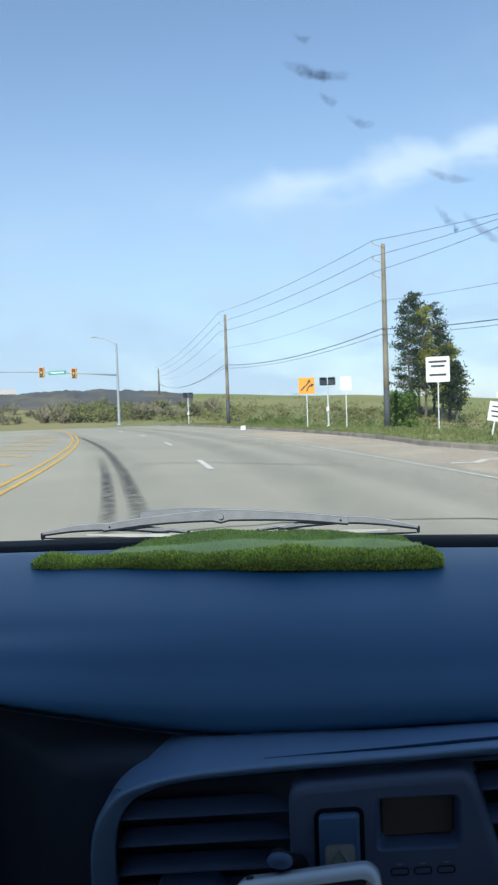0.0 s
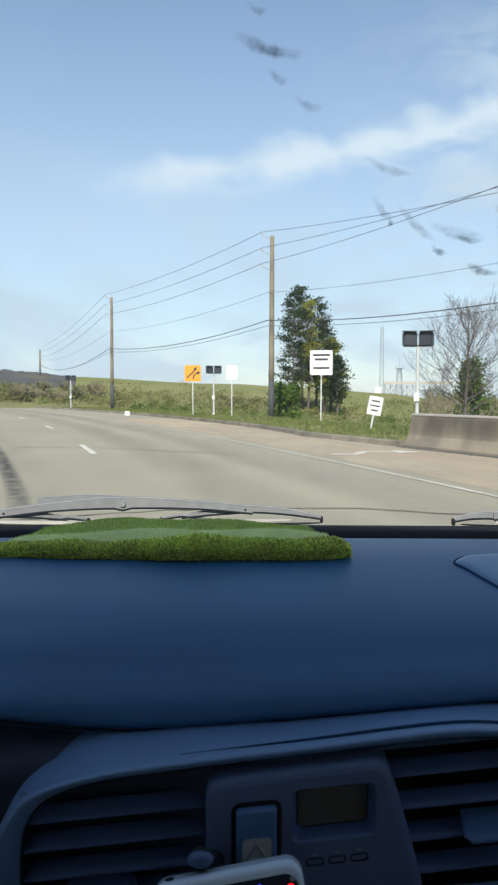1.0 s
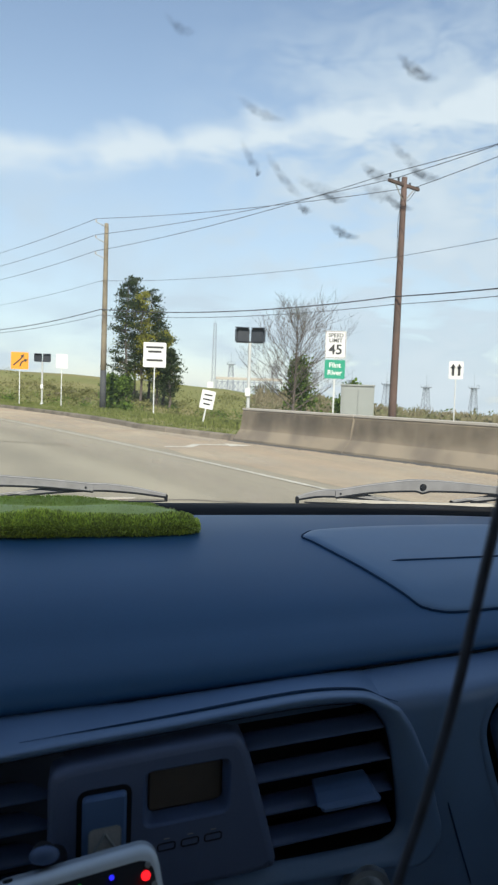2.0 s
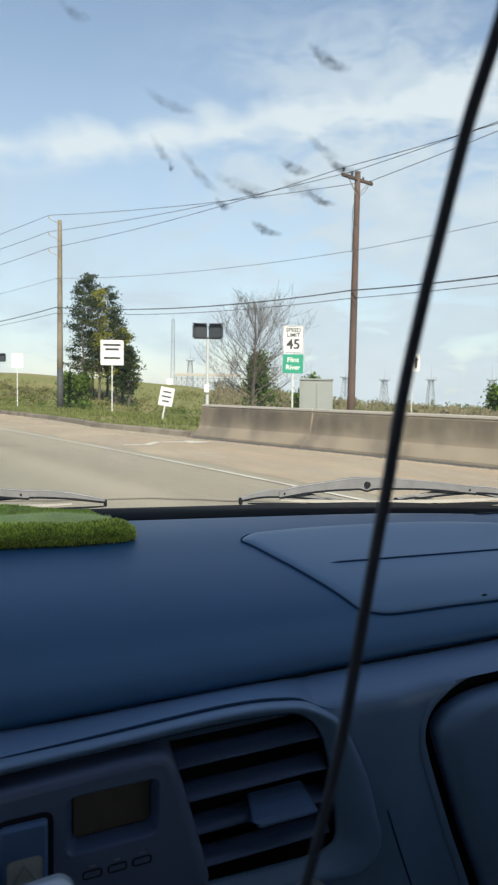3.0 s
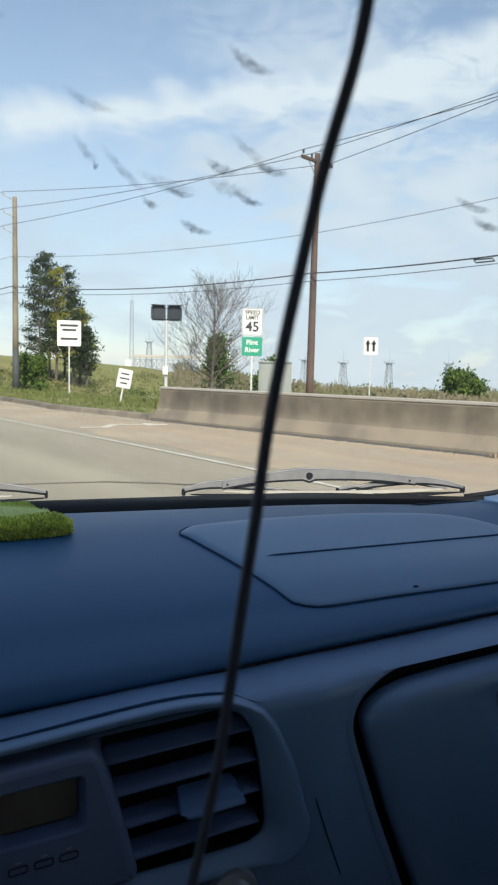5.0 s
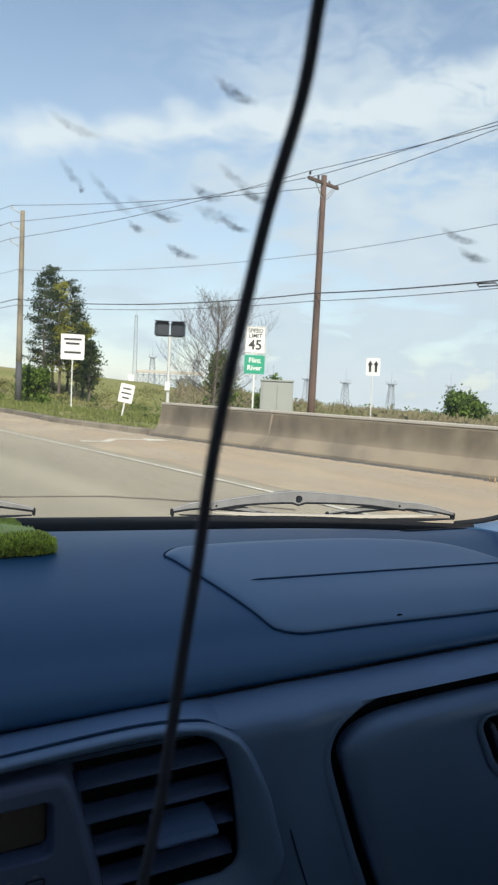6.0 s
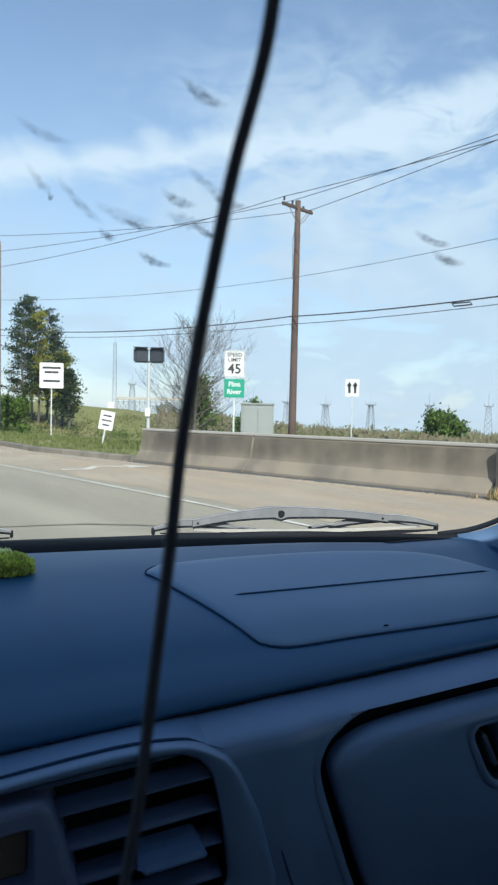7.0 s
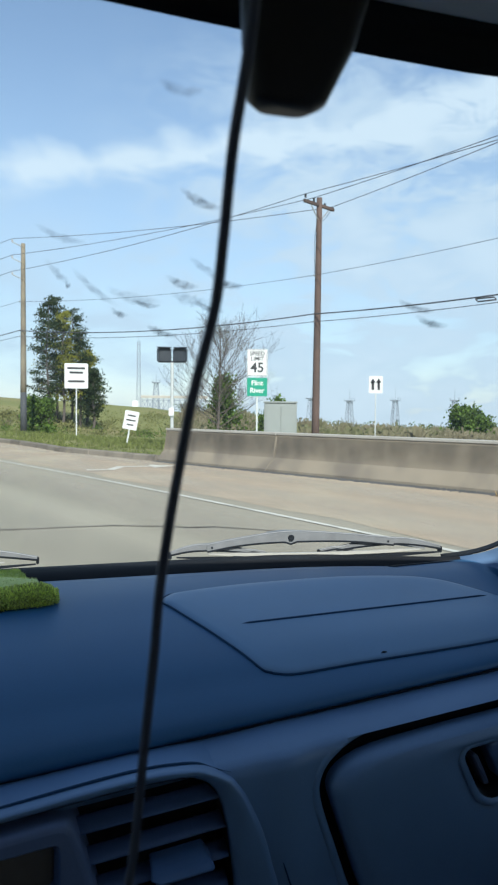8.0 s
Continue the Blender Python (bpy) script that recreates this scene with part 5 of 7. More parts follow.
def build_cabin():
    """Pillar trim, doors, floor and roof: what closes the car round the camera."""
    car = thing("car_cabin", "plain grey closed cabin of a parked car", "car", (0.05, -0.3, 0.0))
    inv = Matrix.Translation((-0.05, 0.3, 0.0))

    def own(ob):
        ob.matrix_local = inv
        return ob

    for sgn, name in ((1, "pillar_trim"), (-1, "pillar_trim")):
        def mx(p):
            return p if sgn > 0 else (0.10 - p[0], p[1], p[2])
        e1 = spline([(0.700, 0.915, 1.050), (0.738, 0.897, 1.058), (0.757, 0.872, 1.071), (0.774, 0.830, 1.096), (0.789, 0.772, 1.132), (0.790, 0.60, 1.245), (0.752, 0.345, 1.462), (0.74, 0.30, 1.50)], 40)
        rows = []
        for i, p in enumerate(e1):
            t = i / 39
            foot = max(0.0, 1 - 2.2 * t)
            q = (p[0] + 0.030, p[1] - 0.045 + 0.010 * foot, p[2] - 0.030 + 0.008 * foot)
            r = (p[0] + 0.060, p[1] - 0.115 + 0.02 * t + 0.030 * foot, p[2] - 0.055 + 0.024 * foot)
            o = (p[0] + 0.090, p[1] - 0.03, p[2] - 0.01)
            rows.append([mx(tuple(p)), mx(q), mx(r), mx(o)])
        v, f = loft(rows, closed=True, cap=True)
        own(make(name, v, f, M["trim"], car, "slate blue pillar trim", True))
        # black edge bead between trim and glass
        bm = bmesh.new()
        tube(bm, [mx((p[0] - 0.002, p[1] + 0.006, p[2] + 0.002)) for p in e1], 0.0035, 8)
        own(part("edge_bead", bm, M["black"], car, "black rubber bead", True))
        # door: lower panel with sill, upper frame rail, rear pillar
        x = 0.84 if sgn > 0 else -0.74
        bm = bmesh.new()
        block(bm, (0.05, 2.46, 0.955 if sgn < 0 else 0.93), Matrix.Translation((x, -0.40, 0.005)), 0.006)
        own(part("door_panel", bm, M["trim"] if sgn > 0 else M["shell"], car, "plain door panel"))
        bm = bmesh.new()
        block(bm, (0.05, 1.95, 0.12), Matrix.Translation((x - sgn * 0.03, -0.66, 1.40)), 0.006)
        own(part("roof_rail", bm, M["headliner"], car))
        # unseen panel over the rear side window, added to cut side light
        bm = bmesh.new()
        block(bm, (0.04, 1.14, 0.46), Matrix.Translation((x - sgn * 0.005, -1.05, 0.955)), 0.006)
        own(part("rear_side", bm, M["shell"], car))
        bm = bmesh.new()
        block(bm, (0.05, 0.12, 0.52), Matrix.Translation((x - sgn * 0.01, -0.42, 0.955)), 0.006)
        own(part("middle_pillar", bm, M["trim"], car))
        # pane in the front door, its tint added to cut the side light
        bm = bmesh.new()
        block(bm, (0.004, 1.05, 0.50), Matrix.Translation((x + sgn * 0.012, 0.17, 0.925)))
        own(part("side_pane", bm, M["side_glass"], car, "added side pane that dims the cabin light"))
    # unseen rear pane, added to dim light from behind
    bm = bmesh.new()
    block(bm, (1.50, 0.004, 0.22), Matrix.Translation((0.05, -1.61, 1.13)))
    own(part("rear_pane", bm, M["side_glass"], car, "added rear pane that dims the cabin light"))
    # front seats and rear head rests, unseen, added to block light on the dashboard
    for sx in (-0.36, 0.47):
        bm = bmesh.new()
        block(bm, (0.52, 0.16, 0.80), pose(sx, -0.30, 0.32, -10), 0.04, 0.85)
        own(part("seat_back", bm, M["shell"], car, "unseen grey seat back, added to block light"))
        bm = bmesh.new()
        block(bm, (0.30, 0.12, 0.22), pose(sx, -0.42, 1.11, -6), 0.03, 0.85)
        own(part("head_rest", bm, M["shell"], car, "unseen grey head rest, added to block light"))
    for sx in (-0.40, 0.05, 0.50):
        bm = bmesh.new()
        block(bm, (0.27, 0.12, 0.30), pose(sx, -1.08, 0.80, -6), 0.03, 0.85)
        own(part("rear_head_rest", bm, M["shell"], car, "unseen grey rear head rest, added to block light"))
    # roof lining
    rows = []
    for j in range(9):
        y = 0.332 - 1.950 * j / 8
        rows.append([(-0.72 + 1.54 * i / 20, y - (0.20 * (-0.72 + 1.54 * i / 20 - 0.15) ** 2 if j == 0 else 0), (1.4661 + head_rise(-0.72 + 1.54 * i / 20) if j == 0 else 1.484 + 0.035 * math.sin(math.pi * j / 8) + 0.02 * math.sin(math.pi * i / 20))) for i in range(21)])
    top = [[(p[0], p[1], p[2] + 0.03) for p in row] for row in rows]
    v, f = loft([a + b[::-1] for a, b in zip(rows, top)], closed=True, cap=True)
    own(make("roof_lining", v, f, M["headliner"], car, "grey cloth roof lining", True))
    # rear wall and header, unseen, narrow the rear opening to limit back light
    for nm, size, at in (("floor_pan", (1.58, 2.46, 0.05), (0.05, -0.40, 0.005)), ("rear_wall", (1.58, 0.06, 1.12), (0.05, -1.62, 0.03)), ("rear_header", (1.58, 0.06, 0.20), (0.05, -1.60, 1.32)), ("firewall", (1.58, 0.05, 0.98), (0.05, 0.86, 0.03)), ("seat_row", (1.3, 0.18, 0.75), (0.05, -0.95, 0.055))):
        bm = bmesh.new()
        block(bm, size, Matrix.Translation(at), 0.01)
        own(part(nm, bm, M["trim" if nm == "firewall" else "shell"], car))


build_cabin()

# ================= OUTSIDE =================


def line_x(y):
    """The white edge line: the road bends to the left ahead."""
    return 5.5 - 0.26 * y - 0.0022 * y * y


def edge_x(y):
    """Foot of the barrier and kerb on the near side."""
    if y < 8.0:
        return 8.0 + 0.30 * (8.0 - y)
    if y < 23.0:
        return 8.0 - 0.45 * (y - 8.0)
    return line_x(y) + 4.0 - (line_x(23.0) + 4.0 - 1.25) * math.exp(-(y - 23.0) / 6.0)


RIDGE = [(-180, 0.2), (-60, 0.8), (-28, 1.45), (-15, 1.40), (-3, 0.95), (3, 0.62), (9, 0.25), (14, -0.35), (20, -1.35), (24, -1.75), (60, -2.1), (110, -0.6), (180, 0.2)]


def ridge(az):
    for (a, ea), (b, eb) in zip(RIDGE, RIDGE[1:]):
        if a <= az <= b:
            t = (az - a) / (b - a)
            return ea + (eb - ea) * t * t * (3 - 2 * t)
    return 0.0


def ground_z(x, y):
    r = math.hypot(x, y)
    az = math.degrees(math.atan2(x, y))
    q = x - edge_x(max(-60.0, min(y, 90.0)))
    near = -0.04
    if q > 0.9:
        near = -0.04 + 0.16 * smoothstep(0.9, 1.7, q) - 0.050 * max(0.0, q - 2.0)
    near = max(near, -2.4) if q > 0 else near
    el = ridge(az)
    crest = 1.22 + 175 * math.tan(radians(el))
    t = smoothstep(75.0, 175.0, r)
    z = near * (1 - t) + crest * t
    if r > 175:
        z = crest + (smoothstep(175, 900, r)) * (-3.5 - 0.6 * crest) if el > 0 else 1.22 + r * math.tan(radians(el))
    bump = 0.25 * noise.noise(Vector((x * 0.03, y * 0.03, 0))) * smoothstep(45, 120, r)
    return z + bump


def build_ground():
    radii = [2.0]
    while radii[-1] < 4200:
        radii.append(radii[-1] * 1.055 + 0.12)
    na = 220
    verts, faces = [(0, 0, -0.05)], []
    for r in radii:
        for k in range(na):
            a = k * math.tau / na
            x, y = r * math.sin(a), r * math.cos(a)
            verts.append((x, y, ground_z(x, y)))
    for k in range(na):
        faces.append((0, 1 + (k + 1) % na, 1 + k))
    for i in range(len(radii) - 1):
        for k in range(na):
            a, b = 1 + i * na + k, 1 + i * na + (k + 1) % na
            faces.append((a, b, b + na, a + na))
    ob = make("ground", verts, faces, M["grass"], None, "", True)
    tagged(ob, "spring grassland rising to a long green bank", "ground", kind="structure")


build_ground()


def strip_mesh(name, y0, y1, step, left, right, z, material, parent=None, label="", wob=0.0, seed=1):
    """A strip of road surface between two offsets from the edge line."""
    rnd = random.Random(seed)
    rows, y = [], y0
    n = max(2, int((y1 - y0) / step) + 1)
    for i in range(n):
        y = y0 + (y1 - y0) * i / (n - 1)
        l = left(y) if callable(left) else left
        r = right(y) if callable(right) else right
        jl, jr = (wob * (rnd.random() - 0.5), wob * (rnd.random() - 0.5)) if wob else (0, 0)
        rows.append([(line_x(y) + l + jl, y, z), (line_x(y) + r + jr, y, z)])
    v, f = loft(rows)
    return make(name, v, f, material, parent, label)


def film_strip(name, y0, y1, step, mid, half, z, material, parent, label="", wob=0.0, seed=1, fade=8.0, slew=0.0):
    """A film on the road along the edge line, slewing away from it, dense in its middle and thin at its sides and ends."""
    rnd = random.Random(seed)
    n = max(2, int((y1 - y0) / step) + 1)
    rows, dens, drift = [], [], 0.0
    for i in range(n):
        y = y0 + (y1 - y0) * i / (n - 1)
        drift = 0.85 * drift + wob * (rnd.random() - 0.5)
        g = min(1.0, (y - y0) / fade, (y1 - y) / fade)
        rows.append([(line_x(y) + mid + slew * y + drift + half * e, y, z) for e in (-1, -0.45, 0, 0.45, 1)])
        dens += [0, 0.75 * g, g, 0.75 * g, 0]
    v, f = loft(rows)
    ob = make(name, v, f, material, parent, label)
    soften(ob, dens)
    return ob


def build_road():
    road = strip_mesh("road", -70, 150, 2.0, -34, lambda y: edge_x(y) - line_x(y) + 0.05, 0.0, M["asphalt"])
    tagged(road, "sunlit worn asphalt road bending left", "road", kind="structure")
    strip_mesh("shoulder", -40, 40, 1.0, 0.35, lambda y: edge_x(y) - line_x(y) + 0.04, 0.004, M["shoulder"], road, "sandy dusted shoulder", 0.25, 3)
    strip_mesh("edge_line", -40, 75, 1.0, -0.043, 0.043, 0.009, M["white_line"], road, "thin worn white edge line")
    for off in (-8.35, -8.65):
        strip_mesh("yellow_line", -30, 110, 1.0, off - 0.06, off + 0.06, 0.009, M["yellow_line"], road, "double yellow centre line")
    y = -20.4
    while y < 90:
        strip_mesh("lane_dash", y, y + 3.0, 0.75, -4.47, -4.33, 0.009, M["white_line"], road)
        y += 12.0
    film_strip("wheel_wear", 5, 62, 1.0, -5.25, 0.95, 0.0056, M["wear"], road, "darker band round the skid marks", 0.06, 71, 12.0, -0.072)
    film_strip("tyre_mark", 5, 44, 0.6, -5.27, 0.17, 0.0095, M["tyre_mark"], road, "black skid mark", 0.02, 640, 6.0, -0.072)
    film_strip("tyre_mark", 4, 21, 0.6, -5.68, 0.14, 0.0095, M["tyre_mark"], road, "black skid mark", 0.02, 690, 7.0, -0.072)
    for k, off in enumerate((-1.3, -3.1)):
        film_strip("wheel_wear", -20, 80, 1.0, off, 0.75, 0.0052, M["wear"], road, "darker band worn by wheels", 0.06, 50 + k)
    for k, (off, w) in enumerate(((-0.9, 0.5), (1.2, 0.6), (3.0, 0.5))):
        film_strip("dust_band", -20, 34, 0.7, off, w * 1.8, 0.0060 + 0.0004 * k, M["dust"], road, "pale drifted dust", 0.15, 60 + k)
    # hatched median beyond the yellow lines
    for k in range(9):
        y = 14 + 4 * k
        v = [(line_x(y) - 9.6, y, 0.009), (line_x(y) - 12.6, y + 1.6, 0.009), (line_x(y) - 12.6, y + 2.0, 0.009), (line_x(y) - 9.6, y + 0.4, 0.009)]
        make("median_hatch", v, [(0, 1, 2, 3)], M["yellow_line"], road)
    # bent turn arrow in the outer lane
    y = 16.5
    cx = line_x(y) + 1.7
    pts = [(p[0] * 0.62, p[1] * 0.55) for p in ((-1.3, -0.9), (-0.4, -0.9), (0.1, 0.0), (1.1, 0.0), (1.1, -0.35), (2.0, 0.12), (1.1, 0.60), (1.1, 0.25), (-0.1, 0.25), (-0.6, -0.65), (-1.3, -0.65))]
    v = [(cx + p[0], y + p[1] * 1.6, 0.010) for p in pts]
    make("turn_arrow", v, [(0, 1, 9, 10), (1, 2, 8, 9), (2, 3, 7, 8), (3, 4, 5), (3, 5, 7), (5, 6, 7)], M["white_line"], road, "worn white turn arrow")
    # long sealed crack lines
    rnd = random.Random(11)
    for k in range(3):
        y0 = 7 + 9.5 * k
        off = rnd.uniform(-7, 1)
        rows = []
        for i in range(22):
            t = i / 21
            x = line_x(y0) + off + 5.5 * (t - 0.5)
            yy = y0 + 1.1 * math.sin(3 * t + k) + 0.15 * rnd.random()
            rows.append([(x, yy, 0.006), (x + 0.01, yy + 0.05 + 0.03 * rnd.random(), 0.006)])
        v, f = loft(rows)
        make("sealed_crack", v, f, M["kerb"], road, "dark sealed crack")
    return road


build_road()

END_Y, START_Y = 9.6, 18.2     # the barrier's near and far ends


def build_barrier():
    b = thing("bridge_barrier", "weathered tan concrete bridge barrier with dark stains", "barrier", (edge_x(15), 15, 0.0))
    base = Vector((edge_x(15), 15, 0))
    prof = [(0.0, 0.0), (0.0, 0.07), (0.17, 0.30), (0.235, 0.76), (0.235, 0.775), (0.43, 0.775), (0.43, 0.0)]
    ys = [START_Y, 14.6, END_Y]
    for y1, y0 in zip(ys, ys[1:]):
        rows = []
        g = 0.012
        for i in range(9):
            y = y0 + g + (y1 - y0 - 2 * g) * i / 8
            rows.append([Vector((edge_x(y) + p[0], y, p[1])) - base for p in prof])
        v, f = loft(rows, closed=True, cap=True)
        make("panel", v, f, M["concrete"], b)
        rows = []
        for i in range(9):
            y = y0 + g + (y1 - y0 - 2 * g) * i / 8
            rows.append([Vector((edge_x(y) + p[0], y, p[1])) - base for p in ((0.215, 0.777), (0.215, 0.815), (0.225, 0.825), (0.44, 0.825), (0.45, 0.815), (0.45, 0.777))])
        v, f = loft(rows, closed=True, cap=True)
        make("coping", v, f, M["cap"], b, "paler concrete coping")
        # brown film over the upper face, denser towards the top
        rows, dens = [], []
        for i in range(25):
            y = y0 + 0.03 + (y1 - y0 - 0.06) * i / 24
            for_y = []
            for z_, q in ((0.30, 0.0), (0.42, 0.55), (0.58, 0.9), (0.74, 1.0)):
                xf = edge_x(y) + 0.17 + (z_ - 0.30) * 0.065 / 0.46 - 0.004
                for_y.append(Vector((xf, y, z_)) - base)
                dens.append(q)
            rows.append(for_y)
        v, f = loft(rows)
        soften(make("weather_stain", v, f, M["wall_film"], b, "dark brown film, denser towards the top"), dens)
        # dark joint filler
        rows = []
        for y in (y0 - g, y0 + g):
            rows.append([Vector((edge_x(y) + p[0] + 0.02, y, p[1] * 0.985)) - base for p in prof])
        v, f = loft(rows, closed=True, cap=True)
        make("joint", v, f, M["tar"], b, "dark open joint")
    # end post where the guardrail meets it
    bm = bmesh.new()
    block(bm, (0.34, 0.50, 0.79), Matrix.Translation(Vector((edge_x(END_Y) + 0.27, END_Y - 0.30, 0)) - base), 0.02)
    part("end_post", bm, M["kerb"], b, "dark stained end post")


build_barrier()


def rail_x(y):
    return edge_x(y) + 0.15


def build_guardrail():
    g = thing("guardrail", "weathered steel guardrail on posts in rough grass", "guardrail", (rail_x(4), 4, 0.0))
    base = Vector((rail_x(4), 4, 0))
    prof = [(0.0, 0.43), (-0.045, 0.46), (-0.05, 0.50), (-0.012, 0.545), (-0.012, 0.60), (-0.05, 0.645), (-0.045, 0.69), (0.0, 0.72), (0.006, 0.72), (-0.036, 0.69), (-0.040, 0.65), (-0.003, 0.60), (-0.003, 0.545), (-0.040, 0.495), (-0.036, 0.462), (0.006, 0.43)]
    y = 9.2
    while y > -14:
        rows = []
        for i in range(6):
            yy = y - 3.81 * i / 5 - (0.02 if i == 5 else 0)
            rows.append([Vector((rail_x(yy) + p[0], yy, p[1] + 0.06)) - base for p in prof])
        v, f = loft(rows, closed=True, cap=True)
        make("beam", v, f, M["steel"], g, smooth=False)
        for k in range(2):
            yy = y - 0.35 - 1.9 * k
            bm = bmesh.new()
            block(bm, (0.15, 0.12, 0.92), Matrix.Translation(Vector((rail_x(yy) + 0.16, yy, -0.05)) - base), 0.01)
            part("post", bm, M["tar"], g, "dark timber post")
            bm = bmesh.new()
            block(bm, (0.09, 0.10, 0.30), Matrix.Translation(Vector((rail_x(yy) + 0.05, yy, 0.50)) - base), 0.008)
            part("spacer", bm, M["tar"], g)
        y -= 3.81


build_guardrail()


def build_kerb():
    k = thing("kerb", "low stained concrete kerb along the grass", "kerb", (edge_x(40), 40, 0), kind="structure")
    base = Vector((edge_x(40), 40, 0))
    y = START_Y + 0.1
    while y < 78:
        rows = []
        for i in range(4):
            yy = y + 2.96 * i / 3
            rows.append([Vector((edge_x(yy) + p[0], yy, p[1])) - base for p in ((0, -0.02), (0.02, 0.12), (0.05, 0.15), (0.20, 0.15), (0.20, -0.02))])
        v, f = loft(rows, closed=True, cap=True)
        make("kerb_stone", v, f, M["kerb"], k)
        y += 3.0
    rows = []
    for i in range(70):
        yy = -20 + 110 * i / 69
        a = edge_x(yy) + (0.20 if yy > START_Y else 0.44)
        rows.append([(a, yy, 0.11), (a + 1.5, yy, 0.13 + 0.03 * math.sin(yy)), (a + 3.5, yy, 0.10), (a + 7.0, yy, ground_z(a + 7.0, yy) - 0.05)])
    v, f = loft(rows)
    tagged(make("verge", v, f, M["grass"], None, "", True), "uneven spring grass verge", "verge", kind="structure")


build_kerb()


def build_grass():
    """Uncounted grass and weeds on the verge."""
    rnd = random.Random(21)

    def patch(name, label, material, count, place, h0, h1):
        vs, fs = [], []
        for _ in range(count):
            x, y, z = place()
            for _b in range(5):
                h = rnd.uniform(h0, h1)
                a = rnd.uniform(0, math.tau)
                lean = rnd.uniform(0.1, 0.5) * h
                ox, oy = rnd.uniform(-0.06, 0.06), rnd.uniform(-0.06, 0.06)
                w = 0.008 + 0.012 * rnd.random()
                c, s = math.cos(a), math.sin(a)
                k = len(vs)
                vs += [(x + ox - s * w, y + oy + c * w, z), (x + ox + s * w, y + oy - c * w, z), (x + ox + c * lean * 0.5 + s * w * 0.7, y + oy + s * lean * 0.5 - c * w * 0.7, z + h * 0.6), (x + ox + c * lean, y + oy + s * lean, z + h)]
                fs += [(k, k + 1, k + 2), (k, k + 2, k + 3)]
        tagged(make(name, vs, fs, material), label, "grass", kind="stuff")

    def verge():
        y = rnd.uniform(START_Y, 72)
        return edge_x(y) + 0.25 + 5 * rnd.random() ** 1.5, y, 0.10

    def rail():
        y = rnd.uniform(-6, 9.4)
        return rail_x(y) + rnd.uniform(-0.5, 3.0), y, 0.02

    def foot():
        y = rnd.uniform(7.4, 9.6)
        return edge_x(y) + rnd.uniform(-0.35, 0.2), y, 0.0

    def behind():
        y = rnd.uniform(10, 34)
        q = 1.5 + 16 * rnd.random()
        x = edge_x(y) + q
        return x, y, ground_z(x, y)

    patch("verge_grass", "rough green grass along the kerb", M["blade"], 5200, verge, 0.04, 0.13)
    patch("weeds", "tall green weeds round the guardrail posts", M["blade"], 2600, rail, 0.06, 0.26)
    patch("dry_tufts", "pale dry tufts at the barrier foot", M["straw"], 60, foot, 0.06, 0.2)
    patch("rough_grass", "rough mixed grass behind the barrier", M["blade"], 5200, behind, 0.06, 0.24)
    patch("dry_reeds", "tall pale dry reeds behind the guardrail", M["straw"], 3600, lambda: (lambda r, a: (r * math.sin(a), r * math.cos(a), ground_z(r * math.sin(a), r * math.cos(a))))(rnd.uniform(26, 60), radians(rnd.uniform(27, 50))), 0.25, 0.6)
    # crumbs of dirt swept to the barrier's foot
    vs, fs = [], []
    for _ in range(3600):
        y = rnd.uniform(END_Y - 1, START_Y)
        x, r = edge_x(y) - abs(rnd.gauss(0, 0.07)), rnd.uniform(0.01, 0.035)
        k = len(vs)
        vs += [(x - r, y, 0.004), (x, y - r, 0.004), (x + r, y, 0.004), (x, y + r, 0.004), (x, y, 0.004 + r * 0.9)]
        fs += [(k, k + 1, k + 4), (k + 1, k + 2, k + 4), (k + 2, k + 3, k + 4), (k + 3, k, k + 4)]
    tagged(make("swept_dirt", vs, fs, M["soil"]), "dark dirt swept along the barrier foot", "dirt", kind="stuff")


build_grass()

# ---- trees and scrub ----


def leaf_quads(rnd, vs, fs, c, spread, count, size, flat=0.8):
    for _ in range(count):
        p = Vector(c) + Vector((rnd.gauss(0, spread), rnd.gauss(0, spread), rnd.gauss(0, spread * flat)))
        n = Vector((rnd.uniform(-1, 1), rnd.uniform(-1, 1), rnd.uniform(-0.3, 1))).normalized()
        a = n.orthogonal().normalized() * size * rnd.uniform(0.5, 1.2)
        b = n.cross(a) * rnd.uniform(0.45, 0.8)
        k = len(vs)
        vs += [p - a, p - b * 0.9, p + a, p + b]
        fs.append((k, k + 1, k + 2, k + 3))


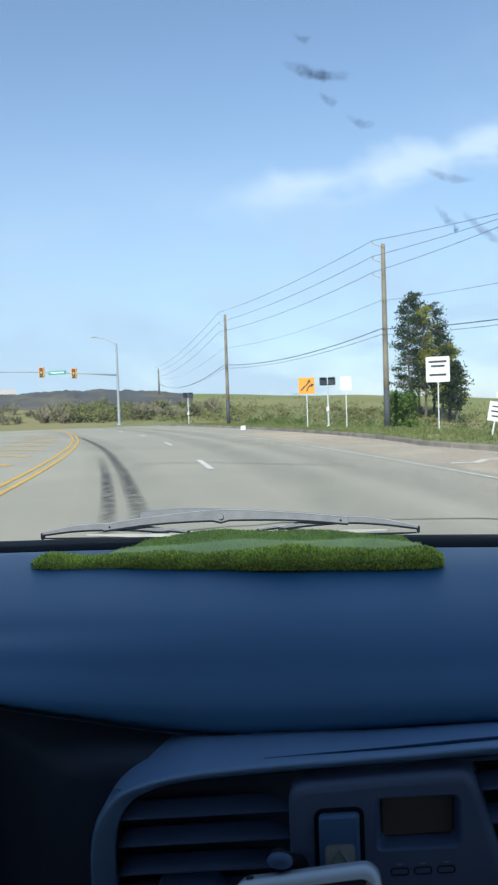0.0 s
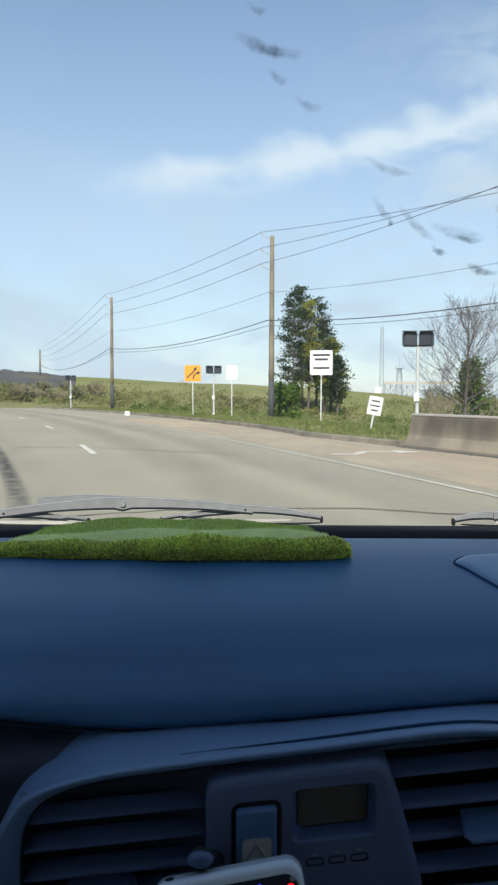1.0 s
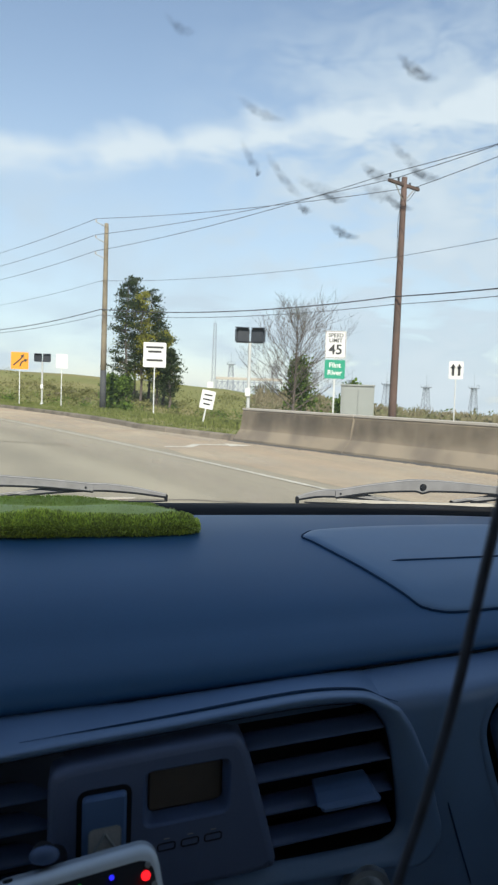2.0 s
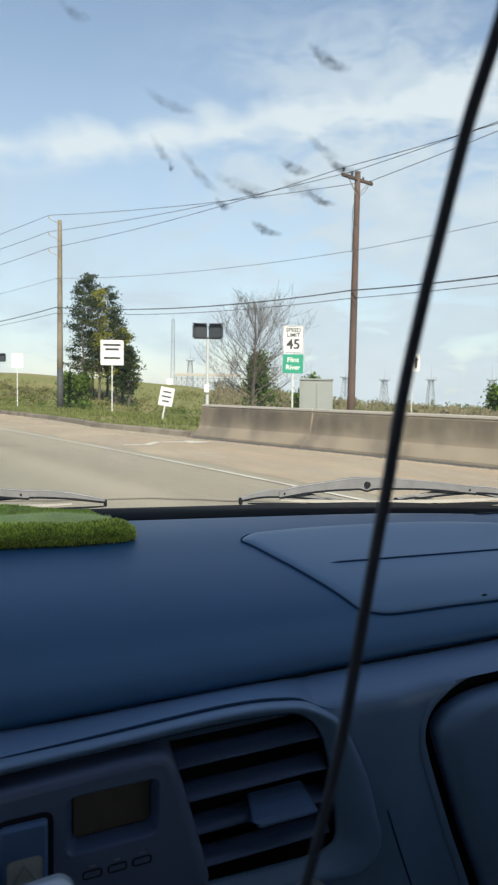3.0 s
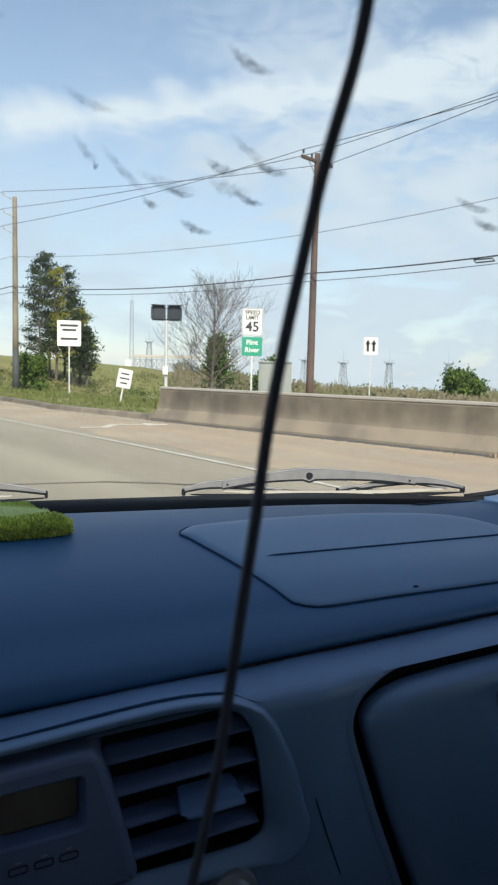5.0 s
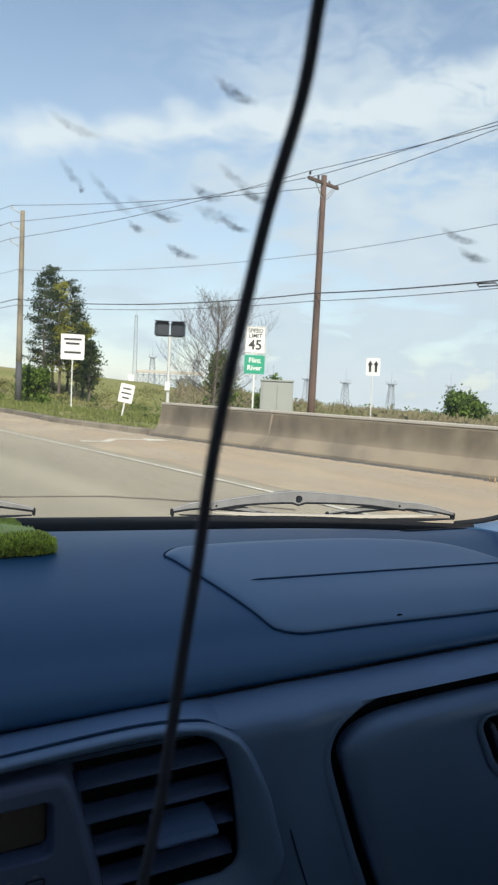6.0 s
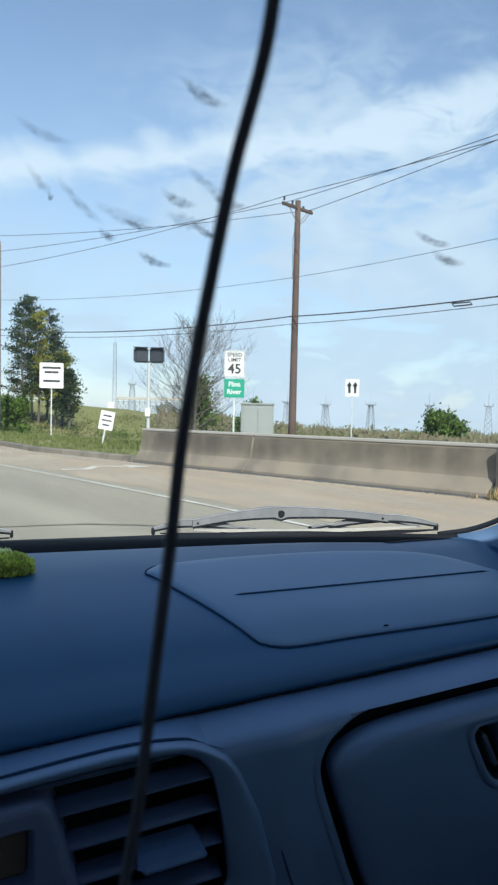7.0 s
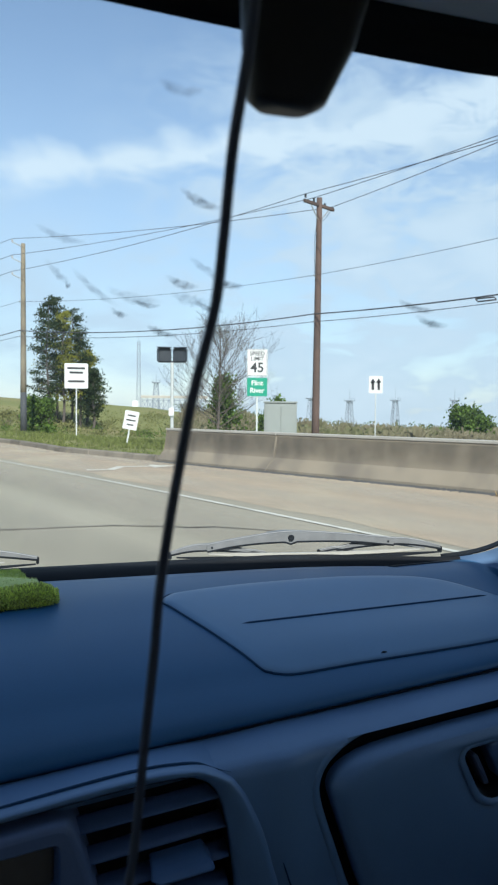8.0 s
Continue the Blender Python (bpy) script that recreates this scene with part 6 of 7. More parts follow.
def branches(rnd, base, height, spread, levels, first, up=0.5, r0=0.1):
    """Tapered limbs as (a, b, ra, rb), and the twig ends."""
    segs, tips = [], []

    def grow(p, d, l, r, lv):
        n = 3
        for i in range(n):
            d2 = (d + Vector((rnd.uniform(-0.22, 0.22), rnd.uniform(-0.22, 0.22), rnd.uniform(-0.05, 0.16)))).normalized()
            q = p + d2 * l / n
            r2 = r * 0.80
            segs.append((p, q, r, r2))
            p, d, r = q, d2, r2
            if lv > 0 and i >= (0 if lv < levels else 1):
                for _ in range(rnd.choice((1, 2, 2))):
                    s = Vector((rnd.uniform(-1, 1), rnd.uniform(-1, 1), rnd.uniform(0.0, up * 2))).normalized()
                    grow(p, (d * 0.45 + s * 0.85).normalized(), l * rnd.uniform(0.5, 0.72), r * 0.62, lv - 1)
        if lv > 0:
            for _ in range(2):
                s = Vector((rnd.uniform(-1, 1), rnd.uniform(-1, 1), rnd.uniform(0.2, 1))).normalized()
                grow(p, (d * 0.7 + s * 0.6).normalized(), l * 0.6, r * 0.8, lv - 1)
        tips.append(p)

    grow(Vector(base), Vector((0, 0, 1)), first, r0, levels)
    top = max(s[1].z for s in segs)
    k = height / top
    wide = max(max(abs(s[1].x), abs(s[1].y)) for s in segs)
    w = spread / wide
    S = Matrix.Diagonal((w, w, k, 1))
    segs = [(S @ a, S @ b, ra, rb) for a, b, ra, rb in segs]
    return segs, [S @ t for t in tips]


def build_tree(name, label, at, height, spread, seed, leaf, per_tip, size, levels=4, r0=0.12, tip_spread=0.18, rmin=0.012):
    """A young tree, leafy almost to the ground."""
    rnd = random.Random(seed)
    t = thing(name, label, "tree", (at[0], at[1], ground_z(*at) - 0.05))
    segs, tips = branches(rnd, (0, 0, 0), height, spread, levels, height * 0.30, 0.5, r0)
    bm = bmesh.new()
    for a, b, ra, rb in segs:
        rod(bm, a, b, max(ra, rmin), max(rb, rmin), 6 if ra > 0.04 else 3)
    part("trunk", bm, M["bark"], t, "grey-brown trunk and limbs")
    vs, fs = [], []
    for p in tips:
        leaf_quads(rnd, vs, fs, p, tip_spread, per_tip, size)
    for _ in range(70):      # low growth round the foot
        a, l, z = rnd.uniform(0, math.tau), rnd.random() ** 0.5, rnd.uniform(0.05, 0.62)
        wide = spread * (0.55 + 0.5 * math.sin(math.pi * min(1.0, z + 0.2)))
        leaf_quads(rnd, vs, fs, (wide * l * math.cos(a), wide * l * math.sin(a), height * z), tip_spread * 1.3, per_tip, size)
    make("crown", vs, fs, leaf, t, "crown of small leaves and twigs")
    return t




def build_bare_tree(at, height, spread, seed):
    """A leafless tree: a short trunk, many rising limbs, and a lace of fine twigs in an oval crown."""
    rnd = random.Random(seed)
    t = thing("bare_tree", "grey bare roadside tree with a lacy oval crown", "tree", (at[0], at[1], ground_z(*at) - 0.05))
    limbs, twigs = bmesh.new(), []
    lead = [Vector((0.12 * math.sin(2.1 * k / 9), 0.10 * math.cos(1.7 * k / 9) - 0.10, height * 0.93 * k / 9)) for k in range(10)]
    tube(limbs, lead, [0.085 * (1 - 0.93 * k / 9) + 0.006 for k in range(10)], 7)

    def lace(p, d, l, r, lv):
        q = p
        for i in range(3):
            d = (d + Vector((rnd.uniform(-0.22, 0.22), rnd.uniform(-0.22, 0.22), rnd.uniform(-0.02, 0.14)))).normalized()
            q2 = q + d * l / 3
            twigs.append((q, q2, r))
            q, r = q2, r * 0.8
            if lv:
                for _ in range(3 if lv > 1 else 2):
                    side = Vector((rnd.uniform(-1, 1), rnd.uniform(-1, 1), rnd.uniform(-0.1, 0.9))).normalized()
                    lace(q, (d * 0.7 + side * 0.7).normalized(), l * rnd.uniform(0.38, 0.6), r * 0.6, lv - 1)

    for k in range(34):
        s_ = 0.14 + 0.78 * (k + rnd.random()) / 34
        p = lead[0].lerp(lead[-1], s_)
        a_ = k * 2.4 + rnd.uniform(-0.5, 0.5)
        wide = spread * math.sin(math.pi * min(1.0, 0.22 + 0.80 * s_)) ** 0.75 * rnd.uniform(0.75, 1.1)
        up_ = 0.45 + 0.75 * s_
        d = Vector((math.cos(a_), math.sin(a_), up_)).normalized()
        lace(p, d, max(0.5, wide) * 1.05, 0.024 * (1.15 - s_) + 0.006, 2)
    for p, q, r in twigs:
        rod(limbs, p, q, max(r, 0.0045), max(r * 0.75, 0.004), 3)
    part("trunk", limbs, M["bark"], t, "grey-brown trunk, limbs and twigs")
    vs, fs = [], []
    for p, q, r in twigs[::3]:
        leaf_quads(rnd, vs, fs, q, 0.05, 1, 0.022)
    make("crown", vs, fs, M["bud"], t, "first pale buds on the twigs")


build_bare_tree((10.0, 37.3), 6.2, 2.7, 4)
build_tree("green_tree", "young tree in fresh green leaf behind the barrier", (11.6, 41.0), 3.9, 0.95, 8, M["leaf"], 14, 0.11, 3, 0.06, 0.18)
build_tree("green_tree", "small tree in fresh green leaf beyond the barrier", (17.0, 49.0), 3.2, 1.1, 9, M["leaf"], 14, 0.12, 3, 0.06, 0.2)
build_tree("green_tree", "low leafy tree on the edge of the field", (44.0, 66.0), 4.2, 2.2, 10, M["leaf"], 16, 0.2, 3, 0.08, 0.35)
build_tree("green_tree", "leafy green tree by the reed bed", (50.0, 58.0), 4.8, 2.2, 13, M["leaf_y"], 16, 0.2, 3, 0.08, 0.35)
build_tree("green_tree", "young tree in leaf at the foot of the bank", (1.6, 52.0), 2.4, 1.0, 12, M["leaf"], 14, 0.12, 3, 0.05, 0.2)


def build_pine(at, height, seed, label):
    rnd = random.Random(seed)
    t = thing("pine_tree", label, "pine tree", (at[0], at[1], ground_z(*at) - 0.05), group="pines beside the road")
    bm = bmesh.new()
    tube(bm, [(0.15 * math.sin(k), 0.1 * math.cos(k * 1.3), height * k / 8) for k in range(9)], [0.20 * (1 - 0.85 * k / 8) for k in range(9)], 8)
    vs, fs = [], []
    wide = height * rnd.uniform(0.15, 0.21)
    for i in range(64):
        s = 0.24 + 0.76 * (i + rnd.random()) / 64
        z = height * s
        a = rnd.uniform(0, math.tau)
        l = wide * math.sin(math.pi * (0.12 + 0.83 * s)) ** 0.8 * rnd.uniform(0.35, 1.2) + 0.2
        e = Vector((math.cos(a) * l, math.sin(a) * l, z + rnd.uniform(-0.2, 0.5)))
        rod(bm, (0, 0, z - 0.3), e, 0.045 * (1.1 - s) + 0.014, 0.012, 4)
        for k in range(4):
            c = Vector((0, 0, z)).lerp(e, 0.45 + 0.2 * k)
            leaf_quads(rnd, vs, fs, c, 0.20 + 0.07 * l, rnd.randint(8, 26), 0.15, 0.6)
    part("trunk", bm, M["bark"], t, "dark straight trunk with short limbs")
    make("crown", vs, fs, M["needle"] if seed % 3 else M["leaf_y"], t, "dark needle crown" if seed % 3 else "yellow-green crown")


for k, (az, d, h) in enumerate(((2.3, 96, 15.5), (2.9, 104, 17.0), (3.4, 98, 14.5), (4.0, 106, 15.5), (4.6, 98, 12.0), (5.1, 104, 10.0), (5.6, 97, 7.5))):
    build_pine((d * math.sin(radians(az)), d * math.cos(radians(az))), h, 31 + k, "yellow-green tree among dark pines" if (31 + k) % 3 == 0 else "tall dark pine on the roadside bank")


def twig_shrub(rnd, vs, fs, x, y, z0, h, w, count):
    """Rising bare twigs, fanned out from one root."""
    for _c in range(count):
        a, l = rnd.uniform(0, math.tau), rnd.random() ** 0.6
        px, py = x + 0.3 * w * l * math.cos(a), y + 0.3 * w * l * math.sin(a)
        qx, qy = x + w * l * math.cos(a) + rnd.gauss(0, 0.1), y + w * l * math.sin(a) + rnd.gauss(0, 0.1)
        z1, z2 = z0 + h * rnd.uniform(0.0, 0.45), z0 + h * (1.05 - 0.35 * l * l) * rnd.uniform(0.6, 1.08)
        t_ = rnd.uniform(0.03, 0.10)
        k = len(vs)
        vs += [(px - t_, py + t_ * 0.5, z1), (px + t_, py - t_ * 0.5, z1), (qx + t_, qy - t_ * 0.5, z2), (qx - t_, qy + t_ * 0.5, z2)]
        fs.append((k, k + 1, k + 2, k + 3))


def build_scrub():
    rnd = random.Random(77)
    vs, fs = [], []
    for _ in range(900):
        az, r = rnd.uniform(12, 75), 52 + 170 * rnd.random() ** 1.3
        x, y = r * math.sin(radians(az)), r * math.cos(radians(az))
        h = rnd.uniform(0.6, 1.3) + 0.008 * r + 1.8 * max(0.0, noise.noise(Vector((x * 0.035, y * 0.035, 4)))) ** 0.8
        w, z0 = h * rnd.uniform(0.5, 0.9), ground_z(x, y) - 0.1
        twig_shrub(rnd, vs, fs, x, y, z0, h, w, 46)
        for _c in range(4):
            a, l = rnd.uniform(0, math.tau), rnd.random() ** 0.6
            leaf_quads(rnd, vs, fs, (x + 0.8 * w * l * math.cos(a), y + 0.8 * w * l * math.sin(a), z0 + h * rnd.uniform(0.25, 0.85)), 0.30 * h ** 0.5, 10, 0.20, 0.7)
    tagged(make("scrub", vs, fs, M["scrub"]), "budding brown-green scrub across the low field", "scrub", kind="stuff")
    vs, fs = [], []
    for _ in range(260):
        az, r = rnd.uniform(12, 80), rnd.uniform(420, 620)
        x, y = r * math.sin(radians(az)), r * math.cos(radians(az))
        z0 = ground_z(x, y)
        for _c in range(4):
            leaf_quads(rnd, vs, fs, (x + rnd.gauss(0, 5), y + rnd.gauss(0, 4), z0 + rnd.uniform(0.5, 6.0)), 1.6, 12, 0.9, 0.8)
    tagged(make("far_wood", vs, fs, M["leaf"]), "dark distant wood along the horizon", "wood", kind="stuff")
    # bushes in fresh leaf and bare brown shrubs before the soil heap and at the bank's foot
    vs, fs, bv, bf = [], [], [], []
    for _ in range(150):
        az = rnd.choice((rnd.uniform(-23.5, -18.2), rnd.uniform(-34, -23), rnd.uniform(-18.5, -12.5), rnd.uniform(-12, 4)))
        r = rnd.uniform(93, 116)
        x, y = r * math.sin(radians(az)), r * math.cos(radians(az))
        z0, h = ground_z(x, y) - 0.05, rnd.uniform(0.7, 2.0) if az < -12 else rnd.uniform(0.4, 1.1)
        if -23.5 < az < -18.2 or (az > -12 and rnd.random() < 0.5):
            for _c in range(7):
                a, l = rnd.uniform(0, math.tau), rnd.random() ** 0.5
                leaf_quads(rnd, vs, fs, (x + 0.9 * h * l * math.cos(a), y + 0.9 * h * l * math.sin(a), z0 + h * rnd.uniform(0.15, 0.9 - 0.3 * l)), 0.34 * h ** 0.5, 26, 0.17, 0.8)
        else:
            twig_shrub(rnd, bv, bf, x, y, z0, h, h * 0.9, 40)
            leaf_quads(rnd, bv, bf, (x, y, z0 + 0.4 * h), 0.5, 16, 0.18, 0.6)
    tagged(make("roadside_bushes", vs, fs, M["bank"]), "fresh green bushes before the soil heap", "bushes", kind="stuff")
    tagged(make("bare_shrubs", bv, bf, M["scrub"]), "brown budding shrubs along the bank's foot", "shrubs", kind="stuff")
    # low brown growth along the foot of the bank
    vs, fs = [], []
    for _ in range(620):
        az, r = rnd.uniform(-34, 19), rnd.gauss(104, 18)
        x, y = r * math.sin(radians(az)), r * math.cos(radians(az))
        if r < 72 or x < edge_x(min(y, 90)) + 3:
            continue
        leaf_quads(rnd, vs, fs, (x, y, ground_z(x, y) + 0.25), rnd.uniform(0.5, 1.0), 40, 0.16, 0.35)
    tagged(make("bank_scrub", vs, fs, M["bank"]), "low brown-green growth along the bank", "scrub", kind="stuff")
    # low bushes on the slope
    vs, fs = [], []
    for _ in range(60):
        az, r = rnd.uniform(-30, 18), rnd.uniform(60, 110)
        x, y = r * math.sin(radians(az)), r * math.cos(radians(az))
        if x < edge_x(min(y, 90)) + 2:
            continue
        z0 = ground_z(x, y)
        w = rnd.uniform(0.3, 0.6)
        leaf_quads(rnd, vs, fs, (x, y, z0 + 0.3), w, 150, 0.10, 0.6)
    tagged(make("slope_bushes", vs, fs, M["leaf"]), "low green bushes on the bank's foot", "bushes", kind="stuff")


build_scrub()

# ---- far steelwork ----


def lattice(bm, h, w0, w1, n, r):
    """A four-legged lattice tower."""
    def corner(s, k):
        w = w0 + (w1 - w0) * s
        return Vector(((-w, w, w, -w)[k], (-w, -w, w, w)[k], h * s))
    lev = [1 - (1 - i / n) ** 1.25 for i in range(n + 1)]
    for a, b in zip(lev, lev[1:]):
        for k in range(4):
            rod(bm, corner(a, k), corner(b, k), r, r, 4)
            rod(bm, corner(a, k), corner(b, (k + 1) % 4), r * 0.7, r * 0.7, 3)
            rod(bm, corner(a, (k + 1) % 4), corner(b, k), r * 0.7, r * 0.7, 3)
            rod(bm, corner(b, k), corner(b, (k + 1) % 4), r * 0.7, r * 0.7, 3)


def build_pylons():
    first = None
    azs = [10.2, 13.5, 16.6, 19.4, 22.0, 24.9, 28.3, 32.6, 36.8, 41.2, 46.5]
    for k, az in enumerate(azs):
        d = 640 - 12 * k
        x, y = d * math.sin(radians(az)), d * math.cos(radians(az))
        z = ground_z(x, y) - 1.0
        if first is None:
            first = thing("lattice_tower", "grey steel lattice tower standing in a far row", "tower", (x, y, z), group="row of lattice towers")
            bm = bmesh.new()
            lattice(bm, 27, 3.4, 1.5, 7, 0.20)
            part("lattice", bm, M["pylon"], first)
            bm = bmesh.new()
            block(bm, (6.2, 6.2, 0.7), Matrix.Translation((0, 0, 27)), 0.1)
            for sx in (-2.9, 2.9):
                for sy in (-2.9, 2.9):
                    rod(bm, (sx, sy, 27.5), (sx, sy, 29.3), 0.16, 0.16, 4)
            rod(bm, (-2.9, -2.9, 29.2), (2.9, -2.9, 29.2), 0.14, 0.14, 4)
            part("platform", bm, M["pylon"], first)
            bm = bmesh.new()
            rod(bm, (0, 0, 27.5), (0, 0, 37), 0.22, 0.08, 5)
            part("aerial", bm, M["pylon"], first)
        else:
            copy_thing(first, pose(x, y, z, 0, 0, 7 * k))
    m = thing("radio_mast", "tall thin lattice radio mast far beyond the bank", "mast", (330 * math.sin(radians(8.9)), 330 * math.cos(radians(8.9)), -2))
    bm = bmesh.new()
    lattice(bm, 33, 0.9, 0.55, 12, 0.07)
    rod(bm, (0, 0, 33), (0, 0, 37), 0.07, 0.04, 5)
    part("lattice", bm, M["pylon"], m)


build_pylons()


def build_gantry():
    """The trussed structure on top of the bank."""
    az, d = radians(11.6), 176.0
    x, y = d * math.sin(az), d * math.cos(az)
    g = thing("trussed_gantry", "long pale trussed gantry on top of the bank", "gantry", (x, y, ground_z(x, y) - 0.3))
    rot = Matrix.Rotation(-az, 4, "Z") @ Matrix.Diagonal((1.25, 1.0, 1.75, 1.0))
    bm = bmesh.new()
    for sy in (-0.6, 0.6):
        for z in (0.5, 1.7):
            rod(bm, rot @ Vector((-6, sy, z)), rot @ Vector((6, sy, z)), 0.08, 0.08, 4)
        for k in range(12):
            x0 = -6 + k
            rod(bm, rot @ Vector((x0, sy, 0.0)), rot @ Vector((x0, sy, 2.0)), 0.07, 0.07, 4)
            rod(bm, rot @ Vector((x0, sy, 0.5)), rot @ Vector((x0 + 1, sy, 1.7)), 0.05, 0.05, 4)
            rod(bm, rot @ Vector((x0 + 1, sy, 0.5)), rot @ Vector((x0, sy, 1.7)), 0.05, 0.05, 4)
    part("truss", bm, M["pylon"], g, "grey lattice truss")
    bm = bmesh.new()
    block(bm, (12.4, 1.6, 0.35), rot @ Matrix.Translation((0, 0, 1.95)), 0.03)
    part("deck", bm, M["cap"], g, "pale deck")
    bm = bmesh.new()
    block(bm, (1.1, 1.0, 1.2), rot @ Matrix.Translation((-7.2, 0, 0.4)), 0.05)
    part("hut", bm, M["sign_white"], g, "small white hut")


build_gantry()


def build_spoil():
    """A long heap of bare soil against the bank."""
    rows = []
    for i in range(121):
        az = -31 + 17 * i / 120
        row = []
        for j in range(9):
            r = 118 + 7 * j
            x, y = r * math.sin(radians(az)), r * math.cos(radians(az))
            h = 1.7 * math.sin(math.pi * j / 8) * max(0.0, math.sin(math.pi * i / 120)) ** 0.6 * (1 + 0.4 * noise.noise(Vector((az * 0.5, j * 0.6, 2))) + 0.22 * noise.noise(Vector((az * 2.2, j * 1.3, 5))) + 0.10 * noise.noise(Vector((az * 6, j * 2.1, 9))))
            row.append((x, y, ground_z(x, y) - 0.1 + h))
        rows.append(row)
    v, f = loft(rows)
    tagged(make("soil_heap", v, f, M["soil"], None, "", True), "long heap of bare grey soil on the bank", "soil", kind="structure")


build_spoil()

# ---- poles and wires ----
POLES = {"a": (0.5, 41.7, 10.0), "b": (11.6, 27.8, 9.7), "c": (-13.2, 65.5, 9.8), "d": (-40.0, 134.0, 9.6), "e": (19.8, 0.5, 10.6)}


def arm_dir(p, q):
    d = Vector((q[0] - p[0], q[1] - p[1], 0)).normalized()
    return Vector((-d.y, d.x, 0))


def build_pole(key, label, wood, crossarm):
    x, y, h = POLES[key]
    z0 = ground_z(x, y) - 0.1
    p = thing("utility_pole", label, "utility pole", (x, y, z0), group="utility poles")
    bm = bmesh.new()
    hh = h - z0
    lean = 0.05 if crossarm else 0.01
    foot = 2.3 if not crossarm else 0.3
    tube(bm, [(lean * 0.6 * (s - 1) * 2, 0, foot + (hh - foot) * s) for s in [k / 8 for k in range(9)]], [0.16 - 0.05 * k / 8 for k in range(9)], 12)
    part("shaft", bm, wood, p, "weathered round timber shaft", True)
    bm = bmesh.new()
    tube(bm, [(-lean * 1.2, 0, 0), (-lean * 1.2, 0, foot + 0.02)], [0.172, 0.163], 12)
    part("tarred_foot", bm, M["tar"] if not crossarm else wood, p, "dark tarred foot", True)
    ends = []
    if crossarm:
        d = arm_dir(POLES["b"], POLES["a"])
        bm = bmesh.new()
        a = math.atan2(d.y, d.x)
        block(bm, (2.4, 0.10, 0.12), pose(0, 0, hh - 0.35, 0, 4, math.degrees(a)), 0.01)
        part("crossarm", bm, wood, p, "timber crossarm")
        for s in (-1.1, -0.45, 0.45, 1.1):
            bm = bmesh.new()
            c = d * s + Vector((0, 0, hh - 0.24))
            for k in range(3):
                rod(bm, c + Vector((0, 0, 0.05 * k)), c + Vector((0, 0, 0.05 * k + 0.035)), 0.05, 0.035, 10)
            part("insulator", bm, M["signal"], p)
        bm = bmesh.new()
        for s in (-0.55, 0.55):
            rod(bm, Vector((0, 0, hh - 0.95)), d * s * 1.4 + Vector((0, 0, hh - 0.32)), 0.02, 0.02, 5)
        part("arm_brace", bm, M["steel"], p)
        ends = [d * -1.1 + Vector((0, 0, hh - 0.1)), d * 0.45 + Vector((0, 0, hh - 0.1)), d * 1.1 + Vector((0, 0, hh - 0.1))]
        bm = bmesh.new()
        tube(bm, spline([d * -1.0 + Vector((0, 0, hh - 0.25)), d * -0.5 + Vector((0, 0, hh - 0.7)), Vector((-0.15, 0, hh - 1.3)), Vector((-0.17, 0, hh - 3.0))], 20), 0.012, 5)
        part("drop_wire", bm, M["wire"], p)
    else:
        for k in range(3):
            z = hh - 0.15 - 0.85 * k
            tip = Vector((-0.55, -0.1, z + 0.18))
            bm = bmesh.new()
            rod(bm, Vector((-0.08, 0, z)), tip, 0.03, 0.02, 6)
            part("bracket", bm, M["galv"], p, "pale angled bracket")
            bm = bmesh.new()
            for q in range(3):
                rod(bm, tip + Vector((0, 0, 0.05 * q)), tip + Vector((0, 0, 0.05 * q + 0.035)), 0.045, 0.03, 10)
            part("insulator", bm, M["cap"], p)
            ends.append(tip + Vector((0, 0, 0.17)))
    for z in (hh * 0.70, hh * 0.55, hh * 0.52):
        bm = bmesh.new()
        rod(bm, (-0.22, 0, z), (0.0, 0, z), 0.03, 0.03, 6)
        part("clamp", bm, M["steel"], p)
        ends.append(Vector((-0.22, 0, z)))
    return [Vector((x, y, z0)) + e for e in ends]


HOOKS = {
    "a": build_pole("a", "grey-brown utility pole with a tarred foot on the grass", M["pole"], False),
    "b": build_pole("b", "red-brown utility pole with crossarm and insulators", M["pole_red"], True),
    "c": build_pole("c", "weathered utility pole further along the road", M["pole"], False),
    "d": build_pole("d", "distant utility pole at the foot of the bank", M["pole"], False),
    "e": build_pole("e", "utility pole beside the shoulder", M["pole"], False),
}


def build_wires():
    for a, b in (("e", "b"), ("b", "a"), ("a", "c"), ("c", "d")):
        for k, (p, q) in enumerate(zip(HOOKS[a], HOOKS[b])):
            sag = (0.35, 0.35, 0.4, 0.45, 0.6, 0.5)[k] * (p - q).length / 30
            r = (0.013, 0.013, 0.013, 0.009, 0.024, 0.013)[k]
            bm = bmesh.new()
            tube(bm, [p.lerp(q, t / 24) + Vector((0, 0, -sag * 4 * (t / 24) * (1 - t / 24))) for t in range(25)], r, 5)
            w = part("overhead_wire", bm, M["wire"], None)
            tagged(w, "thick black cable strung between poles" if k == 4 else "thin dark wire strung between utility poles", "wire", "overhead wires")
    p, q = HOOKS["e"][4], HOOKS["b"][4]
    c = p.lerp(q, 0.72) + Vector((0, 0, -0.55))
    bm = bmesh.new()
    tube(bm, [c + Vector((0.0, 0.0, 0.05)), c + Vector((0.35, -0.45, 0.06)), c + Vector((0.40, -0.5, -0.02)), c + Vector((0.05, -0.05, -0.04)), c + Vector((0.0, 0.0, 0.05))], 0.025, 6)
    tagged(part("cable_loop", bm, M["wire"], None), "black spare loop lashed to the cable", "cable loop")


build_wires()

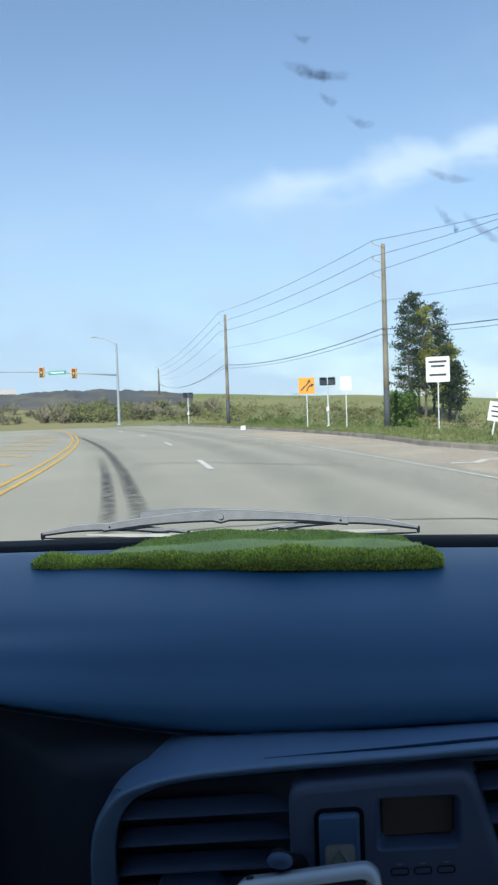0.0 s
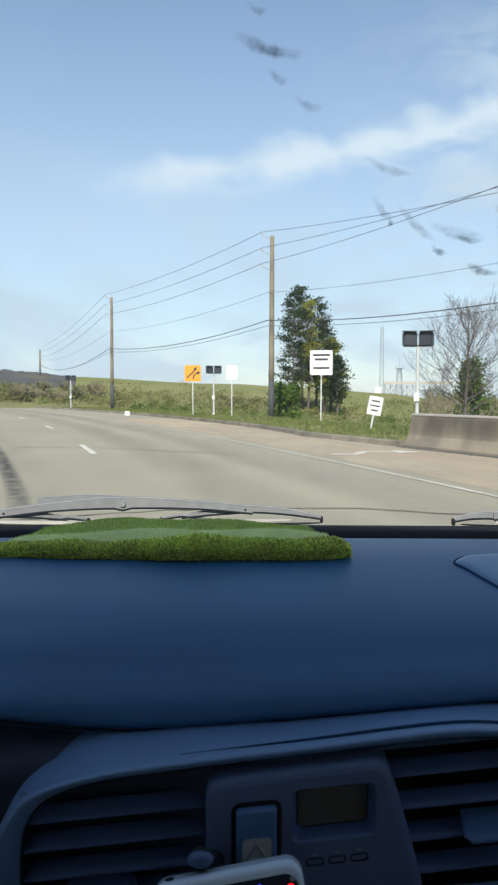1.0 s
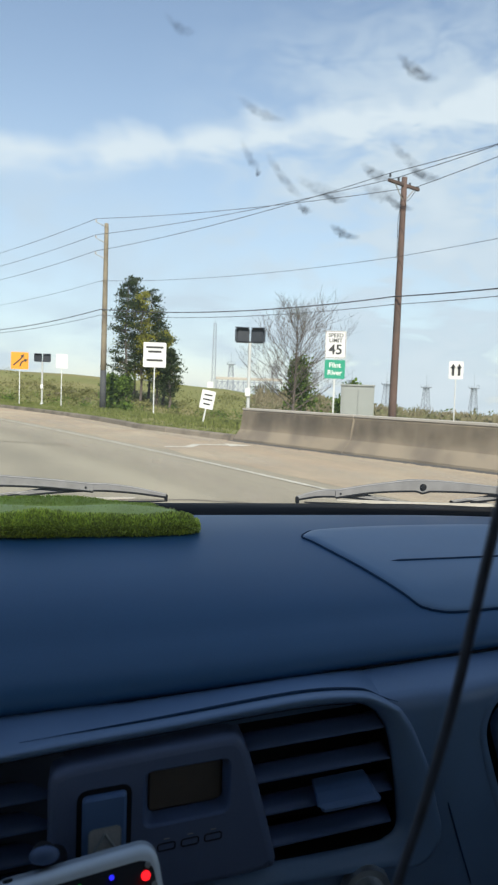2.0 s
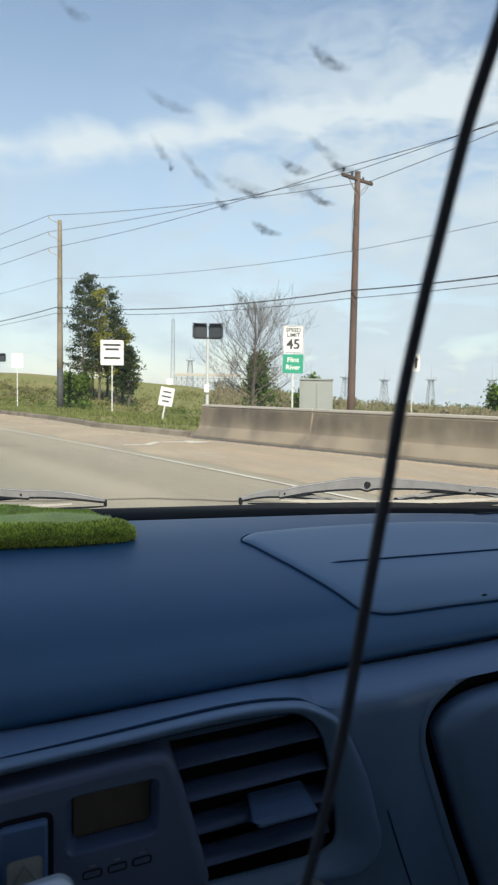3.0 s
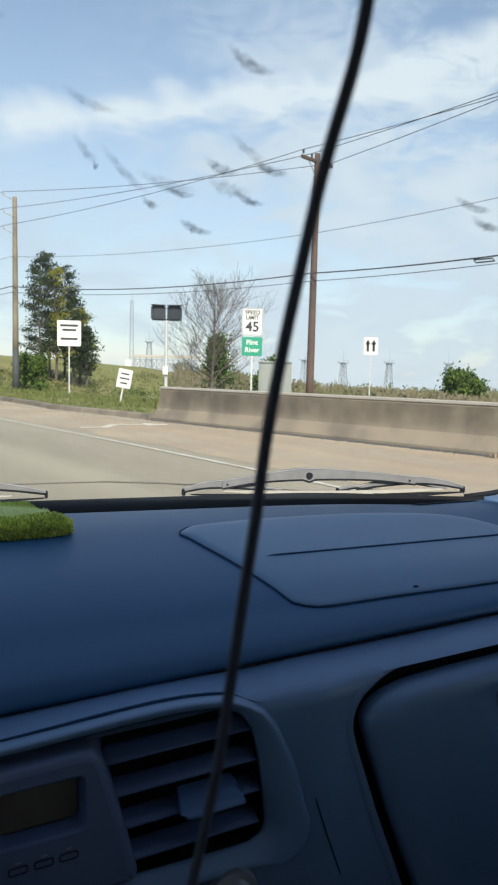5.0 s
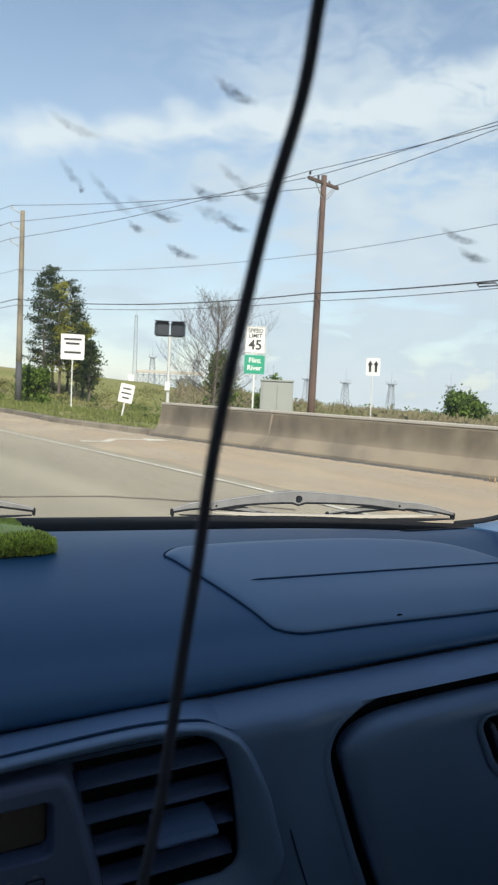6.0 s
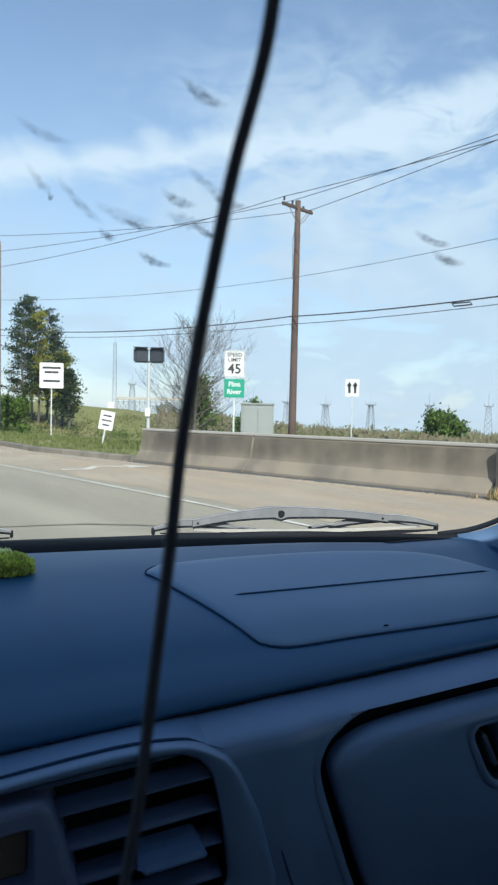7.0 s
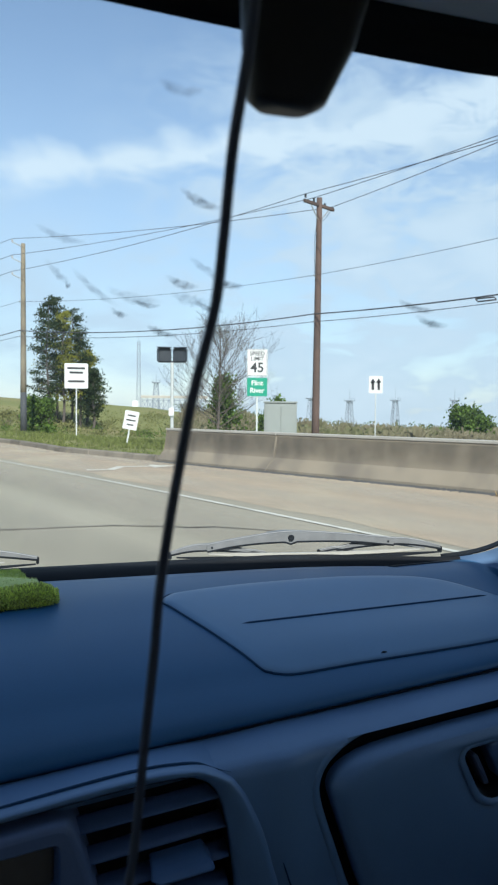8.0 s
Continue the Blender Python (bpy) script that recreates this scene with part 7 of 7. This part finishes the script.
# ---- signs and signals ----


def plate(bm, w, h, z, r, t=0.006, y=0.0):
    out = rounded(-w / 2, w / 2, z - h / 2, z + h / 2, r, 4)
    rows = [[(u, y, v) for u, v in out], [(u, y - t, v) for u, v in out]]
    v, f = loft(rows, closed=True, cap=True)
    vs = [bm.verts.new(q) for q in v]
    for q in f:
        bm.faces.new([vs[k] for k in q])


def sign_base(name, label, at, height, turn, post="galv"):
    z0 = ground_z(*at) if at[0] > edge_x(at[1]) else 0.0
    s = thing(name, label, "road sign", (at[0], at[1], z0))
    s.rotation_euler = (0, 0, radians(turn))
    bm = bmesh.new()
    block(bm, (0.05, 0.04, height), Matrix.Translation((0, 0.03, -0.1)), 0.008)
    part("post", bm, M[post], s, "grey steel post")
    return s


TEXT = pose(0, 0, 0, 90)


def lettering(s, words, size, z, material, y=-0.0085):
    text_part("lettering", words, size, Matrix.Translation((0, y, z)) @ TEXT, material, s)


def bars(s, rows_, w, h, material, y=-0.0085):
    for z, share in rows_:
        bm = bmesh.new()
        block(bm, (w * share, 0.003, h), Matrix.Translation((0, y, z - h / 2)))
        part("text_bar", bm, material, s)


def build_signs():
    # speed limit over a river name
    s = sign_base("speed_limit_sign", "white speed limit 45 sign over a green river sign", (6.95, 21.2), 3.1, -17)
    bm = bmesh.new()
    plate(bm, 0.61, 0.80, 2.72, 0.04)
    part("panel", bm, M["sign_white"], s, "white panel with a black rim")
    bm = bmesh.new()
    for w, h in ((0.57, 0.76),):
        out = rounded(-w / 2, w / 2, 2.72 - h / 2, 2.72 + h / 2, 0.03, 4)
        tube(bm, [(u, -0.008, v) for u, v in out + [out[0]]], 0.006, 4)
    part("rim", bm, M["sign_black"], s)
    lettering(s, "SPEED", 0.165, 2.985, M["sign_black"])
    lettering(s, "LIMIT", 0.165, 2.835, M["sign_black"])
    lettering(s, "45", 0.40, 2.565, M["sign_black"])
    bm = bmesh.new()
    plate(bm, 0.60, 0.55, 2.00, 0.03)
    part("name_panel", bm, M["sign_green"], s, "green panel with white letters")
    lettering(s, "Flint", 0.20, 2.115, M["sign_white"])
    lettering(s, "River", 0.20, 1.895, M["sign_white"])
    # amber lane sign with black arrows
    s = sign_base("lane_sign", "amber square sign with black curved arrows", (-4.1, 44.0), 2.75, 4)
    bm = bmesh.new()
    plate(bm, 0.95, 0.95, 2.45, 0.06)
    part("panel", bm, M["sign_yellow"], s, "amber panel")
    for p in (((-0.34, 2.18), (-0.22, 2.30), (0.02, 2.52), (0.12, 2.66)), ((0.02, 2.12), (0.05, 2.26), (0.14, 2.40), (0.26, 2.46))):
        bm = bmesh.new()
        q = [Vector((u, -0.010, v)) for u, v in spline(p, 10)]
        tube(bm, q, 0.045, 6)
        d = (q[-1] - q[-3]).normalized()
        rod(bm, q[-1], q[-1] + d * 0.20, 0.13, 0.005, 6)
        a = part("arrow", bm, M["sign_black"], s)
        a.scale = (1, 0.06, 1)
        a.location = (0, -0.008, 0)
    # blank white sign, seen from behind
    s = sign_base("blank_sign", "plain white sign on a thin post at the kerb", (-1.75, 42.6), 2.85, 6)
    bm = bmesh.new()
    plate(bm, 0.62, 0.78, 2.55, 0.04)
    part("panel", bm, M["sign_white"], s)
    # wordy white sign
    s = sign_base("notice_sign", "white notice sign with three lines of black print", (2.75, 35.2), 3.3, -6)
    bm = bmesh.new()
    plate(bm, 1.05, 1.15, 2.85, 0.05)
    part("panel", bm, M["sign_white"], s)
    bars(s, ((3.20, 0.8), (3.0, 0.62), (2.60, 0.75)), 1.0, 0.10, M["sign_black"])
    # lane pair sign in the field
    s = sign_base("divided_road_sign", "white sign with two black upward arrows", (15.6, 30.6), 3.4, -27)
    bm = bmesh.new()
    plate(bm, 0.62, 0.78, 3.1, 0.04)
    part("panel", bm, M["sign_white"], s)
    for u in (-0.13, 0.13):
        bm = bmesh.new()
        block(bm, (0.11, 0.003, 0.34), Matrix.Translation((u, -0.0085, 2.86)))
        rod(bm, (u, -0.008, 3.2), (u, -0.008, 3.38), 0.11, 0.003, 4)
        a = part("arrow", bm, M["sign_black"], s)
    # tilted little board
    s = sign_base("leaning_board", "small white notice board leaning in the grass", (3.5, 24.2), 0.9, -8)
    s.rotation_euler = (0, radians(10), radians(-8))
    bm = bmesh.new()
    plate(bm, 0.45, 0.60, 0.85, 0.02)
    part("panel", bm, M["sign_white"], s)
    bars(s, ((1.0, 0.6), (0.85, 0.7), (0.70, 0.5)), 0.45, 0.05, M["sign_black"])
    # small white box on the far verge
    t = thing("marker_box", "small white marker box on the grass", "marker", (-8.6, 47.5, ground_z(-8.6, 47.5)))
    bm = bmesh.new()
    block(bm, (0.32, 0.24, 0.30), None, 0.03)
    part("shell", bm, M["sign_white"], t)


build_signs()


def build_house():
    """A low house far beyond the road, with a pale roof."""
    x, y = 230 * math.sin(radians(-28.3)), 230 * math.cos(radians(-28.3))
    z = ground_z(x, y)
    h = thing("house", "low brown house with a pale roof beyond the road", "house", (x, y, z))
    h.rotation_euler = (0, 0, radians(28))
    bm = bmesh.new()
    block(bm, (9.0, 6.0, 2.7), Matrix.Translation((0, 0, 0)), 0.03)
    part("wall", bm, M["soil"], h, "brown wall")
    rows = [[(s_ * 4.9, -3.5, 2.65), (s_ * 4.9, 0, 4.3), (s_ * 4.9, 3.5, 2.65), (s_ * 4.9, 3.4, 2.5), (s_ * 4.9, 0, 4.1), (s_ * 4.9, -3.4, 2.5)] for s_ in (-1, 1)]
    v, f = loft(rows, closed=True, cap=True)
    make("roof", v, f, M["cap"], h, "pale low-pitched roof")
    for u in (-2.6, 2.2):
        bm = bmesh.new()
        block(bm, (1.3, 0.10, 1.1), Matrix.Translation((u, -3.0, 1.0)), 0.02)
        part("window", bm, M["signal"], h, "dark window")


build_house()


def build_ped_signal(at, height, turn, label, pair=True):
    z0 = ground_z(*at)
    s = thing("pedestrian_signal", label, "pedestrian signal", (at[0], at[1], z0), group="pedestrian signals")
    s.rotation_euler = (0, 0, radians(turn))
    bm = bmesh.new()
    rod(bm, (0, 0, 0), (0, 0, height - 0.45), 0.055, 0.05, 12)
    rod(bm, (0, 0, 0), (0, 0, 0.18), 0.14, 0.09, 12)
    part("post", bm, M["galv"], s, "pale grey steel post")
    bm = bmesh.new()
    rod(bm, (-0.25, 0, height - 0.42), (0.25, 0, height - 0.42), 0.03, 0.03, 8)
    part("yoke", bm, M["signal"], s)
    for k in ((-0.25, 0.25) if pair else (0.0,)):
        bm = bmesh.new()
        block(bm, (0.42, 0.26, 0.46), pose(k, 0, height - 0.45, 0, 0, -k * 60), 0.04)
        part("signal_head", bm, M["signal"], s, "black signal head with a hood")
        bm = bmesh.new()
        block(bm, (0.44, 0.16, 0.03), pose(k, -0.18, height - 0.01, 8, 0, -k * 60), 0.008)
        part("hood", bm, M["signal"], s)
    bm = bmesh.new()
    block(bm, (0.16, 0.1, 0.26), Matrix.Translation((-0.02, -0.08, height * 0.33)), 0.015)
    part("push_button_box", bm, M["sign_white"], s, "pale push-button box")
    return s


build_ped_signal((4.75, 23.0), 3.15, -12, "twin black pedestrian signal on a pale post")
build_ped_signal((-2.95, 45.2), 3.0, 4, "twin black pedestrian signal beside the amber sign")
build_ped_signal((-17.5, 68.0), 3.1, 14, "distant twin pedestrian signal on the corner")


def build_utility_cabinet():
    c = thing("signal_cabinet", "grey steel signal cabinet on a concrete pad", "cabinet", (8.3, 22.9, ground_z(8.3, 22.9)))
    c.rotation_euler = (0, 0, radians(-19))
    bm = bmesh.new()
    block(bm, (1.15, 0.8, 0.15), None, 0.02)
    part("pad", bm, M["cap"], c, "pale concrete pad")
    bm = bmesh.new()
    block(bm, (1.05, 0.6, 1.50), Matrix.Translation((0, 0, 0.15)), 0.02)
    part("body", bm, M["cabinet"], c)
    for u in (-0.235, 0.235):
        bm = bmesh.new()
        block(bm, (0.44, 0.03, 1.36), Matrix.Translation((u, -0.312, 0.21)), 0.008)
        d = part("door", bm, M["cabinet"], c)
        bm = bmesh.new()
        for k in range(5):
            block(bm, (0.05, 0.012, 0.34), Matrix.Translation((u - 0.14 + 0.07 * k, -0.334, 0.28)), 0.004)
        part("vent_slots", bm, M["sign_white"], d)
    bm = bmesh.new()
    block(bm, (1.10, 0.68, 0.06), Matrix.Translation((0, 0, 1.65)), 0.015)
    part("lid", bm, M["cabinet"], c)


build_utility_cabinet()


def build_signal_mast():
    x, y = -28.6, 80.0
    m = thing("traffic_signal_mast", "galvanised signal mast with a long arm over the road", "traffic signal", (x, y, 0.0))
    bm = bmesh.new()
    rod(bm, (0, 0, -0.05), (0, 0, 9.2), 0.17, 0.10, 14)
    rod(bm, (0, 0, -0.05), (0, 0, 0.3), 0.30, 0.28, 14)
    part("mast", bm, M["mast"], m, "dull grey mast")
    bm = bmesh.new()
    tube(bm, [(0, 0, 5.7), (-4, -0.6, 6.05), (-9, -1.4, 6.35), (-15, -2.3, 6.55)], [0.11, 0.09, 0.07, 0.05], 10)
    part("arm", bm, M["mast"], m, "grey tapering signal arm", True)
    bm = bmesh.new()
    tube(bm, spline([(0, 0, 9.0), (-0.8, -0.1, 9.6), (-2.3, -0.3, 10.0)], 10), [0.05] * 10, 8)
    block(bm, (0.7, 0.25, 0.14), pose(-2.5, -0.3, 9.95, 0, 0, 8), 0.03)
    part("street_light", bm, M["mast"], m, "small lamp on a curved bracket")
    for px in (-4.8, -8.4):
        py, pz = px * 0.152, 6.05 + 0.06 * (-px - 4)
        bm = bmesh.new()
        block(bm, (0.62, 0.22, 1.15), Matrix.Translation((px, py, pz - 0.62)), 0.04)
        h = part("signal_head", bm, M["signal_y"], m, "amber signal head with a black face")
        bm = bmesh.new()
        block(bm, (0.40, 0.03, 1.02), Matrix.Translation((px, py - 0.12, pz - 0.555)), 0.02)
        part("face", bm, M["signal"], h)
        for q, key in ((0.32, "lens_red"), (0.0, "signal_y"), (-0.32, "lens_green")):
            bm = bmesh.new()
            rod(bm, (px, py - 0.13, pz - 0.05 + q), (px, py - 0.16, pz - 0.05 + q), 0.13, 0.12, 14)
            part("lamp", bm, M[key], h)
    bm = bmesh.new()
    block(bm, (2.0, 0.03, 0.42), Matrix.Translation((-6.6, -1.16, 5.98)), 0.01)
    n = part("street_name_plate", bm, M["sign_green"], m, "green street name plate")
    bm = bmesh.new()
    block(bm, (1.6, 0.005, 0.16), Matrix.Translation((-6.6, -1.18, 6.11)))
    part("text_bar", bm, M["sign_white"], n)


build_signal_mast()
